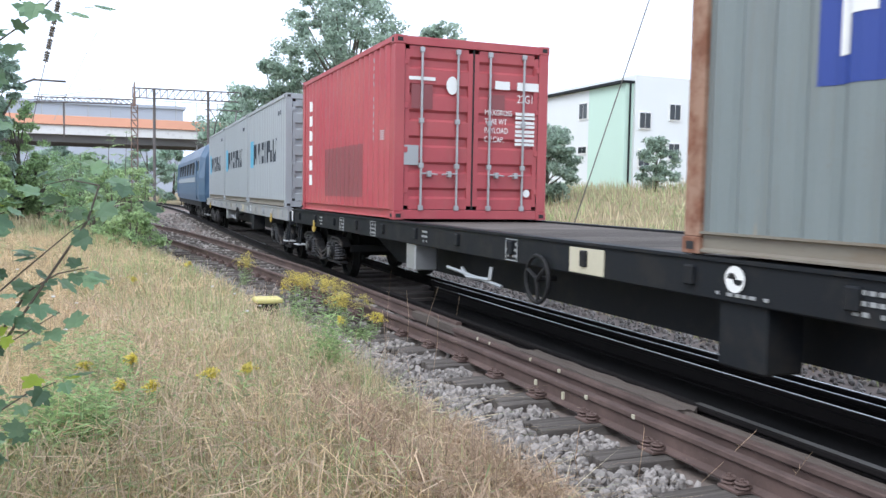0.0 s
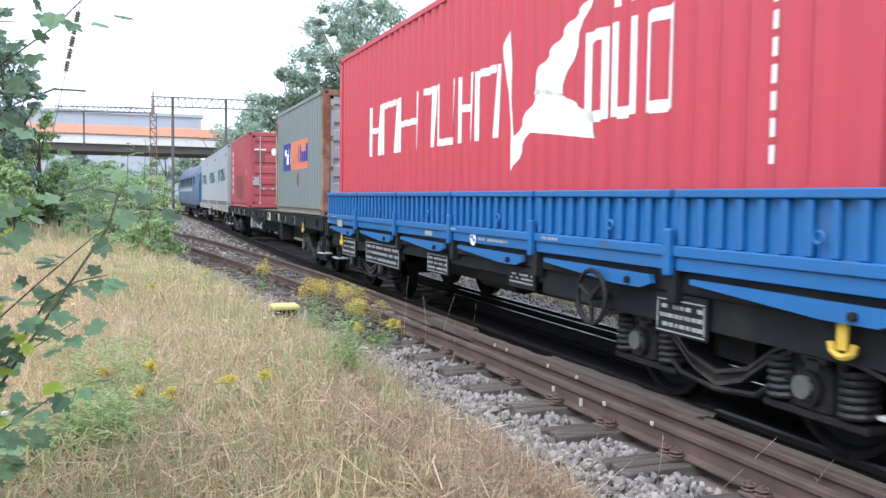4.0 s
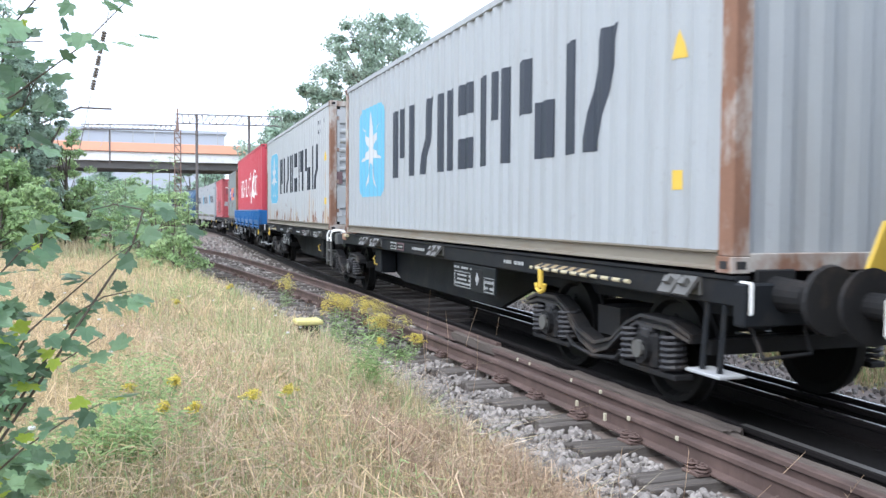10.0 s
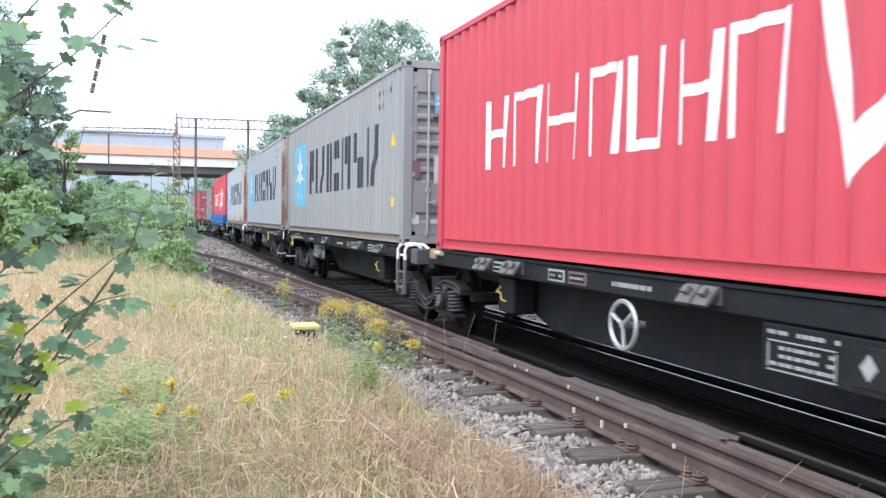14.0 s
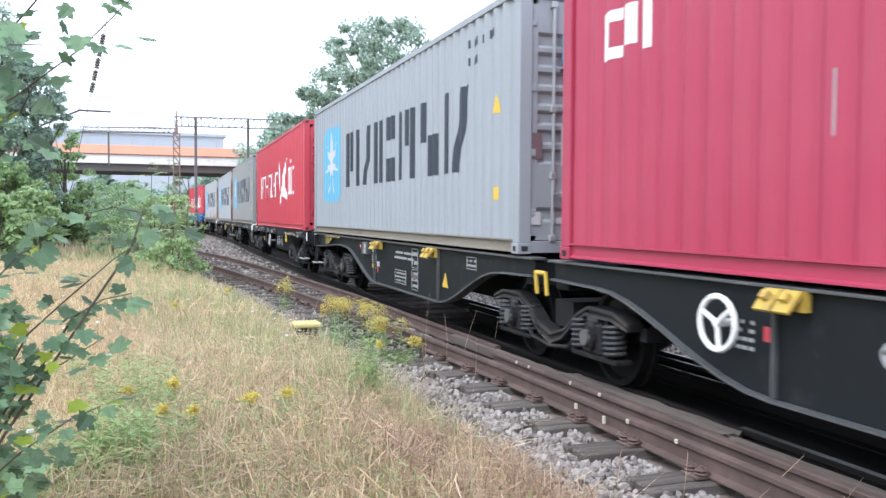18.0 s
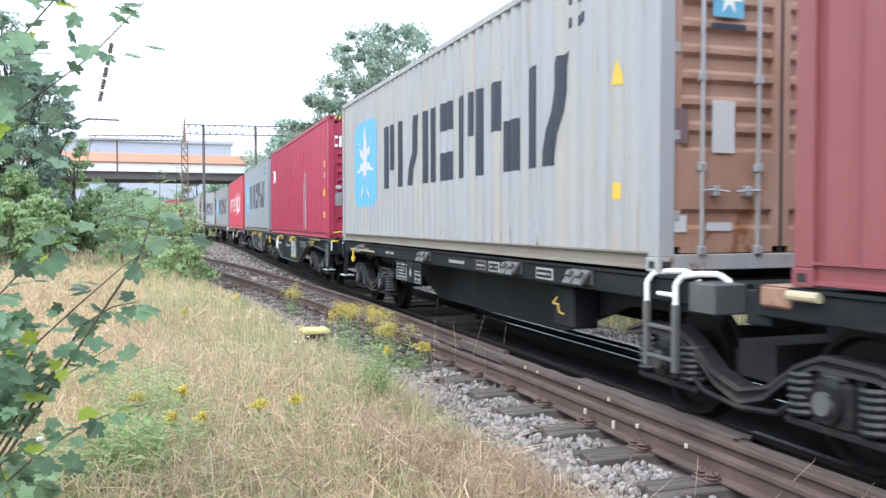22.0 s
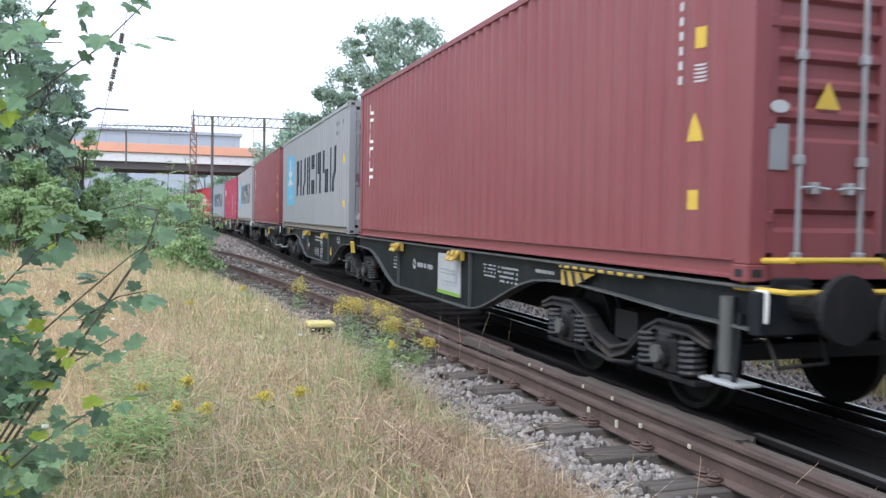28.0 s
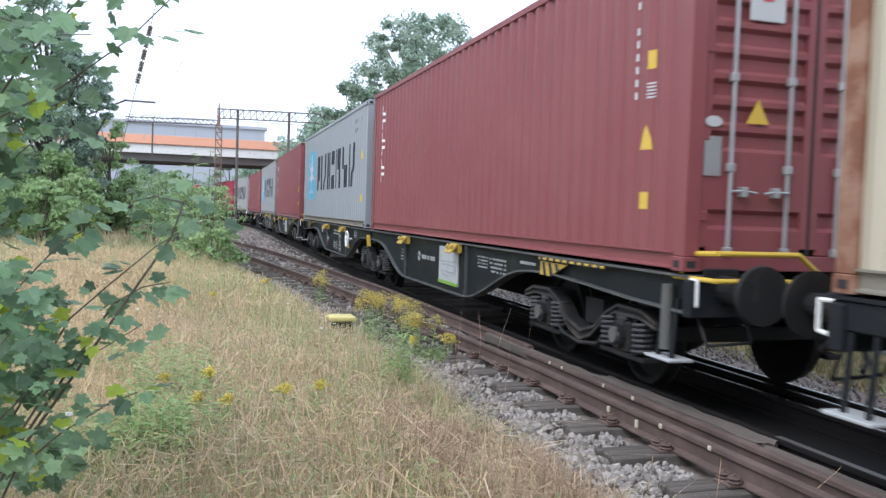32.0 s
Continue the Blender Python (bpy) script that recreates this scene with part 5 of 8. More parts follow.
        part("yellow_knob", rod(bmesh.new(), (x - 0.06, s(5.59), 1.03), (x, s(5.59), 1.03), 0.032, 10), "dullyellow", w, "yellow valve knob")
        mark_grid(w, x, s(5.73), s(5.47), 0.76, 0.865, 2, 4, 25)
        mark_grid(w, x, s(5.73), s(5.56), 0.61, 0.73, 2, 3, 29, frame_=False)
        mark(w, x, s(5.54), s(5.45), 0.63, 0.71, "dullyellow", "label", "small olive yellow label")
        mark(w, x, s(5.90), s(5.82), 0.575, 0.68, "hamred", "lever_plate", "red lever plate")
        mark(w, x - 0.004, s(6.0), s(5.82), 0.68, 0.765, "starwhite", "lever_cap", "pale lever cap")
        mark_grid(w, x, s(10.72), s(10.42), 0.93, 1.05, 2, 3, 26)
    else:
        mark_grid(w, x, s(4.75), s(4.15), 0.80, 1.02, 4, 4, 31, frame_=False)
        mark_grid(w, x, s(5.25), s(4.85), 0.84, 1.02, 4, 4, 32, frame_=False)
        part("sign_board", B(-1.15, -1.13, s(7.1), s(6.1), 0.48, 1.06, 0.004), "signwhite", w, "white sign board with a green stripe and unreadable lines")
        mark(w, -1.152, s(7.1), s(6.1), 0.48, 0.53, mat_green, "green_stripe", "green stripe")
        mark_grid(w, -1.152, s(7.0), s(6.25), 0.76, 0.86, 2, 6, 33, mat_greyprint, frame_=False)
        mark_grid(w, -1.152, s(6.95), s(6.3), 0.60, 0.70, 2, 6, 39, mat_greyprint, frame_=False)
        mark_grid(w, -1.152, s(7.0), s(6.6), 0.97, 1.03, 1, 6, 40, mat_greyprint, frame_=False)
        mark(w, -1.152, s(6.32), s(6.22), 0.66, 0.78, mat_greyprint, "small_print")
        swirl(w, x, s(8.38), 0.82, 0.085, "print")
        mark_grid(w, x, s(8.24), s(7.42), 0.74, 0.90, 1, 6, 34, frame_=False)
        mark(w, x, s(9.42), s(9.36), 0.76, 0.86, "hamred", "lever_plate", "red lever plate")
        mark_grid(w, x, s(9.7), s(9.52), 0.66, 0.90, 4, 2, 35, frame_=False)
        mark_grid(w, x, s(3.7), s(3.2), 0.98, 1.06, 1, 5, 36, frame_=False)
    if wheel_here:
        handwheel(w, -1.26, s(10.05 if leading else 9.75), 0.85, wheel, 0.19)
    yi = s(12.45)
    if leading:
        bogie(w, s(12.72))
        bm = bmesh.new()
        pipe(bm, [(-1.22, yi - 0.25, 0.80), (-1.24, yi - 0.25, 1.02), (-1.24, yi - 0.48, 1.02), (-1.22, yi - 0.48, 0.80)], 0.022, 8)
        part("hand_hoop", bm, "yellow", w, "yellow hand hoop")
    part("inner_beam", B(-1.12, 1.12, min(yi, yi + sg * 0.25), max(yi, yi + sg * 0.25), 0.86, 1.12, 0.012), "wagonblack", w)
    if not leading:
        bm = bmesh.new()
        ye = y_out - 0.1
        pipe(bm, [(-1.1, ye + 0.3, 1.16), (-1.1, ye + 0.25, 1.32), (-1.05, ye - 0.12, 1.34), (-0.3, ye - 0.12, 1.34), (-0.1, ye - 0.1, 1.2)], 0.022, 8)
        pipe(bm, [(-1.16, ye + 0.32, 1.13), (-1.12, ye - 0.2, 1.13), (-0.2, ye - 0.2, 1.13)], 0.02, 8)
        part("yellow_rail", bm, "yellow", w, "yellow tubular shunter rail")
        part("corner_leg", rod(bmesh.new(), (-1.19, ye + 0.36, 0.52), (-1.19, ye + 0.36, 1.06), 0.05, 12), "bracketgrey", w, "grey tubular corner leg")
    ride(w, front, front - L)
    return w


def flat_wagon(front, rear, label, pale=False):
    """Four-axle flat wagon with a steel sill all round."""
    L = front - rear
    h = L / 2
    w = thing("flat_wagon", label, "wagon", "flat wagons")
    m = "wagonblack" if not pale else "greydirty"
    for sx in (-1, 1):
        part("side_sill", B(*sorted((sx * 1.26, sx * 1.16)), -h, h, 0.90, 1.17, 0.012), m, w)
        part("sill_flange", B(*sorted((sx * 1.28, sx * 1.12)), -h, h, 1.165, 1.19), m, w)
        for k in range(14):
            yy = -h + 0.6 + (L - 1.2) * k / 13
            part("stake_pocket", B(*sorted((sx * 1.30, sx * 1.25)), yy - 0.05, yy + 0.05, 0.98, 1.12, 0.01), m, w)
    n = 24
    for k in range(n):
        y0 = -h + L * k / n
        part("deck_plank", B(-1.16, 1.16, y0 + 0.005, y0 + L / n - 0.005, 1.13, 1.165), "sleeper", w)
    bel = [(-h + 3.4, 0.90), (-h + 5.0, 0.46), (h - 5.0, 0.46), (h - 3.4, 0.90), (h - 0.2, 0.92), (h - 0.2, 1.1), (-h + 0.2, 1.1), (-h + 0.2, 0.92)]
    for sx in (-1, 1):
        part("centre_girder", prism(bmesh.new(), bel, "x", *sorted((sx * 0.5, sx * 0.6))), "wagonblack", w)
    bogie(w, h - 1.75)
    bogie(w, -h + 1.75)
    end_gear(w, h, 1)
    end_gear(w, -h, -1)
    part("side_locker", B(-1.22, -0.9, -h + 5.5, -h + 5.95, 0.46, 0.91, 0.015), "wagonblack", w)
    part("side_locker", B(-1.22, -0.9, -h + 11.95, -h + 12.3, 0.55, 0.91, 0.015), "galv", w, "dented pale locker")
    handwheel(w, -1.32, -h + 8.35, 0.80, "bogie", 0.22)
    part("paper_board", B(-1.275, -1.262, -h + 7.3, -h + 7.85, 0.92, 1.14, 0.003), mat_card, w, "faded cream label board")
    swirl(w, -1.264, -h + 5.75, 1.06, 0.09)
    mark_grid(w, -1.263, -h + 5.45, -h + 6.0, 0.93, 0.98, 1, 5, 41, frame_=False)
    for k, (d, sd) in enumerate(((3.3, 42), (4.6, 43), (8.9, 44), (11.4, 45), (13.6, 46), (L - 2.5, 47), (L - 4.0, 48))):
        mark_grid(w, -1.263, -h + d, -h + d + 0.22, 0.94, 1.12, 3, 2, sd, frame_=k % 2 == 0)
    bm = bmesh.new()
    pipe(bm, [(-1.2, -h + 9.6, 0.80), (-1.22, -h + 9.6, 0.66), (-1.22, -h + 10.2, 0.64), (-1.2, -h + 10.4, 0.72)], 0.025, 6)
    pipe(bm, [(-1.22, -h + 9.3, 0.62), (-1.22, -h + 10.8, 0.70)], 0.02, 6)
    part("brake_gear", bm, "galv", w)
    for d in (2.0, L - 2.0):
        anchor(w, -1.30, -h + d, 1.02, "dullyellow")
    ride(w, front, rear)
    return w


def low_side_wagon(front, rear):
    """Blue wagon with ribbed low sides."""
    L = front - rear
    h = L / 2
    w = thing("low_sided_wagon", "bright blue low-sided wagon with ribbed drop sides", "wagon", "flat wagons")
    for sx in (-1, 1):
        part("side_sill", B(*sorted((sx * 1.30, sx * 1.18)), -h, h, 0.93, 1.10, 0.012), "wagonblack", w)
        n = 6
        for k in range(n):
            y0, y1 = -h + L * k / n + 0.03, -h + L * (k + 1) / n - 0.03
            side = part("drop_side", B(*sorted((sx * 1.33, sx * 1.30)), y0, y1, 1.27, 1.66, 0.004), "wagonblue", w)
            part("top_lip", B(*sorted((sx * 1.385, sx * 1.29)), y0, y1, 1.62, 1.68, 0.008), "wagonblue", side)
            part("bottom_lip", B(*sorted((sx * 1.385, sx * 1.29)), y0, y1, 1.20, 1.28, 0.008), "wagonblue", side)
            part("lower_panel", B(*sorted((sx * 1.36, sx * 1.29)), y0, y1, 1.10, 1.20, 0.006), "wagonblue", side)
            for j in range(11):
                yy = y0 + 0.08 + (y1 - y0 - 0.16) * j / 10
                proto(("siderib" + str(sx), "rib"), lambda: B(*sorted((sx * 1.375, sx * 1.33)), -0.03, 0.03, 1.28, 1.62, 0.01), "wagonblue", side, pose(0, yy, 0))
            part("side_post", B(*sorted((sx * 1.335, sx * 1.285)), y0 - 0.062, y0 + 0.002, 1.12, 1.66, 0.006), "wagonblue", w)
            part("latch", B(*sorted((sx * 1.42, sx * 1.36)), y0 - 0.06, y0 + 0.02, 1.06, 1.40, 0.012), "wagonblue", w)
            bm = bmesh.new()
            ym = (y0 + y1) / 2
            prism(bm, [(y1 - 0.2, 1.055), (y0 + 0.22, 1.045), (y0 + 0.2, 0.985), (y0 + 0.35, 0.94), (y0 + 0.75, 0.94), (y1 - 0.2, 1.02)], "x", *sorted((sx * 1.38, sx * 1.34)))
            stake = part("stake", bm, "wagonblue", w, "blue folded stake")
            part("bolt", rod(bmesh.new(), (sx * 1.37, y0 + 0.5, 0.985), (sx * 1.41, y0 + 0.5, 0.985), 0.028, 8), "bogie", stake)
            part("frame_web", B(*sorted((sx * 1.26, sx * 1.23)), y0 - 0.03, y1 + 0.03, 0.70 if k in (0, 1, 4, 5) else 0.80, 0.93), "wagonblack", w)
            part("ring_eye", tube_ring(bmesh.new(), (sx * 1.39, ym - 0.3, 1.40), 0.035, 0.012, "x", 10, 5), "wagonblue", side)
        for k in range(n + 1):
            yy = -h + L * k / n
            part("hinge_post", B(*sorted((sx * 1.37, sx * 1.28)), yy - 0.05, yy + 0.05, 0.86, 1.12, 0.01), "wagonblack", w)
    part("end_wall", B(-1.33, 1.33, h - 0.05, h, 1.12, 1.66, 0.01), "wagonblue", w)
    part("end_wall", B(-1.33, 1.33, -h, -h + 0.05, 1.12, 1.66, 0.01), "wagonblue", w)
    n = 20
    for k in range(n):
        y0 = -h + 0.05 + (L - 0.1) * k / n
        part("deck_plank", B(-1.28, 1.28, y0 + 0.005, y0 + (L - 0.1) / n - 0.005, 1.20, 1.255), "sleeper", w)
    for sx in (-1, 1):
        part("centre_girder", prism(bmesh.new(), [(-h + 3.2, 0.9), (-h + 4.4, 0.52), (h - 4.4, 0.52), (h - 3.2, 0.9), (h - 0.2, 0.92), (h - 0.2, 1.1), (-h + 0.2, 1.1), (-h + 0.2, 0.92)], "x", *sorted((sx * 0.5, sx * 0.6))), "wagonblack", w)
    bogie(w, h - 2.0)
    bogie(w, -h + 2.0)
    end_gear(w, h, 1)
    end_gear(w, -h, -1)
    for k, (d, hw, zl) in enumerate(((1.37, 0.46, 0.56), (3.4, 0.90, 0.55), (5.87, 0.38, 0.64), (8.3, 0.3, 0.70), (10.9, 0.3, 0.62))):
        yy = h - d
        part("data_board", B(-1.30, -1.27, yy - hw, yy + hw, zl, 0.92, 0.006), "wagonblack", w, "black board with white data marks")
        mark_grid(w, -1.303, yy - hw + 0.04, yy + hw - 0.05, zl + 0.04, 0.86, 3, 3, 50 + k, frame_=k != 3)
    mark(w, -1.262, h - 3.0, h - 2.85, 0.84, 0.87, "print", "marking")
    part("warning_board", B(-1.368, -1.36, h - 1.15, h - 0.8, 1.07, 1.24, 0.002), "print", w, "pale board with a yellow triangle")
    part("triangle", prism(bmesh.new(), [(h - 0.95, 1.14), (h - 0.82, 1.14), (h - 0.885, 1.23)], "x", -1.374, -1.366), "dullyellow", w)
    for d in (0.5, 6.4, 8.9):
        mark_grid(w, -1.387, h - d - 0.3, h - d, 1.21, 1.27, 1, 3, 60, frame_=False)
    mark(w, -1.364, h - 5.85, h - 5.6, 1.12, 1.18, "print", "marking")
    swirl(w, -1.364, h - 7.2, 1.15, 0.08)
    mark_grid(w, -1.364, h - 8.1, h - 7.35, 1.12, 1.19, 1, 6, 59, frame_=False)
    handwheel(w, -1.44, h - 9.9, 0.80, "bogie", 0.22)
    for d in (1.0, 12.4):
        anchor(w, -1.33, h - d, 0.95)
    part("brake_cylinder", rod(bmesh.new(), (-0.85, -1.0, 0.72), (-0.85, 0.0, 0.72), 0.18, 14), "bogie", w)
    ride(w, front, rear)
    return w


mat_green = mat("green_paint", (0.20, 0.37, 0.06), rough=0.5, var=0.05, bump=0.0)
mat_greyprint = mat("grey_print", (0.35, 0.36, 0.38), rough=0.6, var=0.05, bump=0.0)
mat_card = mat("faded_card", (0.52, 0.48, 0.36), rough=0.8, var=0.15, scale=12, bump=0.02)

flat_wagon(37.38, 17.93, "pale grey flat wagon with three grey containers", pale=True)
flat_wagon(17.62, -1.78, "black flat wagon with two containers and a bare deck between")
low_side_wagon(-2.26, -15.31)
for k1, k2 in (("rusty", "clean"), ("dusty", "red"), ("stained", "brown")):
    wg = skeletal_half(FRONTS[k1], True)
    if k1 == "dusty":
        part("yellow_bar", prism(bmesh.new(), [(-0.95, 1.02), (-0.72, 1.02), (-0.55, 1.42), (0.1, 1.42), (0.1, 1.56), (-0.70, 1.56)], "y", 6.70, 6.73), "yellow", wg, "yellow angled end bar")
    skeletal_half(FRONTS[k2], False, k2 == "red")
for k, (k1, k2) in enumerate((("cool", "crimson"), ("dull", "brown_b"), ("cool_b", "brown_c"))):
    fishbelly_half(FRONTS[k1], True, wheel_here=(k == 2))
    fishbelly_half(FRONTS[k2], False, wheel_here=(k == 0))
skeletal_half(FRONTS["beige"], True)

# ---- locomotive at the head of the train ----


def locomotive(front, rear):
    L = front - rear
    h = L / 2
    w = thing("locomotive", "blue electric locomotive with pale waist band and folded pantograph", "locomotive")
    mb = mat("locomotive_blue", (0.06, 0.12, 0.20), rough=0.4, var=0.12, bump=0.03)
    mg = mat("locomotive_grey_band", (0.34, 0.38, 0.42), rough=0.45, var=0.1, bump=0.03)
    ml = mat("locomotive_roof", (0.36, 0.34, 0.30), rough=0.7, var=0.2)
    glass = mat("dark_glass", (0.02, 0.025, 0.03), rough=0.08, var=0.1, bump=0)
    sec = [(-1.42, 1.0), (-1.48, 1.3), (-1.48, 2.1), (-1.40, 3.05), (-1.15, 3.55), (-0.6, 3.8), (0.6, 3.8), (1.15, 3.55), (1.40, 3.05), (1.48, 2.1), (1.48, 1.3), (1.42, 1.0)]
    part("body", prism(bmesh.new(), sec, "y", -h + 0.9, h - 0.9), mb, w)
    for sg in (1, -1):
        bm = bmesh.new()
        fr = [bm.verts.new((x, sg * (h - 0.9), z)) for x, z in sec]
        tip = [bm.verts.new((x * 0.86, sg * (h - 0.1 - 0.45 * max(0, (z - 2.0) / 1.8)), 1.0 + (z - 1.0) * 0.96)) for x, z in sec]
        for k in range(len(sec)):
            bm.faces.new((fr[k], fr[(k + 1) % len(sec)], tip[(k + 1) % len(sec)], tip[k]))
        bm.faces.new(tip)
        bmesh.ops.recalc_face_normals(bm, faces=bm.faces)
        part("cab", bm, mb, w)
        for sx in (-1, 1):
            bm = bmesh.new()
            box(bm, *sorted((sx * 0.12, sx * 1.05)), *sorted((sg * (h - 0.42), sg * (h - 0.36))), 2.3, 2.95, 0.03)
            part("windscreen", bm, glass, w, "dark windscreen")
            part("headlight", rod(bmesh.new(), (sx * 0.95, sg * (h - 0.2), 1.55), (sx * 0.95, sg * (h - 0.08), 1.55), 0.13, 12), "white", w)
            part("cab_window", B(*sorted((sx * 1.455, sx * 1.40)), *sorted((sg * (h - 1.2), sg * (h - 1.9))), 2.2, 2.85, 0.02), glass, w, "dark side window")
            part("cab_door", B(*sorted((sx * 1.50, sx * 1.44)), *sorted((sg * (h - 2.1), sg * (h - 2.7))), 1.1, 2.9, 0.02), mb, w)
        end_gear(w, sg * (h - 0.05), sg)
    for sx in (-1, 1):
        part("waist_band", B(*sorted((sx * 1.497, sx * 1.47)), -h + 2.9, h - 2.9, 1.9, 2.12), mg, w, "pale grey waist band")
        for k in range(6):
            yy = -h + 4.4 + (L - 8.8) * k / 5
            part("grille", B(*sorted((sx * 1.475, sx * 1.42)), yy - 0.5, yy + 0.5, 2.25, 2.85, 0.01), "wagongrey", w, "dark ventilation grille")
    part("roof_deck", B(-0.6, 0.6, -h + 2.2, h - 2.2, 3.80, 3.88, 0.02), ml, w)
    part("frame_skirt", B(-1.35, 1.35, -h + 1, h - 1, 0.75, 1.0, 0.02), "wagonblack", w)
    for sg in (1, -1):
        bm = bmesh.new()
        yb = sg * (h - 4.6)
        for sx in (-0.5, 0.5):
            pipe(bm, [(sx, yb, 3.95), (sx * 0.9, yb + sg * 1.2, 4.3 if sg > 0 else 4.9), (sx * 1.3, yb, 4.45 if sg > 0 else 5.5)], 0.03, 6)
        pipe(bm, [(-0.9, yb, 4.45 if sg > 0 else 5.5), (0.9, yb, 4.45 if sg > 0 else 5.5)], 0.03, 6)
        box(bm, -0.6, 0.6, yb - 0.5, yb + 0.5, 3.88, 3.96)
        part("pantograph", bm, "darksteel", w)
    for y in (-h + 3.3, h - 3.3):
        bogie(w, y)
        bogie(w, y * 0.55)
    ride(w, front, rear)


locomotive(57.08, 37.83)

# ---- track ----
RAIL = [(-0.07, 0.0), (0.07, 0.0), (0.07, 0.012), (0.012, 0.03), (0.010, 0.115), (0.036, 0.130), (0.036, 0.160), (0.028, 0.168), (-0.028, 0.168), (-0.036, 0.160), (-0.036, 0.130), (-0.010, 0.115), (-0.012, 0.03), (-0.07, 0.012)]


def sweep_rail(xs, y0, y1, step=1.0, top=0.0):
    """A rail swept along x = xs(y) with its head at height top."""
    bm = bmesh.new()
    n = max(2, int((y1 - y0) / step) + 1)
    prev = None
    for k in range(n):
        y = y0 + (y1 - y0) * k / (n - 1)
        row = [bm.verts.new((xs(y) + a, y, b - 0.168 + top)) for a, b in RAIL]
        if prev:
            for j in range(len(RAIL)):
                bm.faces.new((prev[j], prev[(j + 1) % len(RAIL)], row[(j + 1) % len(RAIL)], row[j]))
        else:
            bm.faces.new(row)
        prev = row
    bm.faces.new(prev[::-1])
    bmesh.ops.recalc_face_normals(bm, faces=bm.faces)
    return bm


def head_strip(xs, y0, y1, w=0.026, top=0.002, step=1.0):
    bm = bmesh.new()
    prev = None
    n = int((y1 - y0) / step) + 1
    for k in range(n):
        y = y0 + (y1 - y0) * k / (n - 1)
        v = (bm.verts.new((xs(y) - w, y, top)), bm.verts.new((xs(y) + w, y, top)))
        if prev:
            bm.faces.new((prev[0], prev[1], v[1], v[0]))
        prev = v
    return bm


track = thing("railway_track", "rusty turnout on timber sleepers in grey ballast", "railway track", kind="structure")


def near_rail(y):
    return LINE_X - 0.7535 + lateral(y)


def far_rail(y):
    return LINE_X + 0.7535 + lateral(y)


def rear_rail(y):
    """Right rail of the diverging track, from the crossing on."""
    u = max(0.0, y - 16.5)
    x = 4.12 - 0.035 * u - 0.0012 * u * u
    return x if y < 32 else min(x, siding_x(y) + 1.507)


def check_rail(y):
    return 3.94 if y > 2 else 3.94 + 0.01 * (2 - y)


def guard_x(y):
    return far_rail(y) - 0.225


def frog_x(y):
    return 5.185 + lateral(y)


# Running rails, darkened in colour for the shade of the wagons above.
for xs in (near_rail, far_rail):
    part("rail", sweep_rail(xs, -60, 160), "shaderail", track, "rusty rail with a worn bright head")
# Nearer than 24 m the bright head is left off, for its dark reflection.
part("rail_head", head_strip(near_rail, 24, 160, w=0.022), "railshine", track, "bright worn rail head")
part("rail_head", head_strip(far_rail, -60, 160, w=0.011), "railshine", track, "bright worn rail head")
part("rail", sweep_rail(siding_x, -60, 90, 0.5), "railrust", track, "dull brown rusty rail")
part("rail", sweep_rail(rear_rail, 9.3, 90, 0.5), "railrust", track, "dull brown rusty rail")
part("rail", sweep_rail(frog_x, -60, 13), "shaderail", track, "rusty rail, near-black for the train's shade")
part("rail_head", head_strip(frog_x, -20, 12, w=0.008), "railshine", track, "bright worn rail head")
part("guard_rail", sweep_rail(check_rail, -20, 9.0, top=-0.01), "railrust", track, "rusty guard rail beside the running rail")
part("guard_rail", sweep_rail(guard_x, -10, 14.0), "shaderail", track, "rusty guard rail beside the running rail")
part("rail_head", head_strip(guard_x, -10, 14, w=0.006), "railshine", track, "bright worn rail head")
part("rail_head", head_strip(near_rail, 2.0, 5.1, w=0.03, top=0.003, step=0.5), "greyrail", track, "dull grey worn rail head")


def baulk(x0, x1, y0, y1, top, seed):
    """A rotten timber laid between the rails: split lengthwise, its ends and edges frayed."""
    rng = random.Random(seed)
    n, across = max(3, int((y1 - y0) / 0.22)), 7
    bm = bmesh.new()
    rows = []
    for i in range(n + 1):
        y = y0 + (y1 - y0) * i / n
        row = []
        for j in range(across + 1):
            f = j / across
            edge = 0.014 * rng.uniform(-1, 1) if j in (0, across) else 0.0
            dip = -0.016 if j in (2, 5) else 0.0
            row.append(bm.verts.new((x0 + (x1 - x0) * f + edge, y + rng.uniform(-0.03, 0.03), top + dip + rng.uniform(-0.007, 0.005))))
        row.insert(0, bm.verts.new((x0 + 0.004, y, top - 0.10)))
        row.append(bm.verts.new((x1 - 0.004, y, top - 0.10)))
        rows.append(row)
    for p, q in zip(rows[:-1], rows[1:]):
        for j in range(across + 2):
            bm.faces.new((p[j], p[j + 1], q[j + 1], q[j]))
    bm.faces.new(rows[0][::-1])
    bm.faces.new(rows[-1])
    bmesh.ops.recalc_face_normals(bm, faces=bm.faces)
    return part("timber_baulk", bm, "timber", track, "rotten grey-brown timber laid between the rails")


baulk(4.005, 4.125, 7.55, 10.6, -0.03, 1)
baulk(4.01, 4.195, 5.02, 7.5, -0.012, 2)
baulk(4.015, 4.12, 2.6, 4.97, -0.03, 3)
baulk(4.01, 4.12, -3.0, 2.55, -0.03, 4)


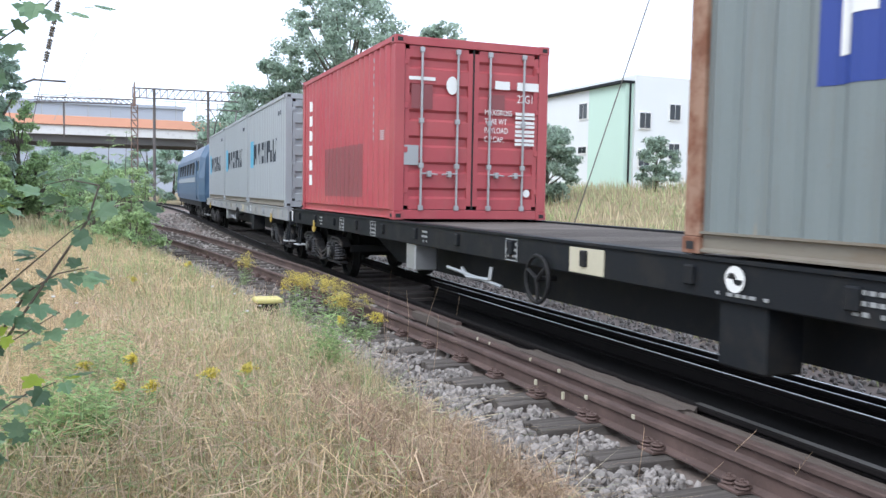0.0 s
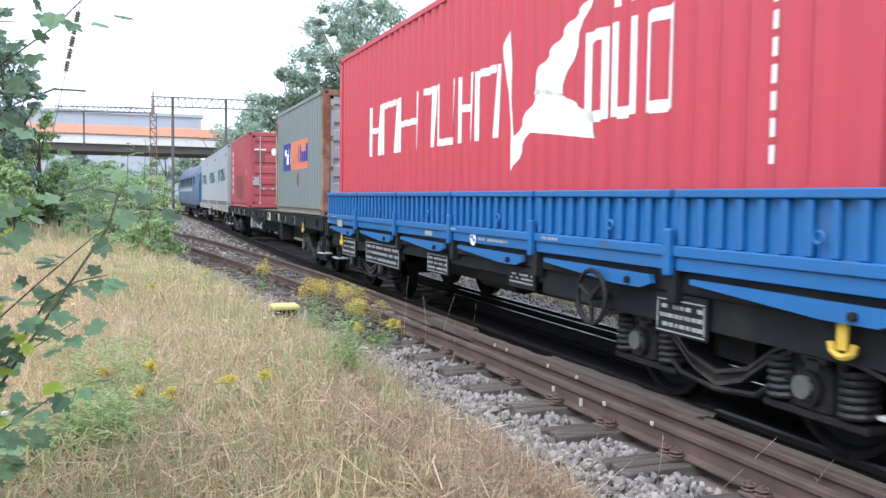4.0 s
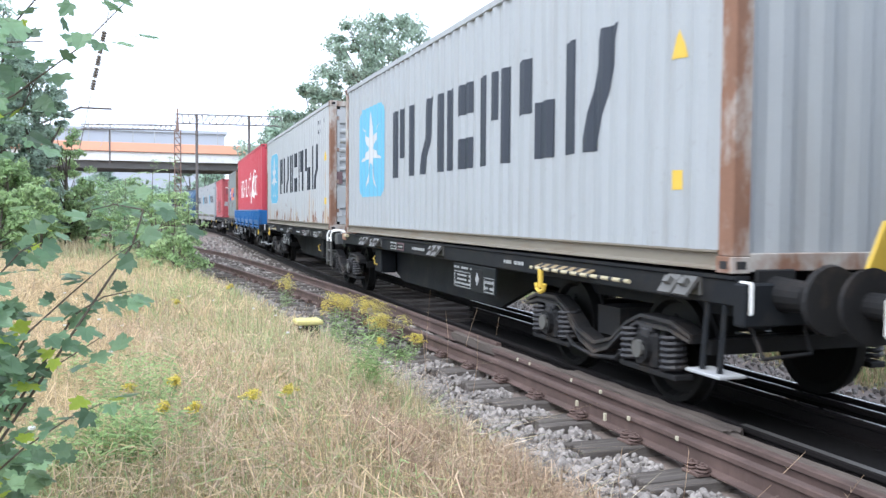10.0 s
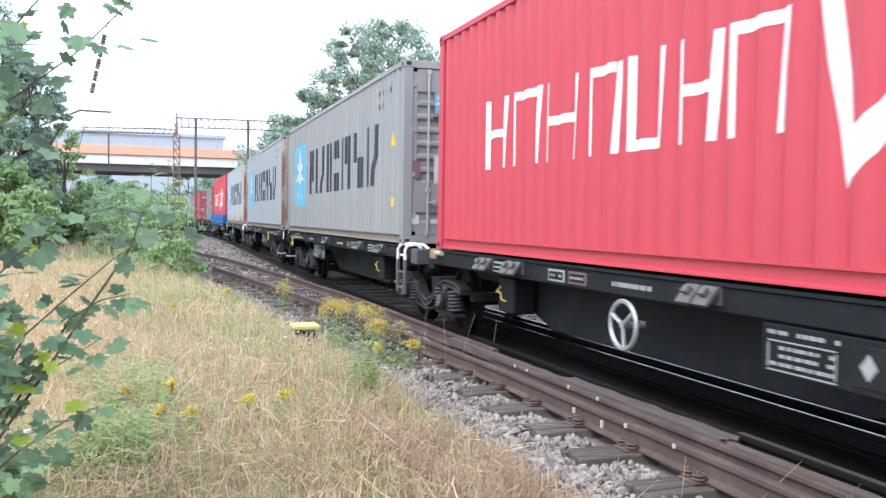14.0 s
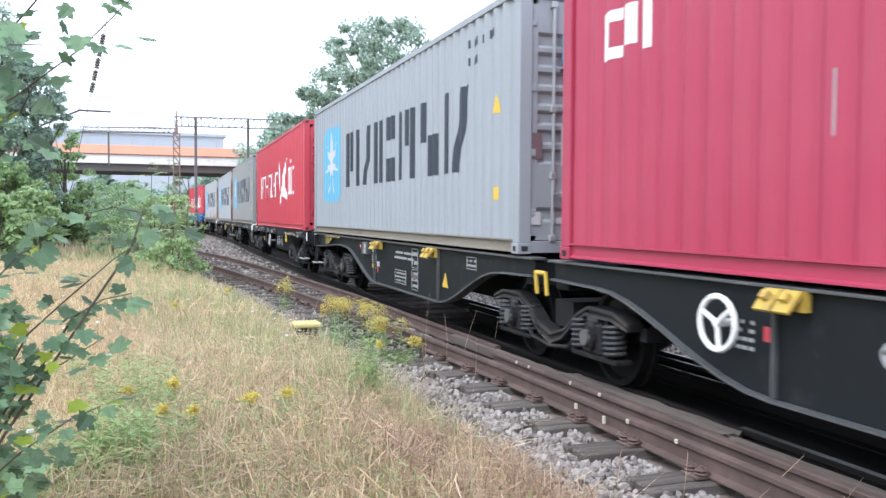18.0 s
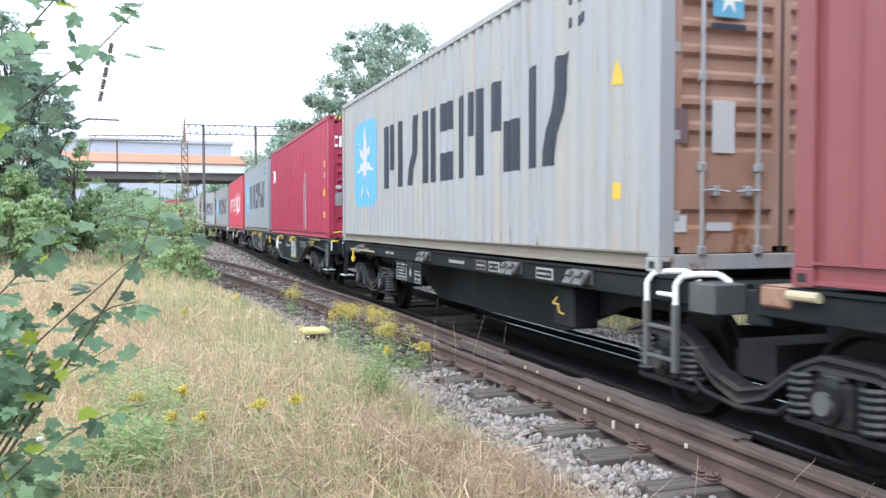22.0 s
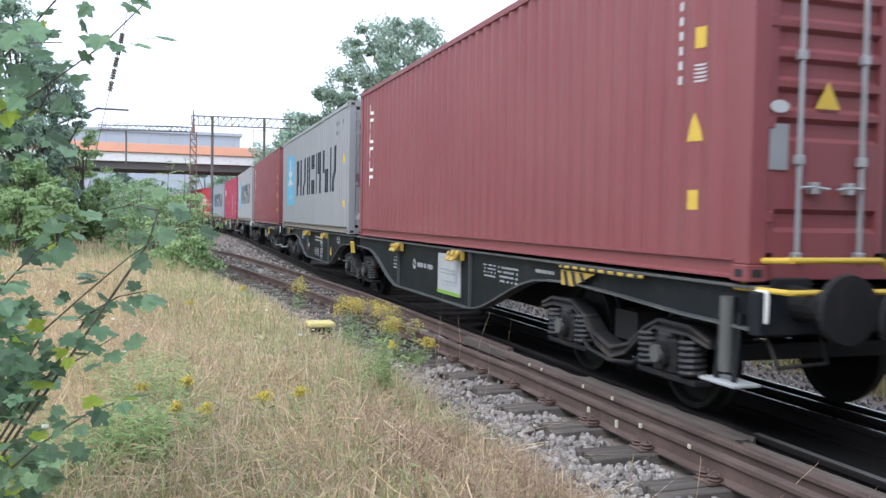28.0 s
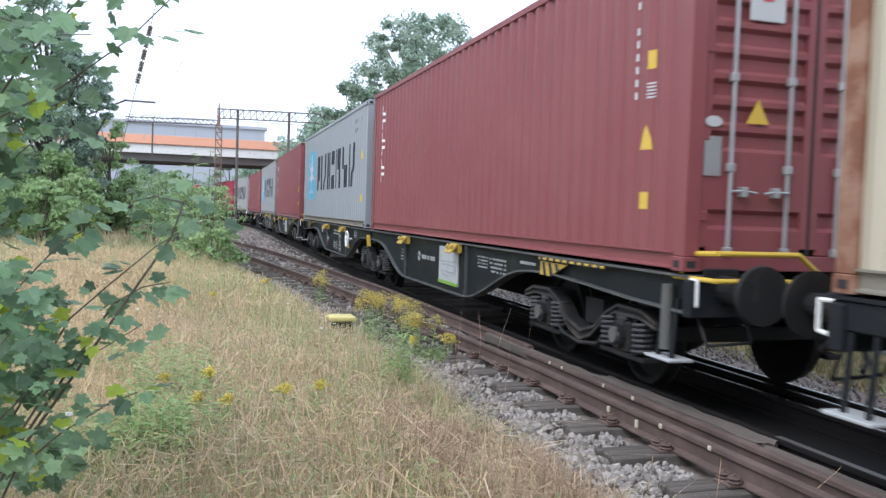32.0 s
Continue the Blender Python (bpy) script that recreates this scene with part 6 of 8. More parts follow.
def sleeper_mesh(w, seed=0):
    """An old timber sleeper, its top split in three by long cracks, its ends cut rough."""
    rng = random.Random(seed)
    bm = bmesh.new()
    cut = [-0.165, -0.07 + rng.uniform(-0.02, 0.02), 0.05 + rng.uniform(-0.02, 0.02), 0.165]
    for a, b in zip(cut[:-1], cut[1:]):
        top, e0, e1 = rng.uniform(-0.012, 0.0), rng.uniform(-0.03, 0.02), rng.uniform(-0.02, 0.02)
        box(bm, -w / 2 + e0, w / 2 + e1, a + 0.006, b - 0.006, -0.16, top, 0.010)
    return bm


sl_first = {}
rnd = random.Random(5)
SLEEPER_Y, SLEEPER_GAP = -5.85, 0.81
n_sl = 0
y = SLEEPER_Y
while y < 62:
    x_left = siding_x(y) - 0.52 + rnd.uniform(-0.05, 0.05)
    x_right = far_rail(y) + 0.55
    n_sl += 1
    if y > 27:
        for cx in (siding_x(y) + 0.75, LINE_X + lateral(y)):
            key = "std" + str(n_sl % 3)
            if key not in sl_first:
                sl_first[key] = part("sleeper", sleeper_mesh(2.5, n_sl), "sleeper", track, m=pose(cx, y, -0.168))
            else:
                share("sleeper", sl_first[key], track, pose(cx, y, -0.168, 0, 0, rnd.uniform(-1, 1)))
    else:
        wd = round((x_right - x_left) * 4) / 4
        key = (wd, n_sl % 2)
        if key not in sl_first:
            sl_first[key] = part("sleeper", sleeper_mesh(wd, n_sl), "sleeper", track, m=pose(x_left + wd / 2, y, -0.168))
        else:
            share("sleeper", sl_first[key], track, pose(x_left + wd / 2, y, -0.168, 0, 0, rnd.uniform(-1.2, 1.2)))
    y += SLEEPER_GAP

# ---- ground ----


def ground_height(x, y):
    """Field beside the line, ballast bed, verge and the bank beyond."""
    bed_l = siding_x(max(y, 0)) - 1.15
    n = 0.05 * noise.noise((x * 0.35, y * 0.35, 0)) + 0.03 * noise.noise((x * 1.3, y * 1.3, 3))
    if x < bed_l:
        d = bed_l - x
        return -0.33 + 0.35 * min(d / 1.3, 1) + n * min(d, 1) + 0.02 * max(0, d - 2)
    far = LINE_X + lateral(max(y, 0)) + 2.3
    if x < far:
        return -0.33
    d = x - far
    if y < 40:
        bank = 2.1 * (1 - math.exp(-(max(0, d - 4) / 10) ** 2))
    else:
        bank = 2.1 * (1 - math.exp(-(max(0, d - 4) / 10) ** 2)) * max(0.3, 1 - (y - 55) / 40 if y > 55 else 1)
    return -0.33 + 0.26 * min(d / 0.8, 1) + bank + n


def grid_sheet(xs, ys, hfun):
    bm = bmesh.new()
    vs = [[bm.verts.new((x, y, hfun(x, y))) for x in xs] for y in ys]
    for j in range(len(ys) - 1):
        for i in range(len(xs) - 1):
            bm.faces.new((vs[j][i], vs[j][i + 1], vs[j + 1][i + 1], vs[j + 1][i]))
    for f in bm.faces:
        f.smooth = True
    return bm


def steps(a, b, n, p=1.0):
    return [a + (b - a) * (k / n) ** p for k in range(n)]


gx = [-2500, -900, -300, -120, -60, -40, -28, -20, -15, -12, -10] + [-8 + 0.25 * k for k in range(72)] + [10 + 1.2 * k for k in range(25)] + [45, 60, 90, 150, 300, 900, 2500]
gy = [-600, -200, -80, -40, -20, -12, -8] + [-6 + 0.3 * k for k in range(110)] + [27 + 1.0 * k for k in range(45)] + [75, 82, 92, 105, 120, 150, 200, 300, 600, 2500]
ground = part("ground", grid_sheet(gx, gy, ground_height), "soil")
tagged(ground, "dry grassy ground beside the railway", "ground", kind="structure")
bed = bmesh.new()
prev = None
yy = -60.0
while yy < 160:
    a, b = siding_x(max(yy, 0)) - 1.05, LINE_X + lateral(max(yy, 0)) + 2.25
    v = [bm_v for bm_v in (bed.verts.new((a - 0.25, yy, -0.30)), bed.verts.new((a + 0.45, yy, -0.262)), bed.verts.new((b - 0.4, yy, -0.225)), bed.verts.new((b, yy, -0.26)))]
    if prev:
        for j in range(3):
            bed.faces.new((prev[j], prev[j + 1], v[j + 1], v[j]))
    prev, yy = v, yy + 1.0
ballast = part("ballast_bed", bed, "ballast")
# Flat sheet over bed and sleepers that paints in the train's shade, besides oil.
dark_sheet = bmesh.new()
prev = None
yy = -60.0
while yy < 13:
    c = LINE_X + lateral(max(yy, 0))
    v = [dark_sheet.verts.new((c - 0.98 + 0.05 * noise.noise((yy * 0.7, 1, 0)), yy, -0.166)), dark_sheet.verts.new((c + 0.86, yy, -0.166))]
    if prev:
        dark_sheet.faces.new((prev[0], prev[1], v[1], v[0]))
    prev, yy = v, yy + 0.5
part("oily_strip", dark_sheet, "oilshadebed", ballast, "near-black sheet over ballast and sleepers, the train's shade painted in with grime")
tagged(ballast, "grey crushed-stone ballast bed under the rails", "ballast", kind="structure")

# ---- bridge over the line ----
bridge = thing("road_bridge", "concrete road bridge with an orange fascia band", "bridge", kind="structure", m=pose(0, 93, 0, 0, 0, 0.5))
part("deck", B(-45, 24, -4.6, 5, 6.5, 7.3, 0.02), "concrete", bridge)
part("edge_beam", B(-45, 24, -4.9, -4.6, 6.42, 7.35, 0.02), "palebeam", bridge, "pale concrete edge beam")
part("fascia", B(-45, 24, -5.0, -4.8, 7.34, 8.2, 0.02), "hazedorange", bridge, "orange parapet band")
part("cornice", B(-45, 24, -5.04, -4.8, 7.28, 7.36, 0.01), "rustpost", bridge, "dark red drip edge")
for gxx in range(6):
    part("girder", B(-45, 24, -4.4 + 1.7 * gxx, -3.8 + 1.7 * gxx, 5.72, 6.5), "girdergrey", bridge, "underside girder with shade in its grey")
for px in (-22, -8, 22):
    part("pier", B(px - 0.6, px + 0.6, -4, 4, -0.5, 5.72, 0.05), "concrete", bridge)

# ---- overhead portal and mast ----


def lattice(bm, a, b, w, h, n, r=0.035):
    """A square lattice boom from a to b."""
    a, b = Vector(a), Vector(b)
    d = (b - a).normalized()
    up = Vector((0, 0, 1)) if abs(d.z) < 0.9 else Vector((0, 1, 0))
    side = d.cross(up).normalized()
    up = side.cross(d).normalized()
    cs = [side * (w / 2 * sx) + up * (h / 2 * sz) for sx in (-1, 1) for sz in (-1, 1)]
    for c in cs:
        rod(bm, a + c, b + c, r, 5)
    for k in range(n):
        p, q = a + (b - a) * k / n, a + (b - a) * (k + 1) / n
        for c0, c1 in ((0, 1), (2, 3), (0, 2), (1, 3)):
            rod(bm, p + cs[c0], q + cs[c1], r * 0.6, 4)
            rod(bm, p + cs[c1], p + cs[c0], r * 0.6, 4)
    return bm


def place(az, el, dist):
    """A point seen from the camera's stand at this bearing, elevation and ground distance."""
    a, e = radians(az), radians(el)
    return Vector((dist * math.sin(a), dist * math.cos(a), 1.56 + dist * math.tan(e)))


PD = 72.0
portal = thing("overhead_portal", "dark steel lattice portal over the tracks", "railway gantry", kind="structure")
p1, p2 = place(3.9, 5.9, PD), place(7.2, 5.95, PD)
top = lambda az: place(az, 5.92, PD)
part("beam", lattice(bmesh.new(), top(2.6), top(11.8), 0.5, 0.75, 22, 0.028), "darksteel", portal, "lattice cross beam")
for p in (p1, p2, place(11.6, 5.9, PD)):
    part("leg", rod(bmesh.new(), (p.x, p.y, -0.2), (p.x, p.y, p.z + 0.4), 0.11, 8), "darksteel", portal, "slim steel leg")
mast = thing("overhead_mast", "tall rusty lattice mast for overhead wires", "railway mast", kind="structure")
pm = place(2.72, 6.6, 64)
part("shaft", lattice(bmesh.new(), (pm.x, pm.y, -0.2), (pm.x, pm.y, pm.z - 1.6), 0.42, 0.42, 14, 0.032), "mastrust", mast)
part("tip", rod(bmesh.new(), (pm.x, pm.y, pm.z - 1.7), (pm.x, pm.y, pm.z), 0.12, 6, 0.04), "mastrust", mast)
boom = thing("overhead_boom", "long low lattice boom reaching over the sidings", "railway gantry", kind="structure")
b1, b2 = place(2.6, 5.33, 66), place(-3.0, 5.2, 66)
part("beam", lattice(bmesh.new(), b1, b2, 0.3, 0.34, 18, 0.028), "darksteel", boom)
part("hanger", rod(bmesh.new(), place(-1.35, 5.1, 66), place(-1.35, 3.0, 66), 0.06, 6), "darksteel", boom)

# ---- buildings behind ----
shed = thing("grey_warehouse", "pale blue-grey metal-clad warehouse behind the bridge", "building", kind="structure")
m_shed = mat("blue_grey_cladding", (0.42, 0.455, 0.525), rough=0.6, var=0.08, scale=0.2, stretch=(1, 1, 0.1))
sa, sb = place(-8, 5.0, 190), place(5.65, 5.0, 190)
part("wall", B(sa.x, sb.x, 189, 215, 0, sb.z), m_shed, shed)
part("roof", B(sa.x - 0.5, sb.x + 0.5, 188.6, 215.5, sb.z, sb.z + 0.6), m_shed, shed)
for k in range(34):
    part("fence_post", rod(bmesh.new(), (-44 + 2 * k, -4.9, 8.2), (-44 + 2 * k, -4.9, 10.05), 0.04, 4), "galv", bridge)
part("fence_rail", rod(bmesh.new(), (-45, -4.9, 10.05), (24, -4.9, 10.05), 0.03, 4), "galv", bridge)

house = thing("block_of_flats", "two-storey white and pale green rendered building", "building", kind="structure")
m_white = mat("white_render", (0.74, 0.76, 0.76), rough=0.9, var=0.05, scale=0.6, bump=0.05)
m_mint = mat("mint_render", (0.55, 0.72, 0.62), rough=0.9, var=0.05, scale=0.6, bump=0.05)
m_pane = mat("window_pane", (0.03, 0.035, 0.04), rough=0.06, var=0.1, bump=0)
part("wall", B(30.5, 48, 43.2, 55, 1.0, 8.85), m_white, house, "white rendered wall")
part("wall", B(29.9, 30.5, 43.4, 47.4, 1.0, 8.35), m_mint, house, "pale green rendered wall")
part("wall", B(29.9, 30.5, 47.4, 54, 1.0, 8.35), m_white, house, "white rendered wall")
part("eaves", B(29.6, 30.6, 43.3, 54.2, 8.35, 8.5), "wagongrey", house, "dark eaves strip")
part("downpipe", rod(bmesh.new(), (30.2, 43.3, 1.2), (30.2, 43.3, 8.35), 0.06, 8), "wagongrey", house, "dark downpipe")
for yy, zz, hh in ((48.0, 6.45, 1.15), (48.0, 4.2, 0.6)):
    wdw = part("window_frame", B(29.84, 29.94, yy - 0.55, yy + 0.55, zz, zz + hh, 0.01), "white", house, "white window frame")
    part("pane", B(29.82, 29.86, yy - 0.45, yy - 0.03, zz + 0.1, zz + hh - 0.1), m_pane, wdw)
    part("pane", B(29.82, 29.86, yy + 0.03, yy + 0.45, zz + 0.1, zz + hh - 0.1), m_pane, wdw)
for xx, zz in ((31.2, 5.6), (31.2, 3.3), (33.4, 6.2), (33.4, 3.8), (36.0, 6.2), (36.0, 3.8)):
    wdw = part("window_frame", B(xx - 0.45, xx + 0.45, 43.12, 43.22, zz, zz + 1.1, 0.01), "white", house, "white window frame")
    part("pane", B(xx - 0.37, xx - 0.03, 43.09, 43.13, zz + 0.1, zz + 1.0), m_pane, wdw)
    part("pane", B(xx + 0.03, xx + 0.37, 43.09, 43.13, zz + 0.1, zz + 1.0), m_pane, wdw)

stay = thing("stay_cable", "thin slanting steel stay cable", "cable", kind="structure")
part("cable", rod(bmesh.new(), place(31.0, -3.5, 20), place(37.2, 16.5, 20), 0.015, 6), "darksteel", stay)

# overhead wires with strings of insulators
wire = thing("overhead_wire", "sagging overhead wire with a string of brown insulators", "overhead wire", kind="structure")
wa, wb = place(-3.3, 2.8, 42), place(-0.6, 15.5, 42)
part("cable", rod(bmesh.new(), wa, wb, 0.018, 6), "darksteel", wire)
for k in range(5):
    c0 = wa + (wb - wa) * (0.36 + 0.058 * k)
    dv = (wb - wa).normalized()
    bm = bmesh.new()
    for j in range(4):
        rod(bm, c0 + dv * (0.12 * j), c0 + dv * (0.12 * j + 0.09), 0.13, 8, 0.08)
    part("insulator", bm, "bark", wire, "brown stacked insulator")
part("cross_arm", rod(bmesh.new(), place(-3.1, 6.35, 42), place(-1.2, 6.35, 42), 0.05, 6), "darksteel", wire)
part("tie_bar", rod(bmesh.new(), place(-2.9, 6.4, 42), place(-5.2, 5.3, 42), 0.05, 6), "darksteel", wire)
wire2 = thing("overhead_wire", "thin overhead wire", "overhead wire", kind="structure")
part("cable", rod(bmesh.new(), place(-1.9, 4.0, 70), place(0.6, 9.5, 70), 0.02, 5), "galv", wire2)
part("cable", rod(bmesh.new(), place(2.7, 6.4, 64), place(-4.0, 5.0, 66), 0.02, 5), "galv", wire2)

# ---- vegetation ----


def raw(name, verts, faces, material, parent=None, label="", smooth=False):
    me = bpy.data.meshes.new(name)
    me.from_pydata([tuple(v) for v in verts], [], faces)
    if smooth:
        me.shade_smooth()
    me.materials.append(M[material] if isinstance(material, str) else material)
    ob = new(name, me)
    ob.parent = parent
    if label:
        ob["label"] = label
    return ob


def leafy(name, col, col2, trans=0.35, rough=0.55):
    m = mat(name, col, rough=rough, var=0.25, scale=5, bump=0.1, fine=30, rand=0.45, spec=0.35, col2=col2, lo=0.45, hi=0.7, patch=1.5)
    nt = m.node_tree
    bsdf = nt.nodes["Principled BSDF"]
    tr = nt.nodes.new("ShaderNodeBsdfTranslucent")
    mx = nt.nodes.new("ShaderNodeMixShader")
    mx.inputs[0].default_value = trans
    nt.links.new(bsdf.inputs["Base Color"].links[0].from_socket, tr.inputs[0])
    nt.links.new(bsdf.outputs[0], mx.inputs[1])
    nt.links.new(tr.outputs[0], mx.inputs[2])
    nt.links.new(mx.outputs[0], nt.nodes["Material Output"].inputs[0])
    return m


M["leaf"] = leafy("maple_leaf", (0.185, 0.30, 0.175), (0.26, 0.38, 0.20), 0.45, 0.36)
# Darker twin of the leaf green, with shade put into its colour.
M["leafdeep"] = leafy("shaded_maple_leaf", (0.15, 0.26, 0.155), (0.21, 0.32, 0.17), 0.45, 0.4)
M["leafpale"] = leafy("yellowing_leaf", (0.36, 0.46, 0.07), (0.27, 0.40, 0.07), 0.6)
# Tree greens carry haze in their colour: paler and greyer than foliage is.
M["hazedleaf"] = leafy("hazed_foliage", (0.36, 0.45, 0.37), (0.43, 0.52, 0.42), 0.66)
M["hazeddarkleaf"] = leafy("hazed_dark_foliage", (0.38, 0.49, 0.40), (0.46, 0.56, 0.45), 0.66)
M["bushleaf"] = leafy("bush_foliage", (0.27, 0.40, 0.22), (0.37, 0.49, 0.26), 0.55)
M["weedleaf"] = leafy("weed_foliage", (0.34, 0.47, 0.24), (0.43, 0.53, 0.27), 0.55)
M["straw"] = leafy("dry_grass", (0.64, 0.505, 0.315), (0.52, 0.42, 0.25), 0.4, 0.8)
M["strawpink"] = leafy("dry_seed_grass", (0.60, 0.45, 0.33), (0.68, 0.55, 0.40), 0.4, 0.8)
M["strawpale"] = leafy("pale_straw", (0.72, 0.63, 0.44), (0.60, 0.50, 0.34), 0.3, 0.8)
M["deadbrown"] = leafy("dead_brown_stalks", (0.40, 0.285, 0.20), (0.48, 0.36, 0.25), 0.35, 0.85)
M["freshweed"] = leafy("fresh_weed_foliage", (0.36, 0.49, 0.23), (0.44, 0.55, 0.29), 0.55)
M["strawfar"] = leafy("distant_dry_grass", (0.51, 0.42, 0.28), (0.42, 0.41, 0.24), 0.4, 0.8)
M["greengrass"] = leafy("green_grass", (0.34, 0.44, 0.20), (0.44, 0.50, 0.26), 0.45, 0.7)
M["goldenrod"] = leafy("goldenrod_flower", (0.62, 0.51, 0.13), (0.50, 0.46, 0.15), 0.3, 0.8)
M["yellowflower"] = leafy("yellow_flower", (0.70, 0.59, 0.13), (0.58, 0.50, 0.13), 0.3, 0.8)


def blades(name, rng, places, hmin, hmax, width, lean_, material, label, bend=0.5):
    """Grass blades standing at places (n x 3): one joined object."""
    n = len(places)
    h = rng.uniform(hmin, hmax, n)
    h *= np.array([1 + 0.5 * noise.noise((q[0] * 1.9, q[1] * 1.9, 9)) + 0.3 * noise.noise((q[0] * 5, q[1] * 5, 4)) for q in places])
    a = np.array([5.0 * noise.noise((p[0] * 2.1, p[1] * 2.1, 5)) + 2.0 for p in places]) + rng.normal(0, 1.5, n)
    ln = np.abs(rng.normal(0, lean_, n)) * h
    face = a + rng.uniform(-0.8, 0.8, n)
    wd = width * rng.uniform(0.6, 1.5, n)
    sx, sy = np.cos(face + np.pi / 2) * wd / 2, np.sin(face + np.pi / 2) * wd / 2
    dx, dy = np.cos(a) * ln, np.sin(a) * ln
    V = np.empty((n, 5, 3))
    x, y, z = places.T
    V[:, 0] = np.stack([x - sx, y - sy, z - 0.02], 1)
    V[:, 1] = np.stack([x + sx, y + sy, z - 0.02], 1)
    low = np.clip(ln / h / 2.2, 0, 1)
    zm, zt = h * 0.6 * (1 - 0.55 * low), h * (1 - bend * low * 0.85)
    V[:, 2] = np.stack([x - sx * 0.8 + dx * 0.5, y - sy * 0.8 + dy * 0.5, z + zm], 1)
    V[:, 3] = np.stack([x + sx * 0.8 + dx * 0.5, y + sy * 0.8 + dy * 0.5, z + zm], 1)
    V[:, 4] = np.stack([x + dx, y + dy, z + zt], 1)
    idx = np.arange(n) * 5
    F = [(i, i + 1, i + 3, i + 2) for i in idx] + [(i + 2, i + 3, i + 4) for i in idx]
    ob = raw(name, V.reshape(-1, 3).tolist(), F, material)
    return tagged(ob, label, "grass", kind="stuff")


def strands(name, rng, places, low, high, length, width, material, label):
    """Loose straws lying criss-cross in the sward: bent ribbons at any tilt, one joined object."""
    n = len(places)
    a = rng.uniform(0, 2 * np.pi, n)
    tilt = rng.normal(0.25, 0.45, n)
    ln = length * rng.uniform(0.5, 1.4, n)
    d = np.stack([np.cos(a) * np.cos(tilt), np.sin(a) * np.cos(tilt), np.sin(tilt)], 1)
    side = np.stack([-np.sin(a), np.cos(a), rng.uniform(-0.6, 0.6, n)], 1)
    up = np.cross(d, side)
    side = side * (width * rng.uniform(0.6, 1.4, n) / 2)[:, None]
    c = places.copy()
    c[:, 2] += rng.uniform(low, high, n)
    sag = up * (ln * rng.uniform(-0.22, 0.22, n))[:, None]
    V = np.empty((n, 6, 3))
    for k, (f, g) in enumerate(((-0.5, 0.0), (0.0, 1.0), (0.5, 0.0))):
        p = c + d * (ln * f)[:, None] + sag * g
        V[:, 2 * k], V[:, 2 * k + 1] = p - side, p + side
    V[:, :, 2] = np.maximum(V[:, :, 2], places[:, 2][:, None] - 0.01)
    idx = np.arange(n) * 6
    F = [(i, i + 1, i + 3, i + 2) for i in idx] + [(i + 2, i + 3, i + 5, i + 4) for i in idx]
    return tagged(raw(name, V.reshape(-1, 3).tolist(), F, material), label, "grass", kind="stuff")


def scatter(rng, n, x0, x1, y0, y1, keep=None):
    """Places on the field, thinned by keep(x, y)."""
    out = []
    xs, ys = rng.uniform(x0, x1, n), rng.uniform(y0, y1, n)
    for x, y in zip(xs, ys):
        if x < siding_x(max(y, 0)) - 1.30 + 0.25 * noise.noise((x * 2, y * 2, 7)) or x > LINE_X + lateral(max(y, 0)) + 2.4:
            if keep is None or keep(x, y):
                out.append((x, y, ground_height(x, y)))
    return np.array(out)


grs = np.random.default_rng(11)


def clumpy(f, t):
    return lambda x, y: noise.noise((x * f, y * f, 20)) > t


blades("dry_grass", grs, scatter(grs, 22000, -7, 3.1, -8, 3.2), 0.14, 0.42, 0.009, 0.9, "straw", "matted dry straw-coloured grass beside the track")
blades("dry_grass", grs, scatter(grs, 60000, -4.5, 3.1, 3.2, 10.5), 0.08, 0.34, 0.0048, 1.9, "straw", "matted dry straw-coloured grass beside the track", bend=0.9)
blades("dry_grass", grs, scatter(grs, 46000, -4.5, 3.1, 3.2, 11.0, clumpy(0.8, -0.15)), 0.10, 0.40, 0.0042, 1.7, "strawpink", "reddish dry seed grass beside the track", bend=0.9)
blades("dry_grass", grs, scatter(grs, 40000, -8, 2.9, 10.5, 24), 0.12, 0.42, 0.0075, 1.6, "straw", "dry straw-coloured grass beside the track", bend=0.8)
blades("dry_grass", grs, scatter(grs, 30000, -8, 2.9, 10.5, 24, clumpy(0.5, -0.1)), 0.16, 0.46, 0.0070, 1.3, "strawpink", "reddish dry grass beside the track", bend=0.8)
blades("dry_grass", grs, scatter(grs, 30000, -16, 2.8, 24, 60), 0.25, 0.6, 0.03, 0.7, "strawfar", "dry reddish grass further along the line")
blades("green_grass", grs, scatter(grs, 34000, -4.5, 3.0, 3.4, 12, clumpy(0.55, -0.05)), 0.10, 0.36, 0.0052, 1.4, "greengrass", "green grass tufts among the dry grass")
blades("green_grass", grs, scatter(grs, 6000, 1.0, 2.9, 5.5, 16, clumpy(0.9, -0.25)), 0.14, 0.5, 0.0055, 0.7, "greengrass", "taller green grass along the ballast edge")
blades("green_grass", grs, scatter(grs, 26000, -7, 2.7, 12, 28, clumpy(0.3, -0.12)), 0.2, 0.5, 0.010, 0.9, "greengrass", "green grass tufts among the dry grass")
blades("green_grass", grs, scatter(grs, 9000, -14, 2.5, 26, 60, clumpy(0.2, -0.1)), 0.25, 0.6, 0.03, 0.6, "greengrass", "green patches in the field further along")
blades("straw_litter", grs, scatter(grs, 15000, -4.5, 3.0, 3.4, 12), 0.12, 0.32, 0.0042, 2.6, "strawpale", "long pale straws lying over the grass", bend=0.6)
blades("seed_heads", grs, scatter(grs, 6200, -4.5, 2.9, 4, 16, clumpy(0.5, -0.05)), 0.34, 0.66, 0.0036, 0.7, "strawpink", "thin reddish seed stalks above the grass")
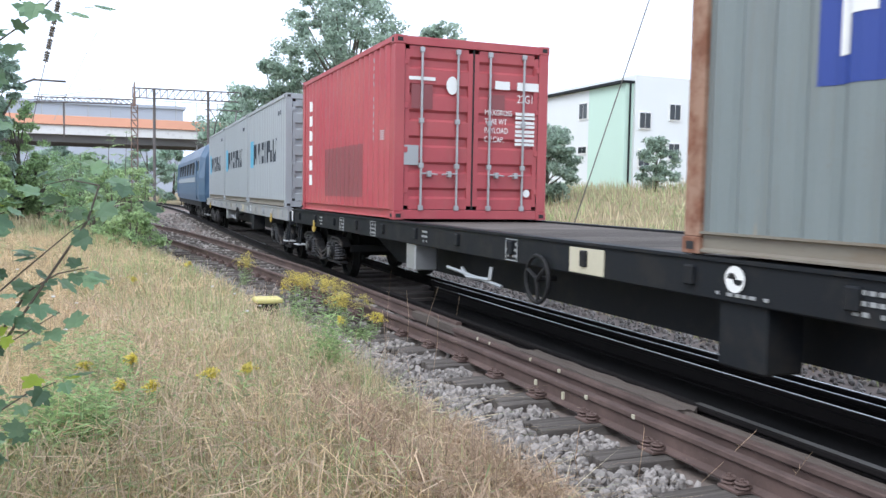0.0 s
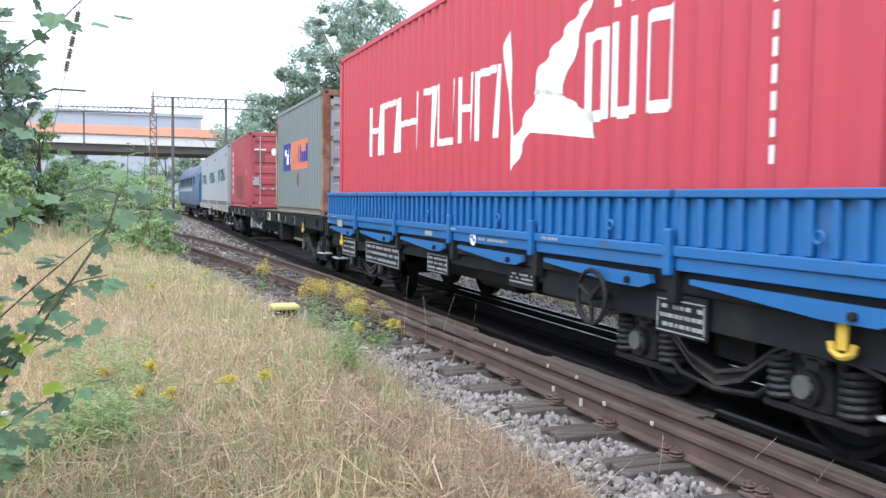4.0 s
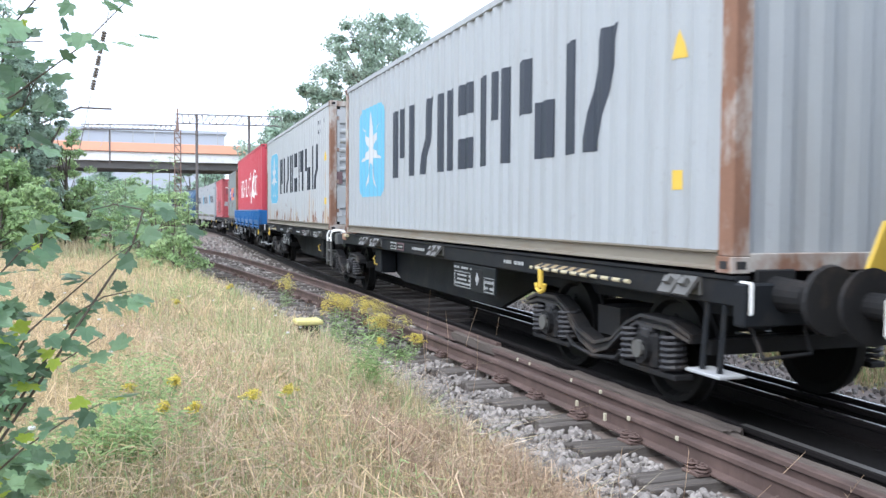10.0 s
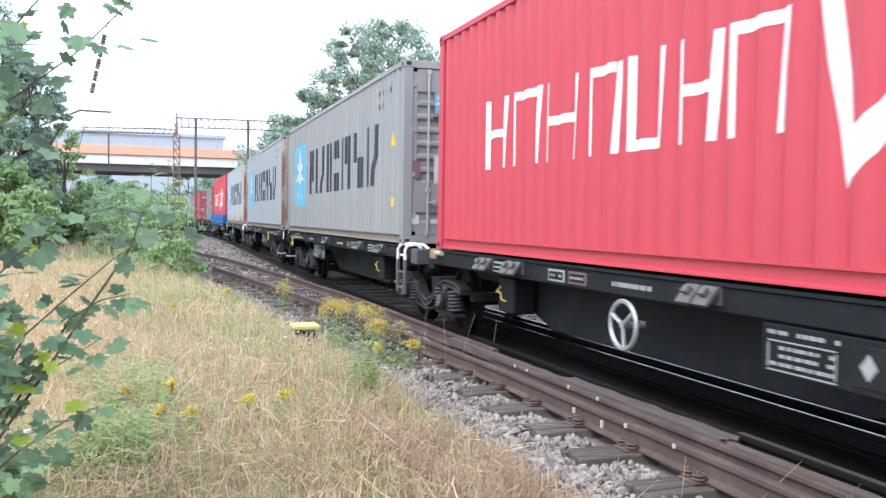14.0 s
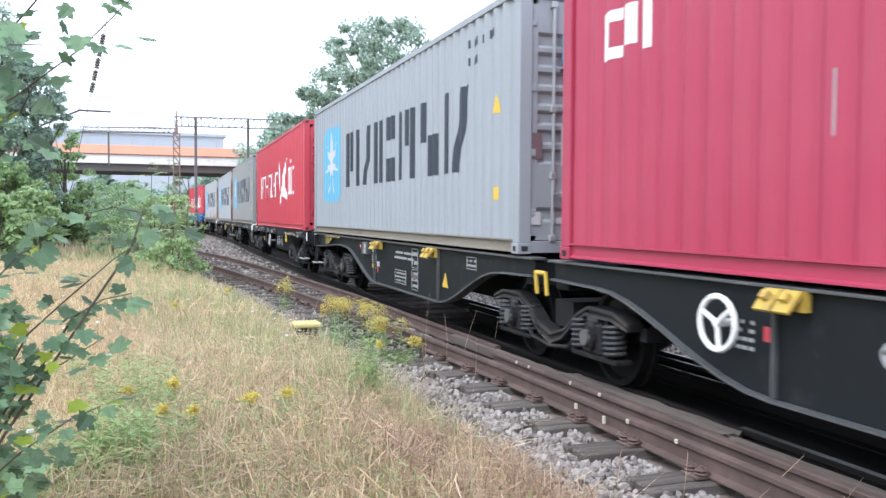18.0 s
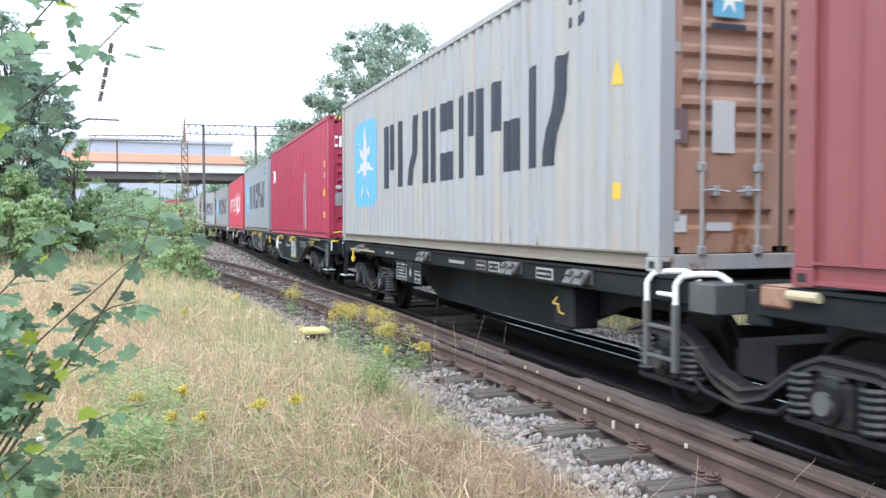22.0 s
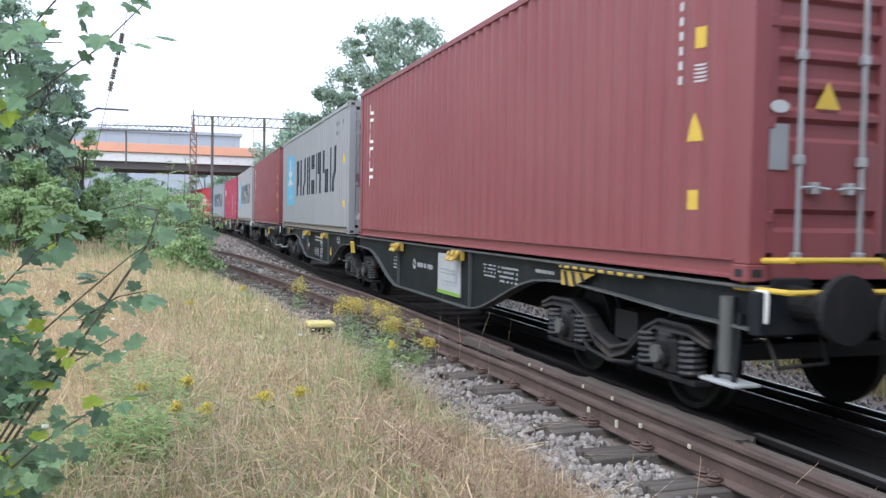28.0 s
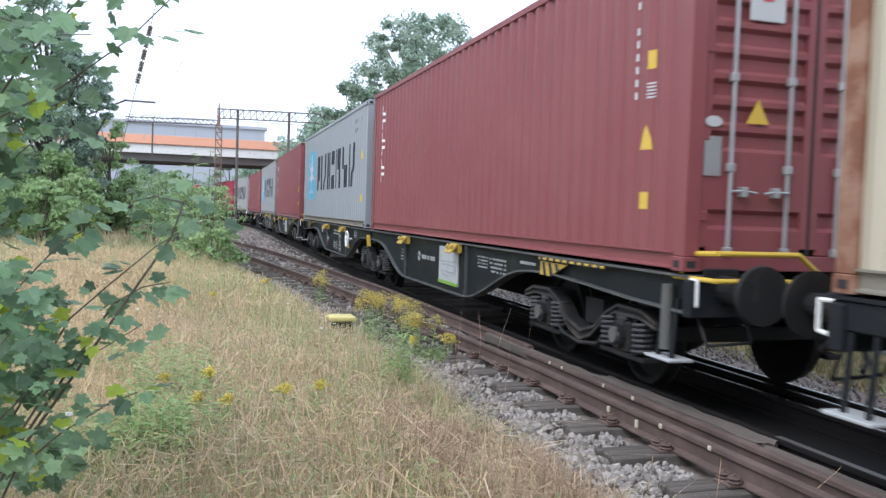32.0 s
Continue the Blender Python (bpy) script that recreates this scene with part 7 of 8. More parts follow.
strands("straw_tangle", grs, scatter(grs, 26000, -4.5, 3.1, 3.2, 10.5), 0.03, 0.30, 0.24, 0.0042, "straw", "criss-cross tangle of dry straws")
strands("straw_tangle", grs, scatter(grs, 20000, -4.5, 3.0, 3.2, 10.5, clumpy(0.7, -0.1)), 0.06, 0.34, 0.26, 0.0038, "strawpink", "criss-cross tangle of reddish straws")
strands("dead_stalks", grs, scatter(grs, 11000, 1.3, 3.1, 3.0, 5.6, clumpy(0.9, -0.3)), 0.02, 0.30, 0.26, 0.0042, "deadbrown", "tangle of dead brown stalks by the ballast")
blades("dead_stalks", grs, scatter(grs, 9000, 1.2, 3.1, 3.0, 7.0, clumpy(0.9, -0.3)), 0.12, 0.42, 0.0042, 1.1, "deadbrown", "dead brown stalks by the ballast", bend=0.8)
strands("straw_tangle", grs, scatter(grs, 9000, -4.5, 2.9, 3.4, 12, clumpy(0.6, 0.0)), 0.06, 0.34, 0.22, 0.0046, "greengrass", "green blades tangled in the straw")
strands("straw_tangle", grs, scatter(grs, 22000, -7, 2.9, 10.5, 24), 0.08, 0.36, 0.34, 0.0075, "straw", "criss-cross tangle of dry straws")
blades("bank_grass", grs, scatter(grs, 12000, 9.0, 40, 0, 60, clumpy(0.25, -0.05)), 0.25, 0.75, 0.028, 0.9, "greengrass", "greenish grass on the bank behind the line")
blades("bank_grass", grs, scatter(grs, 26000, 9.0, 40, 0, 60), 0.25, 0.80, 0.025, 0.8, "strawfar", "tall brownish grass on the bank behind the line")
blades("verge_grass", grs, scatter(grs, 18000, 7.3, 12.0, 0, 40), 0.1, 0.38, 0.014, 0.6, "greengrass", "low green verge beyond the track")


def verge(rng, n, y0, y1, wide):
    """Places along the far foot of the ballast, thinning towards the track."""
    ys = rng.uniform(y0, y1, n)
    off = 2.0 + wide * np.sqrt(rng.uniform(0, 1, n))
    return np.array([(LINE_X + lateral(max(y, 0)) + o, y, ground_height(LINE_X + lateral(max(y, 0)) + o, y)) for y, o in zip(ys, off)])


blades("verge_grass", grs, verge(grs, 5200, 2.5, 14, 1.4), 0.14, 0.46, 0.009, 0.9, "greengrass", "green grass at the far foot of the ballast", bend=0.8)
blades("verge_grass", grs, verge(grs, 7000, 2.5, 14, 1.6), 0.16, 0.50, 0.008, 1.2, "straw", "dry grass at the far foot of the ballast", bend=0.8)
strands("verge_tangle", grs, verge(grs, 4500, 2.5, 14, 1.5), 0.05, 0.32, 0.30, 0.006, "strawpink", "tangle of dry stalks at the far foot of the ballast")


def leaf_cloud(rng, centres, radii, per, size, flat=0.6):
    """Many small leaf blades gathered in clumps."""
    V, F = [], []
    for c, r in zip(centres, radii):
        p = rng.normal(0, 1, (per, 3))
        p /= np.linalg.norm(p, axis=1)[:, None] + 1e-9
        p *= (rng.uniform(0, 1, per) ** 0.45)[:, None] * r
        p[:, 2] *= flat
        p += c
        nrm = (p - c) / max(r, 1e-6) * 0.8 + np.array([0, 0, 0.5]) + rng.normal(0, 0.55, (per, 3))
        nrm /= np.linalg.norm(nrm, axis=1)[:, None]
        u = np.cross(nrm, rng.normal(0, 1, (per, 3)))
        u /= np.linalg.norm(u, axis=1)[:, None]
        w = np.cross(u, nrm)
        s = size * rng.uniform(0.6, 1.4, per)[:, None]
        i0 = len(V)
        q = np.stack([p - u * s, p + w * s * 0.45, p + u * s, p - w * s * 0.45], 1)
        V.extend(q.reshape(-1, 3).tolist())
        F.extend([(i0 + 4 * k, i0 + 4 * k + 1, i0 + 4 * k + 2, i0 + 4 * k + 3) for k in range(per)])
    return V, F


def tree(name, label, x, y, z, height, spread, seed, leaf, clumps=46, per=150, size=0.16, trunk_h=0.35, shape=1.0, category="tree", clump=(0.16, 0.34)):
    """Tapered trunk and limbs, and a ragged crown of leaf clumps."""
    rng = np.random.default_rng(seed)
    t = thing(name, label, category)
    bm = bmesh.new()
    base = Vector((x, y, z - 0.2))
    th = height * trunk_h
    topv = Vector((x + rng.uniform(-0.3, 0.3), y, z + height * 0.8))
    rod(bm, base, base + (topv - base) * 0.5, 0.028 * height, 8, 0.018 * height)
    rod(bm, base + (topv - base) * 0.5, topv, 0.018 * height, 8, 0.004 * height)
    centres, radii = [], []
    for k in range(clumps):
        a = rng.uniform(0, 2 * np.pi)
        f = rng.uniform(0, 1)
        zz = th + (height - th) * f
        prof = math.sin(math.pi * (0.12 + 0.80 * f)) ** 0.7 * shape
        rr = spread * prof * rng.uniform(0.35, 1.0)
        c = np.array([x + rr * math.cos(a), y + rr * math.sin(a), z + zz])
        centres.append(c)
        radii.append(spread * rng.uniform(*clump))
        if k % 3 == 0:
            st = base + (topv - base) * min(0.9, max(0.2, (zz / height) * 0.75))
            rod(bm, st, Vector(c), 0.007 * height, 5, 0.002 * height)
    part("trunk", bm, "bark", t, "dark bark trunk and limbs")
    V, F = leaf_cloud(rng, centres, radii, per, size)
    raw("crown", V, F, leaf, t, "ragged green crown")
    return t


tree("tree", "tall broad-leaved tree with a ragged crown behind the line", 12.8, 44, 0.8, 11.2, 4.3, 3, "hazedleaf", 190, 120, 0.12, 0.25, clump=(0.08, 0.2))
tree("tree", "broad-leaved tree behind the line", 18.5, 45, 1.2, 9.6, 2.6, 4, "hazedleaf", 40, 150, 0.16, 0.25)
tree("tree", "broad-leaved tree behind the line", 9.6, 47, 0.3, 8.0, 2.4, 14, "hazedleaf", 40, 150, 0.16, 0.2)
tree("tree", "dark tree beside the bridge", 13.2, 80, 0, 10.8, 4.0, 5, "hazeddarkleaf", 46, 140, 0.24, 0.2)
tree("tree", "dark tree beside the bridge", 18.5, 76, 0, 9.0, 4.5, 6, "hazeddarkleaf", 46, 140, 0.24, 0.2)
tree("shrub", "dense green shrub before the pale building", 21.0, 37, 1.2, 3.9, 1.6, 7, "hazedleaf", 90, 150, 0.10, 0.05, category="shrub")
tree("shrub", "tall green shrub before the pale building", 23.6, 42.5, 1.6, 4.4, 1.0, 37, "hazedleaf", 26, 120, 0.13, 0.05, category="shrub")
tree("shrub", "green shrub before the white wall", 26.6, 35.6, 1.6, 2.9, 1.2, 8, "hazedleaf", 50, 110, 0.09, 0.05, category="shrub")
for k, (x, y, h, sp) in enumerate(((-7.3, 36, 11.8, 2.5), (-4.9, 36.5, 9.4, 1.9), (-3.7, 37, 7.4, 1.5), (-9.8, 35, 14.0, 3.1), (-12.8, 34, 14.5, 3.4), (-2.6, 38, 4.9, 1.1), (-1.9, 38, 2.8, 0.8), (-5.6, 32, 3.6, 1.5), (-8.6, 31, 5.2, 2.0), (-4.2, 34.5, 3.4, 1.2), (-16, 30, 10, 3.5), (-2.9, 30, 2.3, 1.1), (-3.6, 27, 2.0, 1.0), (-5.2, 28, 2.9, 1.4), (-6.8, 27, 3.2, 1.5))):
    tree("tree", "dark green tree at the edge of the field", x, y, 0, h, sp, 40 + k, "hazeddarkleaf", 130, 100, 0.11, 0.03, clump=(0.17, 0.32)) if h > 5.5 else tree("bush", "light green bush before the trees", x, y, 0, h, sp, 40 + k, "weedleaf", 70, 70, 0.08, 0.02, category="bush", clump=(0.17, 0.32))
for k in range(12):
    x = -22 + 3.6 * k
    tree("tree", "distant tree beyond the bridge", x, 118 + 7 * math.sin(k * 2.1), 0, 6.0 + 1.8 * math.sin(k * 1.7), 3.4, 70 + k, "hazeddarkleaf", 26, 80, 0.34, 0.05)
# low thicket between field and line
for k, (x, y, h, sp, lf) in enumerate(((0.6, 23, 2.0, 0.9, "weedleaf"), (1.2, 27, 2.1, 0.9, "weedleaf"), (0.1, 25, 1.9, 0.8, "bushleaf"), (0.9, 31, 2.2, 1.1, "bushleaf"), (-0.4, 34, 2.6, 1.4, "bushleaf"), (-0.6, 29, 1.6, 0.9, "bushleaf"), (0.9, 20.5, 1.0, 0.8, "weedleaf"), (0.0, 42, 3.0, 1.5, "bushleaf"), (-1.2, 48, 3.2, 1.9, "bushleaf"), (-0.5, 56, 3.2, 1.8, "hazedleaf"), (-2.2, 60, 3.2, 1.9, "hazedleaf"))):
    tree("bush", "light green bush at the field's edge", x, y, 0, h, sp, 90 + k, lf, 46, 46, 0.055 if y < 35 else 0.085, 0.02, category="bush", clump=(0.12, 0.26))


# saplings with feathered leaves standing out of the thicket
for k, (x, y, h) in enumerate(((0.4, 23.5, 2.9), (0.9, 25.5, 3.1), (-0.3, 26.5, 2.5), (0.9, 22.0, 2.0), (1.3, 23.6, 1.9))):
    rng = random.Random(300 + k)
    sap = thing("sapling", "slender sapling with feathered pale green leaves", "sapling")
    part("trunk", rod(bmesh.new(), (x, y, -0.1), (x + 0.1, y, h), 0.022, 6, 0.006), "bark", sap, "thin brown stem")
    for j in range(12):
        z = h * (0.35 + 0.65 * j / 11)
        a = j * 2.4 + rng.uniform(-0.4, 0.4)
        ln = rng.uniform(0.4, 0.65)
        V, F = [], []
        d = Vector((math.cos(a), math.sin(a), 0))
        s = Vector((-d.y, d.x, 0))
        for q in range(10):
            f = (q + 1.5) / 11
            c = Vector((x + 0.1 * z / h, y, z)) + d * ln * f + Vector((0, 0, 0.35 * ln * f - 0.55 * ln * f * f))
            for sg in (-1, 1):
                w = s * sg * 0.13 * (1.1 - 0.5 * f) + Vector((0, 0, rng.uniform(-0.06, 0.0)))
                e = d * 0.028
                i0 = len(V)
                V += [tuple(c), tuple(c + w * 0.5 + e), tuple(c + w + d * 0.02), tuple(c + w * 0.5 - e)]
                F.append((i0, i0 + 1, i0 + 2, i0 + 3))
        raw("leaf", V, F, "weedleaf", sap, "feathered green leaf")
# ---- leaves close by ----


def maple_leaf(size=0.085):
    """A five-lobed toothed leaf, creased along its ribs, stalk at the origin, pointing along +y."""
    out = [(0.12, -0.06), (0.28, -0.10), (0.38, -0.01), (0.54, 0.03), (0.44, 0.15), (0.43, 0.25), (0.55, 0.33), (0.70, 0.54), (0.53, 0.58), (0.44, 0.66), (0.31, 0.56), (0.28, 0.70), (0.28, 0.82), (0.13, 0.89)]
    bm = bmesh.new()
    mid = [bm.verts.new((0, t * size, -0.06 * size * math.sin(math.pi * t))) for t in (0.0, 0.30, 0.62, 1.06)]
    for sx in (-1, 1):
        v = [bm.verts.new((sx * x * size, y * size, (abs(x) * 0.30 - 0.42 * x * x) * size)) for x, y in out]
        for q in ((mid[0], v[0], v[1], v[2]), (mid[0], v[2], v[3], v[4]), (mid[0], v[4], v[5], mid[1]), (mid[1], v[5], v[6], v[9], v[10]), (v[6], v[7], v[8], v[9]), (mid[1], v[10], mid[2]), (mid[2], v[10], v[11], v[12], v[13], mid[3])):
            bm.faces.new(q)
    rod(bm, (0, 0, 0), (0, -0.55 * size, -0.12 * size), 0.014 * size, 4)
    bmesh.ops.recalc_face_normals(bm, faces=bm.faces)
    return bm


def aim(px, py, dist):
    """Point seen in the last part of the walk's view, from picture place and distance."""
    yaw, pitch, roll = radians(-16.78), radians(-1.98), radians(-0.91)
    u, v = (px - 784) / 1500, (441 - py) / 1500
    u, v = u * math.cos(roll) - v * math.sin(roll) * -1, v * math.cos(roll) - u * math.sin(roll)
    d = Vector((u, 1, v))
    d.rotate(Euler((pitch, 0, 0)))
    d.rotate(Euler((0, 0, yaw)))
    return Vector((0, 0, 1.56)) + d * dist


shrub = thing("maple_shrub", "young maple shrub with lobed green leaves and thin stems", "shrub")
leaf0 = part("leaf", maple_leaf(0.054), "leaf", shrub, m=pose(0, 0, -0.3))
leaf1 = part("leaf", maple_leaf(0.047), "leafdeep", shrub, m=pose(0.1, 0, -0.3))
leaf2 = part("leaf", maple_leaf(0.050), "leafpale", shrub, "yellowing leaf", m=pose(-0.1, 0, -0.3))
lrng = random.Random(21)
leaf_spots = []


def stem(points, r0, r1):
    bm = bmesh.new()
    n = len(points)
    for k in range(n - 1):
        ra, rb = r0 + (r1 - r0) * k / (n - 1), r0 + (r1 - r0) * (k + 1) / (n - 1)
        rod(bm, points[k], points[k + 1], ra, 6, rb)
    part("stem", bm, "bark", shrub, "thin brown stem")


def leaves_along(points, n, spread, f0=0.1):
    for k in range(n):
        f = f0 + (1 - f0) * (k + lrng.random()) / n
        j = min(int(f * (len(points) - 1)), len(points) - 2)
        g = f * (len(points) - 1) - j
        p = points[j].lerp(points[j + 1], g)
        p = p + Vector((lrng.gauss(0, spread), lrng.gauss(0, spread), lrng.gauss(0, spread * 0.8)))
        leaf_spots.append(p)


root = Vector((-0.75, 2.7, 0.0))
BR = [
    ([(-160, 420, 2.5), (0, 250, 2.5), (135, 180, 2.5), (250, 95, 2.45), (345, 0, 2.4)], 26, 0.032),
    ([(-60, 690, 2.7), (25, 575, 2.65), (140, 450, 2.6), (195, 425, 2.6)], 18, 0.05),
    ([(90, 700, 2.75), (153, 588, 2.7), (221, 527, 2.7), (300, 460, 2.75), (395, 398, 2.8)], 20, 0.05),
    ([(100, 740, 2.6), (137, 680, 2.6), (210, 640, 2.6), (282, 595, 2.6)], 16, 0.045),
    ([(-60, 330, 2.6), (69, 134, 2.55), (187, 0, 2.5), (240, -60, 2.5)], 22, 0.035),
    ([(60, 860, 2.6), (140, 790, 2.55), (225, 735, 2.5), (275, 715, 2.5)], 18, 0.05),
    ([(-80, 880, 2.6), (40, 760, 2.55), (110, 690, 2.55), (180, 640, 2.6)], 24, 0.07),
    ([(-100, 620, 2.7), (-20, 420, 2.7), (60, 300, 2.75), (120, 250, 2.8)], 30, 0.09),
    ([(-150, 500, 2.6), (-50, 360, 2.6), (40, 250, 2.6), (150, 200, 2.6)], 26, 0.08),
    ([(-200, 300, 2.4), (-80, 120, 2.4), (20, 60, 2.4), (120, 90, 2.4), (185, 88, 2.4)], 24, 0.06),
    ([(-200, 880, 2.4), (-60, 700, 2.4), (30, 640, 2.45), (90, 560, 2.5)], 30, 0.09),
    ([(-120, 900, 2.5), (-20, 830, 2.5), (70, 800, 2.5), (150, 760, 2.5)], 28, 0.08),
    ([(230, 560, 2.75), (280, 530, 2.75), (330, 520, 2.75)], 9, 0.035),
    ([(330, 440, 2.8), (350, 380, 2.85), (300, 370, 2.9), (260, 380, 2.9)], 16, 0.05),
]
for pts, n, spr in BR:
    P = [aim(*p) for p in pts]
    stem([root.lerp(P[0], 0.2), P[0]] if P[0].z < 0.9 else [root + Vector((0, 0, 0.3)), P[0]], 0.0055, 0.0038)
    stem(P, 0.0038, 0.0014)
    leaves_along(P, n, spr)
# denser mass further to the side, in sprays
for k in range(520):
    px, py = lrng.uniform(-560, 190), lrng.uniform(-160, 900)
    edge = 70 if py < 60 else 150 if py < 210 else 95 if py < 300 else 120 if py < 560 else 165
    if px > edge + 35 * math.sin(py * 0.031) - 40 and lrng.random() < 0.85:
        continue
    dist = lrng.uniform(2.35, 3.5)
    for j in range(5):
        leaf_spots.append(aim(px + lrng.gauss(0, 28), py + lrng.gauss(0, 20), dist + lrng.gauss(0, 0.05)))
eye = Vector((0, 0, 1.56))


def leaf_pose(p):
    """Hanging leaf, its face turned to the open side and the sky."""
    nrm = ((eye - p).normalized() * 0.48 + Vector((0.05, 0, 0.75)) + Vector((lrng.gauss(0, 0.34), lrng.gauss(0, 0.34), lrng.gauss(0, 0.25)))).normalized()
    d = Vector((lrng.gauss(0, 0.8), lrng.gauss(0, 0.8), -0.7 + lrng.gauss(0, 0.5)))
    d = (d - nrm * d.dot(nrm)).normalized()
    sx = d.cross(nrm)
    m = Matrix((sx, d, nrm)).transposed().to_4x4()
    return Matrix.Translation(p) @ m @ Matrix.Scale(lrng.uniform(0.75, 1.35), 4)


near = leaf_spots[:292]
rest = leaf_spots[292:]
for i, p in enumerate(near):
    src = leaf2 if lrng.random() < 0.08 else (leaf0 if i % 2 else leaf1)
    share("leaf", src, shrub, leaf_pose(p))
for o in (leaf0, leaf1, leaf2):
    o.matrix_basis = leaf_pose(leaf_spots[3])
for mname, first, label in (("leafdeep", 0, "dense lobed leaves"), ("leaf", 1, "dense lobed leaves"), ("leafpale", 2, "bright yellow-green leaves")):
    V, F = [], []
    tmp = leaf0.data
    for k, p in enumerate(rest):
        if (0 if k % 9 < 4 else 1 if k % 9 < 8 else 2) != first:
            continue
        mtx = leaf_pose(p)
        i0 = len(V)
        V += [tuple(mtx @ v.co) for v in tmp.vertices]
        F += [tuple(i0 + q for q in f.vertices) for f in tmp.polygons]
    tagged(raw("leaf_mass", V, F, mname, shrub, label), kind="stuff")

# ---- flowers and weeds ----


def goldenrod(x, y, h, seed, flower="goldenrod", heads=5, leafmat="weedleaf", lab="goldenrod plant with plumed yellow flowers", reach=1.0):
    rng = random.Random(seed)
    g = thing("goldenrod", lab, "flower", "goldenrod by the track")
    z0 = ground_height(x, y)
    V, F = [], []
    for k in range(heads):
        bx, by = x + rng.gauss(0, 0.07), y + rng.gauss(0, 0.07)
        tx, ty, tz = bx + rng.gauss(0, 0.12), by + rng.gauss(0, 0.1), z0 + h * rng.uniform(0.8, 1.08)
        bm = bmesh.new()
        rod(bm, (bx, by, z0 - 0.02), (tx, ty, tz - 0.05), 0.004, 5)
        nl = 26
        for j in range(nl):
            f = 0.10 + 0.78 * j / nl
            p = Vector((bx + (tx - bx) * f, by + (ty - by) * f, z0 + (tz - z0) * f))
            a = j * 2.4 + rng.uniform(-0.5, 0.5)
            d = Vector((math.cos(a), math.sin(a), 0.45))
            s = d.cross(Vector((0, 0, 1))).normalized() * 0.011
            ln = rng.uniform(0.07, 0.13) * (1.2 - 0.5 * f)
            vs = [bm.verts.new(q) for q in (p, p + d * ln * 0.5 + s, p + d * ln - Vector((0, 0, 0.02)), p + d * ln * 0.5 - s)]
            bm.faces.new(vs)
        part("stem", bm, leafmat, g, "leafy green stem")
        a0 = rng.uniform(0, 6.28)
        for b in range(16):
            a = a0 + rng.gauss(0, 0.9)
            ln = rng.uniform(0.09, 0.24) * reach
            for q in range(22):
                f = q / 21
                p = Vector((tx + math.cos(a) * ln * f, ty + math.sin(a) * ln * f, tz + reach * (0.10 * math.sin(f * 2.0) - 0.11 * f) + b * 0.010 * reach - 0.06))
                p += Vector((rng.gauss(0, 0.007), rng.gauss(0, 0.007), rng.gauss(0, 0.007)))
                s = rng.uniform(0.004, 0.009)
                i0 = len(V)
                V += [tuple(p + Vector(o) * s) for o in ((-1, 0, 0), (0, -1, 0.3), (1, 0, 0), (0, 1, 0.3), (0, 0, 1.0))]
                F += [(i0, i0 + 1, i0 + 4), (i0 + 1, i0 + 2, i0 + 4), (i0 + 2, i0 + 3, i0 + 4), (i0 + 3, i0, i0 + 4)]
    tagged(raw("flower_plume", V, F, flower, g, "feathery yellow plume"), kind="stuff")
    return g


def spot(px, py, z):
    """Ground place from a view near the middle of the walk, at height z."""
    yaw, pitch = radians(-19.97), radians(-1.99)
    d = Vector(((px - 784) / 1500, 1, (441 - py) / 1500))
    d.rotate(Euler((pitch, 0, 0)))
    d.rotate(Euler((0, 0, yaw)))
    f = (z - 1.56) / d.z
    return d.x * f, d.y * f


for k, (px, py, h) in enumerate(((592, 545, 0.62), (655, 555, 0.58), (690, 580, 0.48), (512, 508, 0.55), (612, 540, 0.6))):
    x, y = spot(px, py, h - 0.25)
    goldenrod(x, y, h + 0.05, 200 + k, heads=5 if k < 3 else 4)
x, y = spot(715, 592, 0.2)
goldenrod(x, y, 0.42, 230, "yellowflower", 3, reach=0.6)
for k, (px, py, h) in enumerate(((285, 685, 0.42), (490, 706, 0.40), (315, 742, 0.38), (320, 540, 0.5), (405, 500, 0.5), (1188, 862, 0.16))):
    x, y = spot(px, py, h)
    goldenrod(x, y, h, 240 + k, "yellowflower", 2, lab="small wild plant with yellow flower heads", reach=0.3)

# small white flowers in the dry grass
white_head = None
wrng = random.Random(91)
for k in range(26):
    fx, fy = wrng.uniform(-1.6, 2.5), wrng.uniform(4.3, 13.5)
    fh = wrng.uniform(0.22, 0.42)
    fl = thing("wildflower", "thin wild flower with a small white head", "flower", "white flowers in the grass", m=pose(fx, fy, ground_height(fx, fy)))
    if white_head is None:
        bm = bmesh.new()
        rod(bm, (0, 0, -0.02), (0.02, 0, 0.36), 0.0022, 4)
        flower_stem = part("stem", bm, "greengrass", fl, "thin green stem")
        bm = bmesh.new()
        for j in range(12):
            aa = j * 2.4
            rr = 0.016 * math.sqrt((j + 0.5) / 12)
            rod(bm, (0.02 + rr * math.cos(aa), rr * math.sin(aa), 0.355), (0.02 + rr * math.cos(aa), rr * math.sin(aa), 0.368 - 6 * rr * rr), 0.006, 5)
        white_head = part("flower_head", bm, "white", fl, "small white flower head")
    else:
        share("stem", flower_stem, fl, Matrix.Identity(4))
        share("flower_head", white_head, fl, Matrix.Identity(4))
    fl.scale = (1, 1, fh / 0.36)

# leafy green weeds


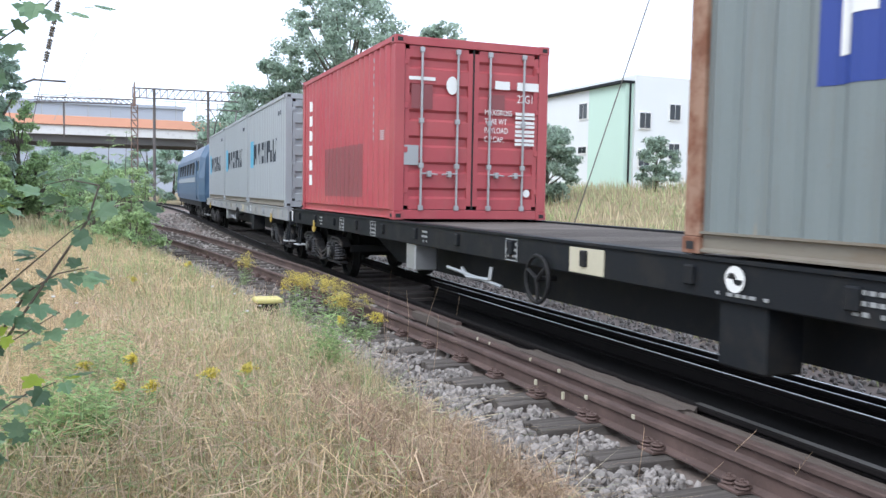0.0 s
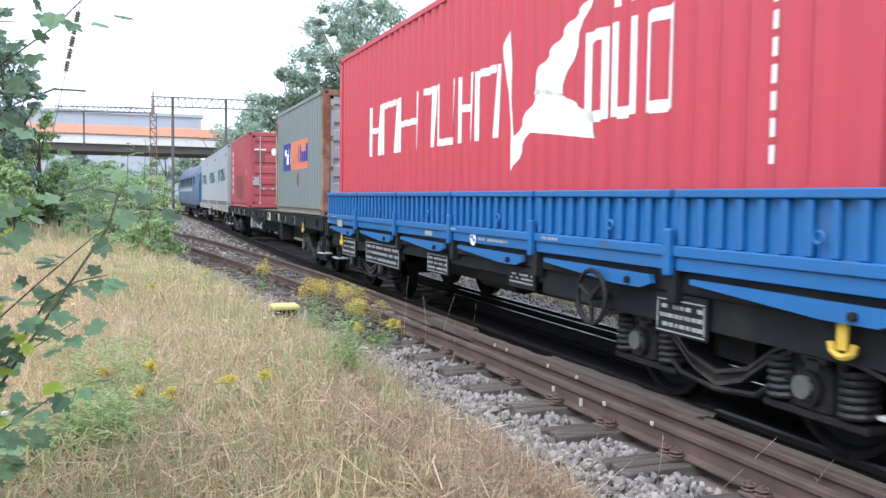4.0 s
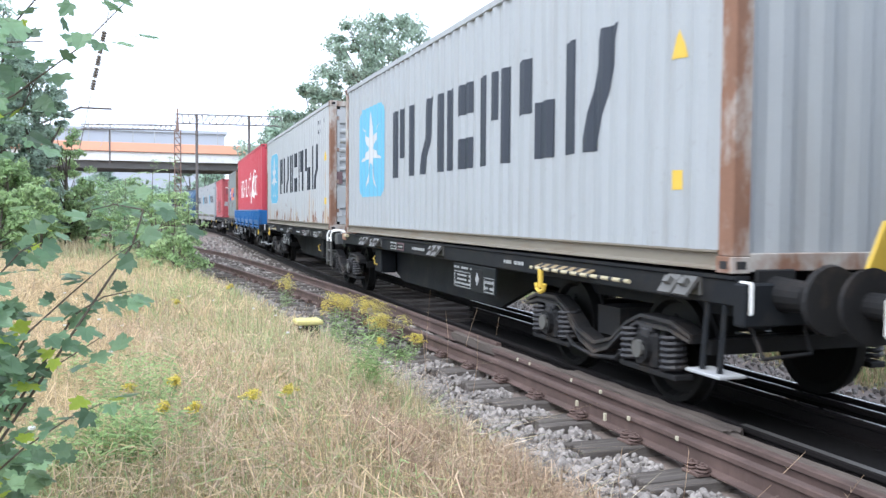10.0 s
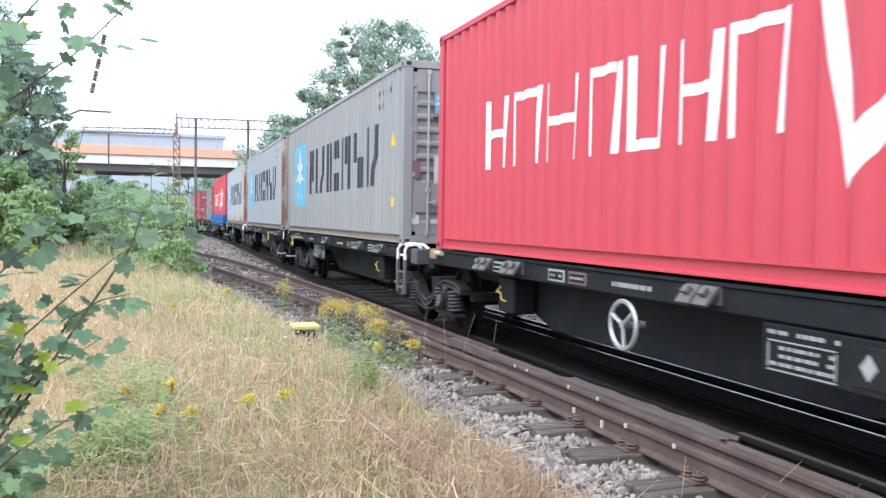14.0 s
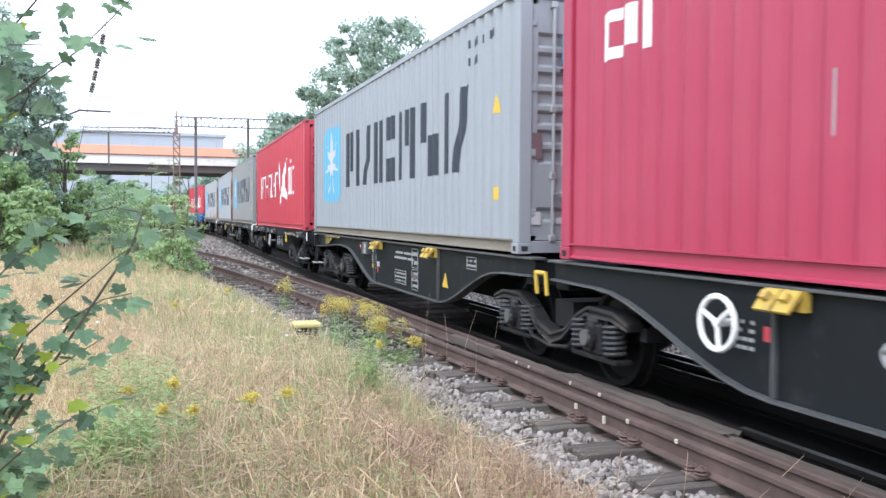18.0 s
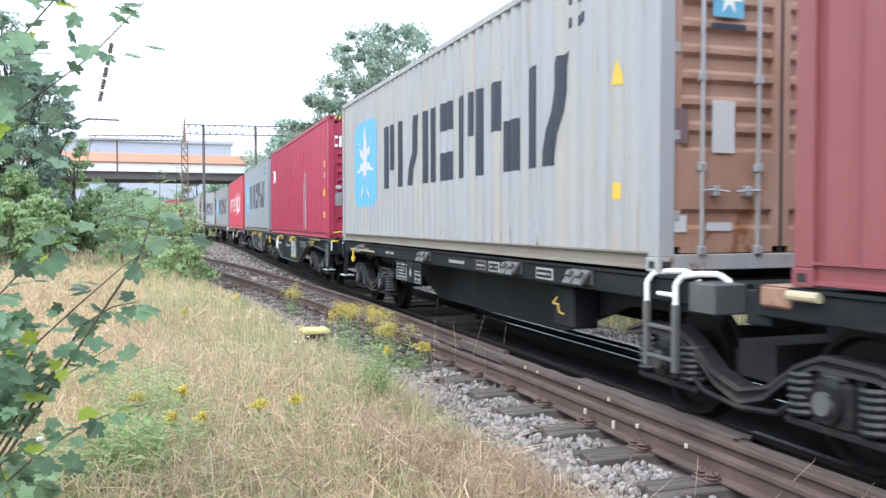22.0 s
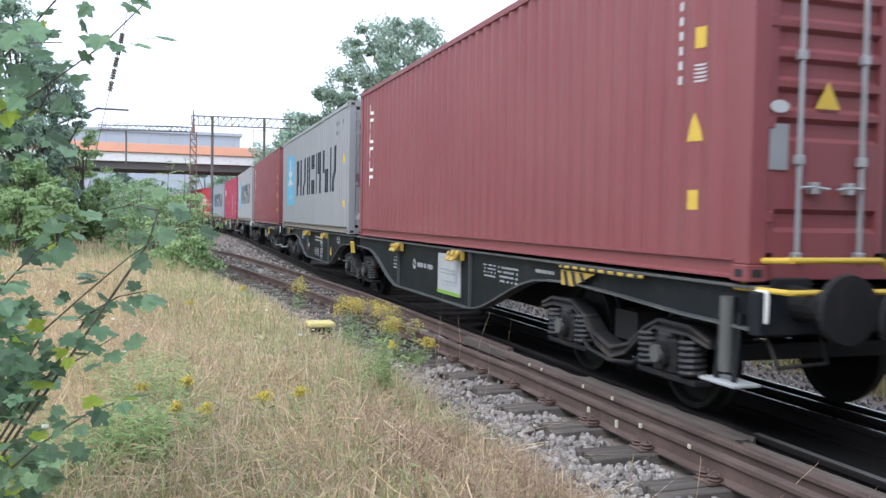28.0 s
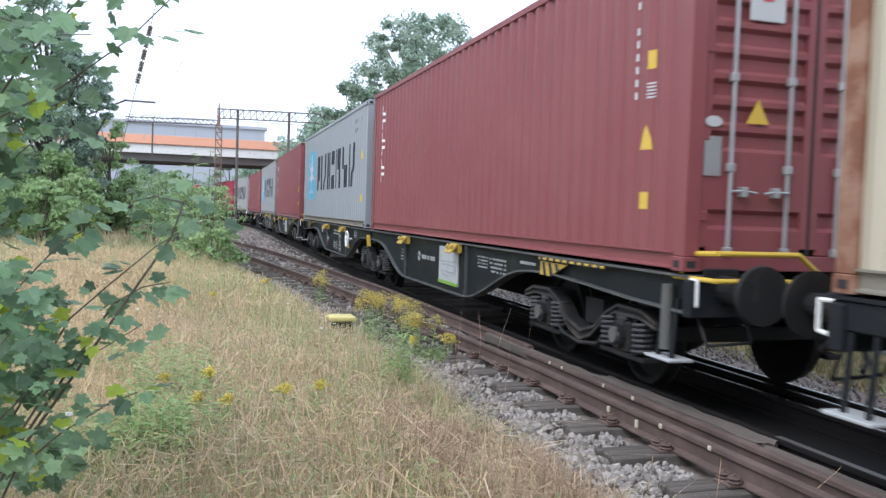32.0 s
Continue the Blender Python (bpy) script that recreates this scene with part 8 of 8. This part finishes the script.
def leafy_weed(x, y, n, h, rad, seed, leafmat="freshweed", label="clump of leafy pale green weeds"):
    """Upright stems set with narrow leaves: one joined clump."""
    rng = random.Random(seed)
    V, F = [], []
    for k in range(n):
        bx, by = rng.gauss(x, rad), rng.gauss(y, rad)
        hh = h * rng.uniform(0.55, 1.1)
        z0 = ground_height(bx, by)
        tip = Vector((bx + rng.gauss(0, 0.08), by + rng.gauss(0, 0.08), z0 + hh))
        foot = Vector((bx, by, z0 - 0.02))
        i0 = len(V)
        V += [tuple(foot), tuple(foot + Vector((0.006, 0, 0))), tuple(tip)]
        F.append((i0, i0 + 1, i0 + 2))
        for j in range(18):
            f = 0.15 + 0.85 * j / 17
            c = foot.lerp(tip, f)
            a = j * 2.4 + rng.uniform(-0.5, 0.5)
            d = Vector((math.cos(a), math.sin(a), rng.uniform(0.2, 0.8)))
            ln = rng.uniform(0.05, 0.10) * (1.15 - 0.5 * f)
            s = d.cross(Vector((0, 0, 1))).normalized() * 0.009
            i0 = len(V)
            V += [tuple(c), tuple(c + d * ln * 0.5 + s), tuple(c + d * ln - Vector((0, 0, 0.015))), tuple(c + d * ln * 0.5 - s)]
            F.append((i0, i0 + 1, i0 + 2, i0 + 3))
    return tagged(raw("weed_clump", V, F, leafmat), label, "weed", kind="stuff")


for k, (px, py, n, h, rad) in enumerate(((655, 690, 46, 0.66, 0.09), (600, 600, 16, 0.5, 0.08), (200, 870, 110, 0.46, 0.20), (255, 760, 50, 0.50, 0.12), (722, 600, 24, 0.24, 0.09), (268, 800, 30, 0.34, 0.10), (245, 700, 16, 0.34, 0.08), (300, 560, 30, 0.45, 0.3), (270, 500, 40, 0.6, 0.4), (330, 490, 40, 0.6, 0.4), (60, 700, 40, 0.4, 0.3), (430, 640, 22, 0.3, 0.2), (360, 760, 14, 0.25, 0.12), (1190, 878, 10, 0.14, 0.07), (120, 520, 40, 0.5, 0.5))):
    x, y = spot(px, py, 0.1)
    leafy_weed(x, y, n, h, rad, 400 + k)

# dry single stalks before the rails
stalks = thing("dry_stalks", "thin dry weed stalks standing by the rail", "weed")
for k, (px, py, qx, qy) in enumerate(((842, 690, 850, 610), (812, 690, 830, 760), (758, 640, 765, 530), (795, 640, 792, 565), (822, 640, 850, 560), (870, 620, 888, 575), (1215, 850, 1226, 795), (1330, 800, 1210, 850), (1465, 825, 1385, 880), (1110, 800, 1115, 860), (760, 680, 750, 600), (690, 740, 705, 640))):
    x, y = spot(px, max(py, qy), 0.0 if px > 1000 else -0.1)
    x2, y2 = spot(qx, min(py, qy), 0.42)
    bm = bmesh.new()
    a = Vector((x, y, -0.2))
    b = Vector((x2 * (y / y2), y, 0.25))
    dz = 1.56 + (441 - min(py, qy)) / 1500 * math.hypot(x, y) - math.tan(radians(1.99)) * math.hypot(x, y)
    b.z = max(0.05, dz)
    b.x = x + (qx - px) / 1500 * math.hypot(x, y) * (1 if py > qy else -1)
    mid = a.lerp(b, 0.5) + Vector((lrng.gauss(0, 0.015), 0, 0))
    pipe(bm, [a, mid, b], 0.0022, 4)
    for j in range(6):
        q = mid.lerp(b, j / 5)
        rod(bm, q, q + Vector((lrng.gauss(0, 0.015), lrng.gauss(0, 0.015), 0.02)), 0.0025, 4, 0.001)
    part("stalk", bm, "deadbrown", stalks)

# yellow-topped point lantern
x, y = spot(548, 556, 0.34)
LID = 0.37
lant = thing("point_indicator", "squat black point indicator with a dirty yellow lid", "railway signal", m=pose(x, y, ground_height(x, y)))
part("housing", B(-0.13, 0.13, -0.13, 0.13, 0.0, LID, 0.02), "wagonblack", lant, "black housing")
part("lid", B(-0.17, 0.17, -0.17, 0.17, LID, LID + 0.06, 0.015), mat("dirty_yellow_lid", (0.62, 0.55, 0.22), rough=0.7, var=0.2, scale=8), lant, "dirty yellow lid")

# white concrete blocks beyond the line
for k, (bx, by, s) in enumerate(((9.6, 13.6, 0.28), (10.2, 13.2, 0.22), (9.9, 17.8, 0.3))):
    blk = part("concrete_block", B(-s, s, -s, s, 0, s * 1.3, 0.03), "white")
    blk.matrix_basis = pose(bx, by, ground_height(bx, by) - 0.03, 0, 0, 20 * k)
    tagged(blk, "white-painted concrete block in the verge", "concrete block")

# ---- ballast stones ----


def stone_mesh(seed):
    rng = random.Random(seed)
    bm = bmesh.new()
    bmesh.ops.create_icosphere(bm, subdivisions=1, radius=1.0)
    for v in bm.verts:
        v.co *= rng.uniform(0.6, 1.15)
        v.co.z *= 0.72
    return bm


stones = [part("stone", stone_mesh(k), "stone", ballast, m=pose(2.9 + 0.1 * k, 6.0, -0.25)) for k in range(5)]
srng = random.Random(77)
for s in stones:
    s.scale = (0.03, 0.03, 0.03)


def stone_ok(x, y):
    """True where the bed is bare of sleepers."""
    k = (y - SLEEPER_Y) / SLEEPER_GAP
    return abs(k - round(k)) * SLEEPER_GAP > 0.20 or x < siding_x(y) - 0.60


def bed_z(x, y):
    e = siding_x(y) - 1.05
    return -0.30 + 0.04 * min(max((x - e + 0.25) / 0.7, 0), 1) + 0.03


made = 0
while made < 292:
    x, y = srng.uniform(2.25, 3.35), srng.uniform(3.9, 7.0)
    if not stone_ok(x, y):
        continue
    o = share("stone", stones[made % 5], ballast, pose(x, y, bed_z(x, y) + srng.uniform(0.01, 0.035), srng.uniform(0, 360), srng.uniform(0, 40), srng.uniform(0, 360)))
    k = srng.uniform(0.024, 0.046)
    o.scale = (k, k * srng.uniform(0.8, 1.2), k * srng.uniform(0.7, 1.1))
    made += 1
base_v = [[tuple(v.co) for v in s.data.vertices] for s in stones]
base_f = [[tuple(f.vertices) for f in s.data.polygons] for s in stones]
V, F = [], []
for k in range(20500):
    if k < 6500:
        x, y = srng.uniform(1.85, 3.45), srng.uniform(3.6, 9.5)
    elif k < 10500:
        x, y = srng.uniform(1.9, 3.45), srng.uniform(9.5, 22)
        x += siding_x(y) - 3.5
    elif k < 13500:
        x, y = srng.uniform(5.9, 7.4), srng.uniform(2, 22)
    elif k < 17500:
        y = srng.uniform(8, 26)
        x = srng.uniform(siding_x(y), near_rail(y) - 0.25)
    else:
        y = srng.uniform(24, 60)
        x = srng.uniform(siding_x(y) - 0.9, near_rail(y) - 0.2)
    if not stone_ok(x, y) and x < 5:
        continue
    z = bed_z(x, y) + srng.uniform(-0.01, 0.03) if x < 5 else -0.22 + srng.uniform(-0.01, 0.03)
    if x < siding_x(y) - 1.25 and srng.random() < 0.6:
        continue
    j = k % 5
    r = srng.uniform(0.018, 0.046) if k < 13500 else srng.uniform(0.03, 0.05) if k < 17500 else srng.uniform(0.06, 0.10)
    mtx = Matrix.Translation((x, y, z)) @ Euler((srng.uniform(0, 6), srng.uniform(0, 6), srng.uniform(0, 6))).to_matrix().to_4x4() @ Matrix.Diagonal((r, r * srng.uniform(0.8, 1.2), r * srng.uniform(0.7, 1.1), 1))
    i0 = len(V)
    V += [tuple(mtx @ Vector(v)) for v in base_v[j]]
    F += [tuple(i0 + q for q in f) for f in base_f[j]]
ob = raw("stone_mass", V, F, "stone", ballast, "loose grey ballast stones")
tagged(ob, kind="stuff")

# ---- rail fastenings ----


def fastening_mesh():
    bm = bmesh.new()
    box(bm, -0.17, 0.02, -0.09, 0.09, -0.172, -0.150, 0.004)
    for yy in (-0.055, 0.055):
        rod(bm, (-0.11, yy, -0.15), (-0.11, yy, -0.085), 0.012, 6)
        rod(bm, (-0.11, yy, -0.125), (-0.11, yy, -0.100), 0.024, 6)
        tube_ring(bm, (-0.11, yy, -0.138), 0.038, 0.011, "z", 10, 5)
        tube_ring(bm, (-0.11, yy, -0.112), 0.036, 0.011, "z", 10, 5)
        box(bm, -0.10, -0.05, yy - 0.025, yy + 0.025, -0.146, -0.120, 0.005)
    return bm


fast = None
y = SLEEPER_Y + SLEEPER_GAP * 10
while y < 24:
    for xs in ((siding_x,) if y > 9 else (siding_x, check_rail)):
        m_ = pose(xs(y), y, 0.0 if xs is siding_x else -0.01)
        if fast is None:
            fast = part("rail_fastening", fastening_mesh(), "railrust", track, "rusty bolted rail fastening", m=m_)
        else:
            share("rail_fastening", fast, track, m_)
    y += SLEEPER_GAP
for yy, xx, zz, hh in ((6.38, 3.565, -0.055, 0.035), (5.92, 3.565, -0.06, 0.05), (5.62, 3.595, -0.02, 0.022), (7.1, 3.905, -0.02, 0.02), (6.55, 3.895, -0.02, 0.02), (5.0, 3.6, -0.02, 0.02), (8.3, 3.905, -0.02, 0.02), (8.0, 3.905, -0.02, 0.016)):
    part("white_mark", B(xx - 0.010, xx + 0.010, yy - 0.014, yy + 0.014, zz - hh, zz + 0.012, 0.003), mat_card, track, "white painted bolt")


def motions():
    """Everything that rolls: wagons and their loads along the line, wheelsets in their bogies."""
    times = [0.5 * k for k in range(65)]
    gone = [travelled(t) for t in times]
    for ob, front, rear, z in WALKS:
        walk(ob, [(t, on_line(front + g, rear + g, z)) for t, g in zip(times, gone)])
    spin = [(k / 15, -math.degrees(travelled(k / 15) / (WHEEL_R * SIZE))) for k in range(481)]
    for ob, at in WHEELSETS:
        walk(ob, [(t, pose(*at, a, 0, 0)) for t, a in spin])


motions()
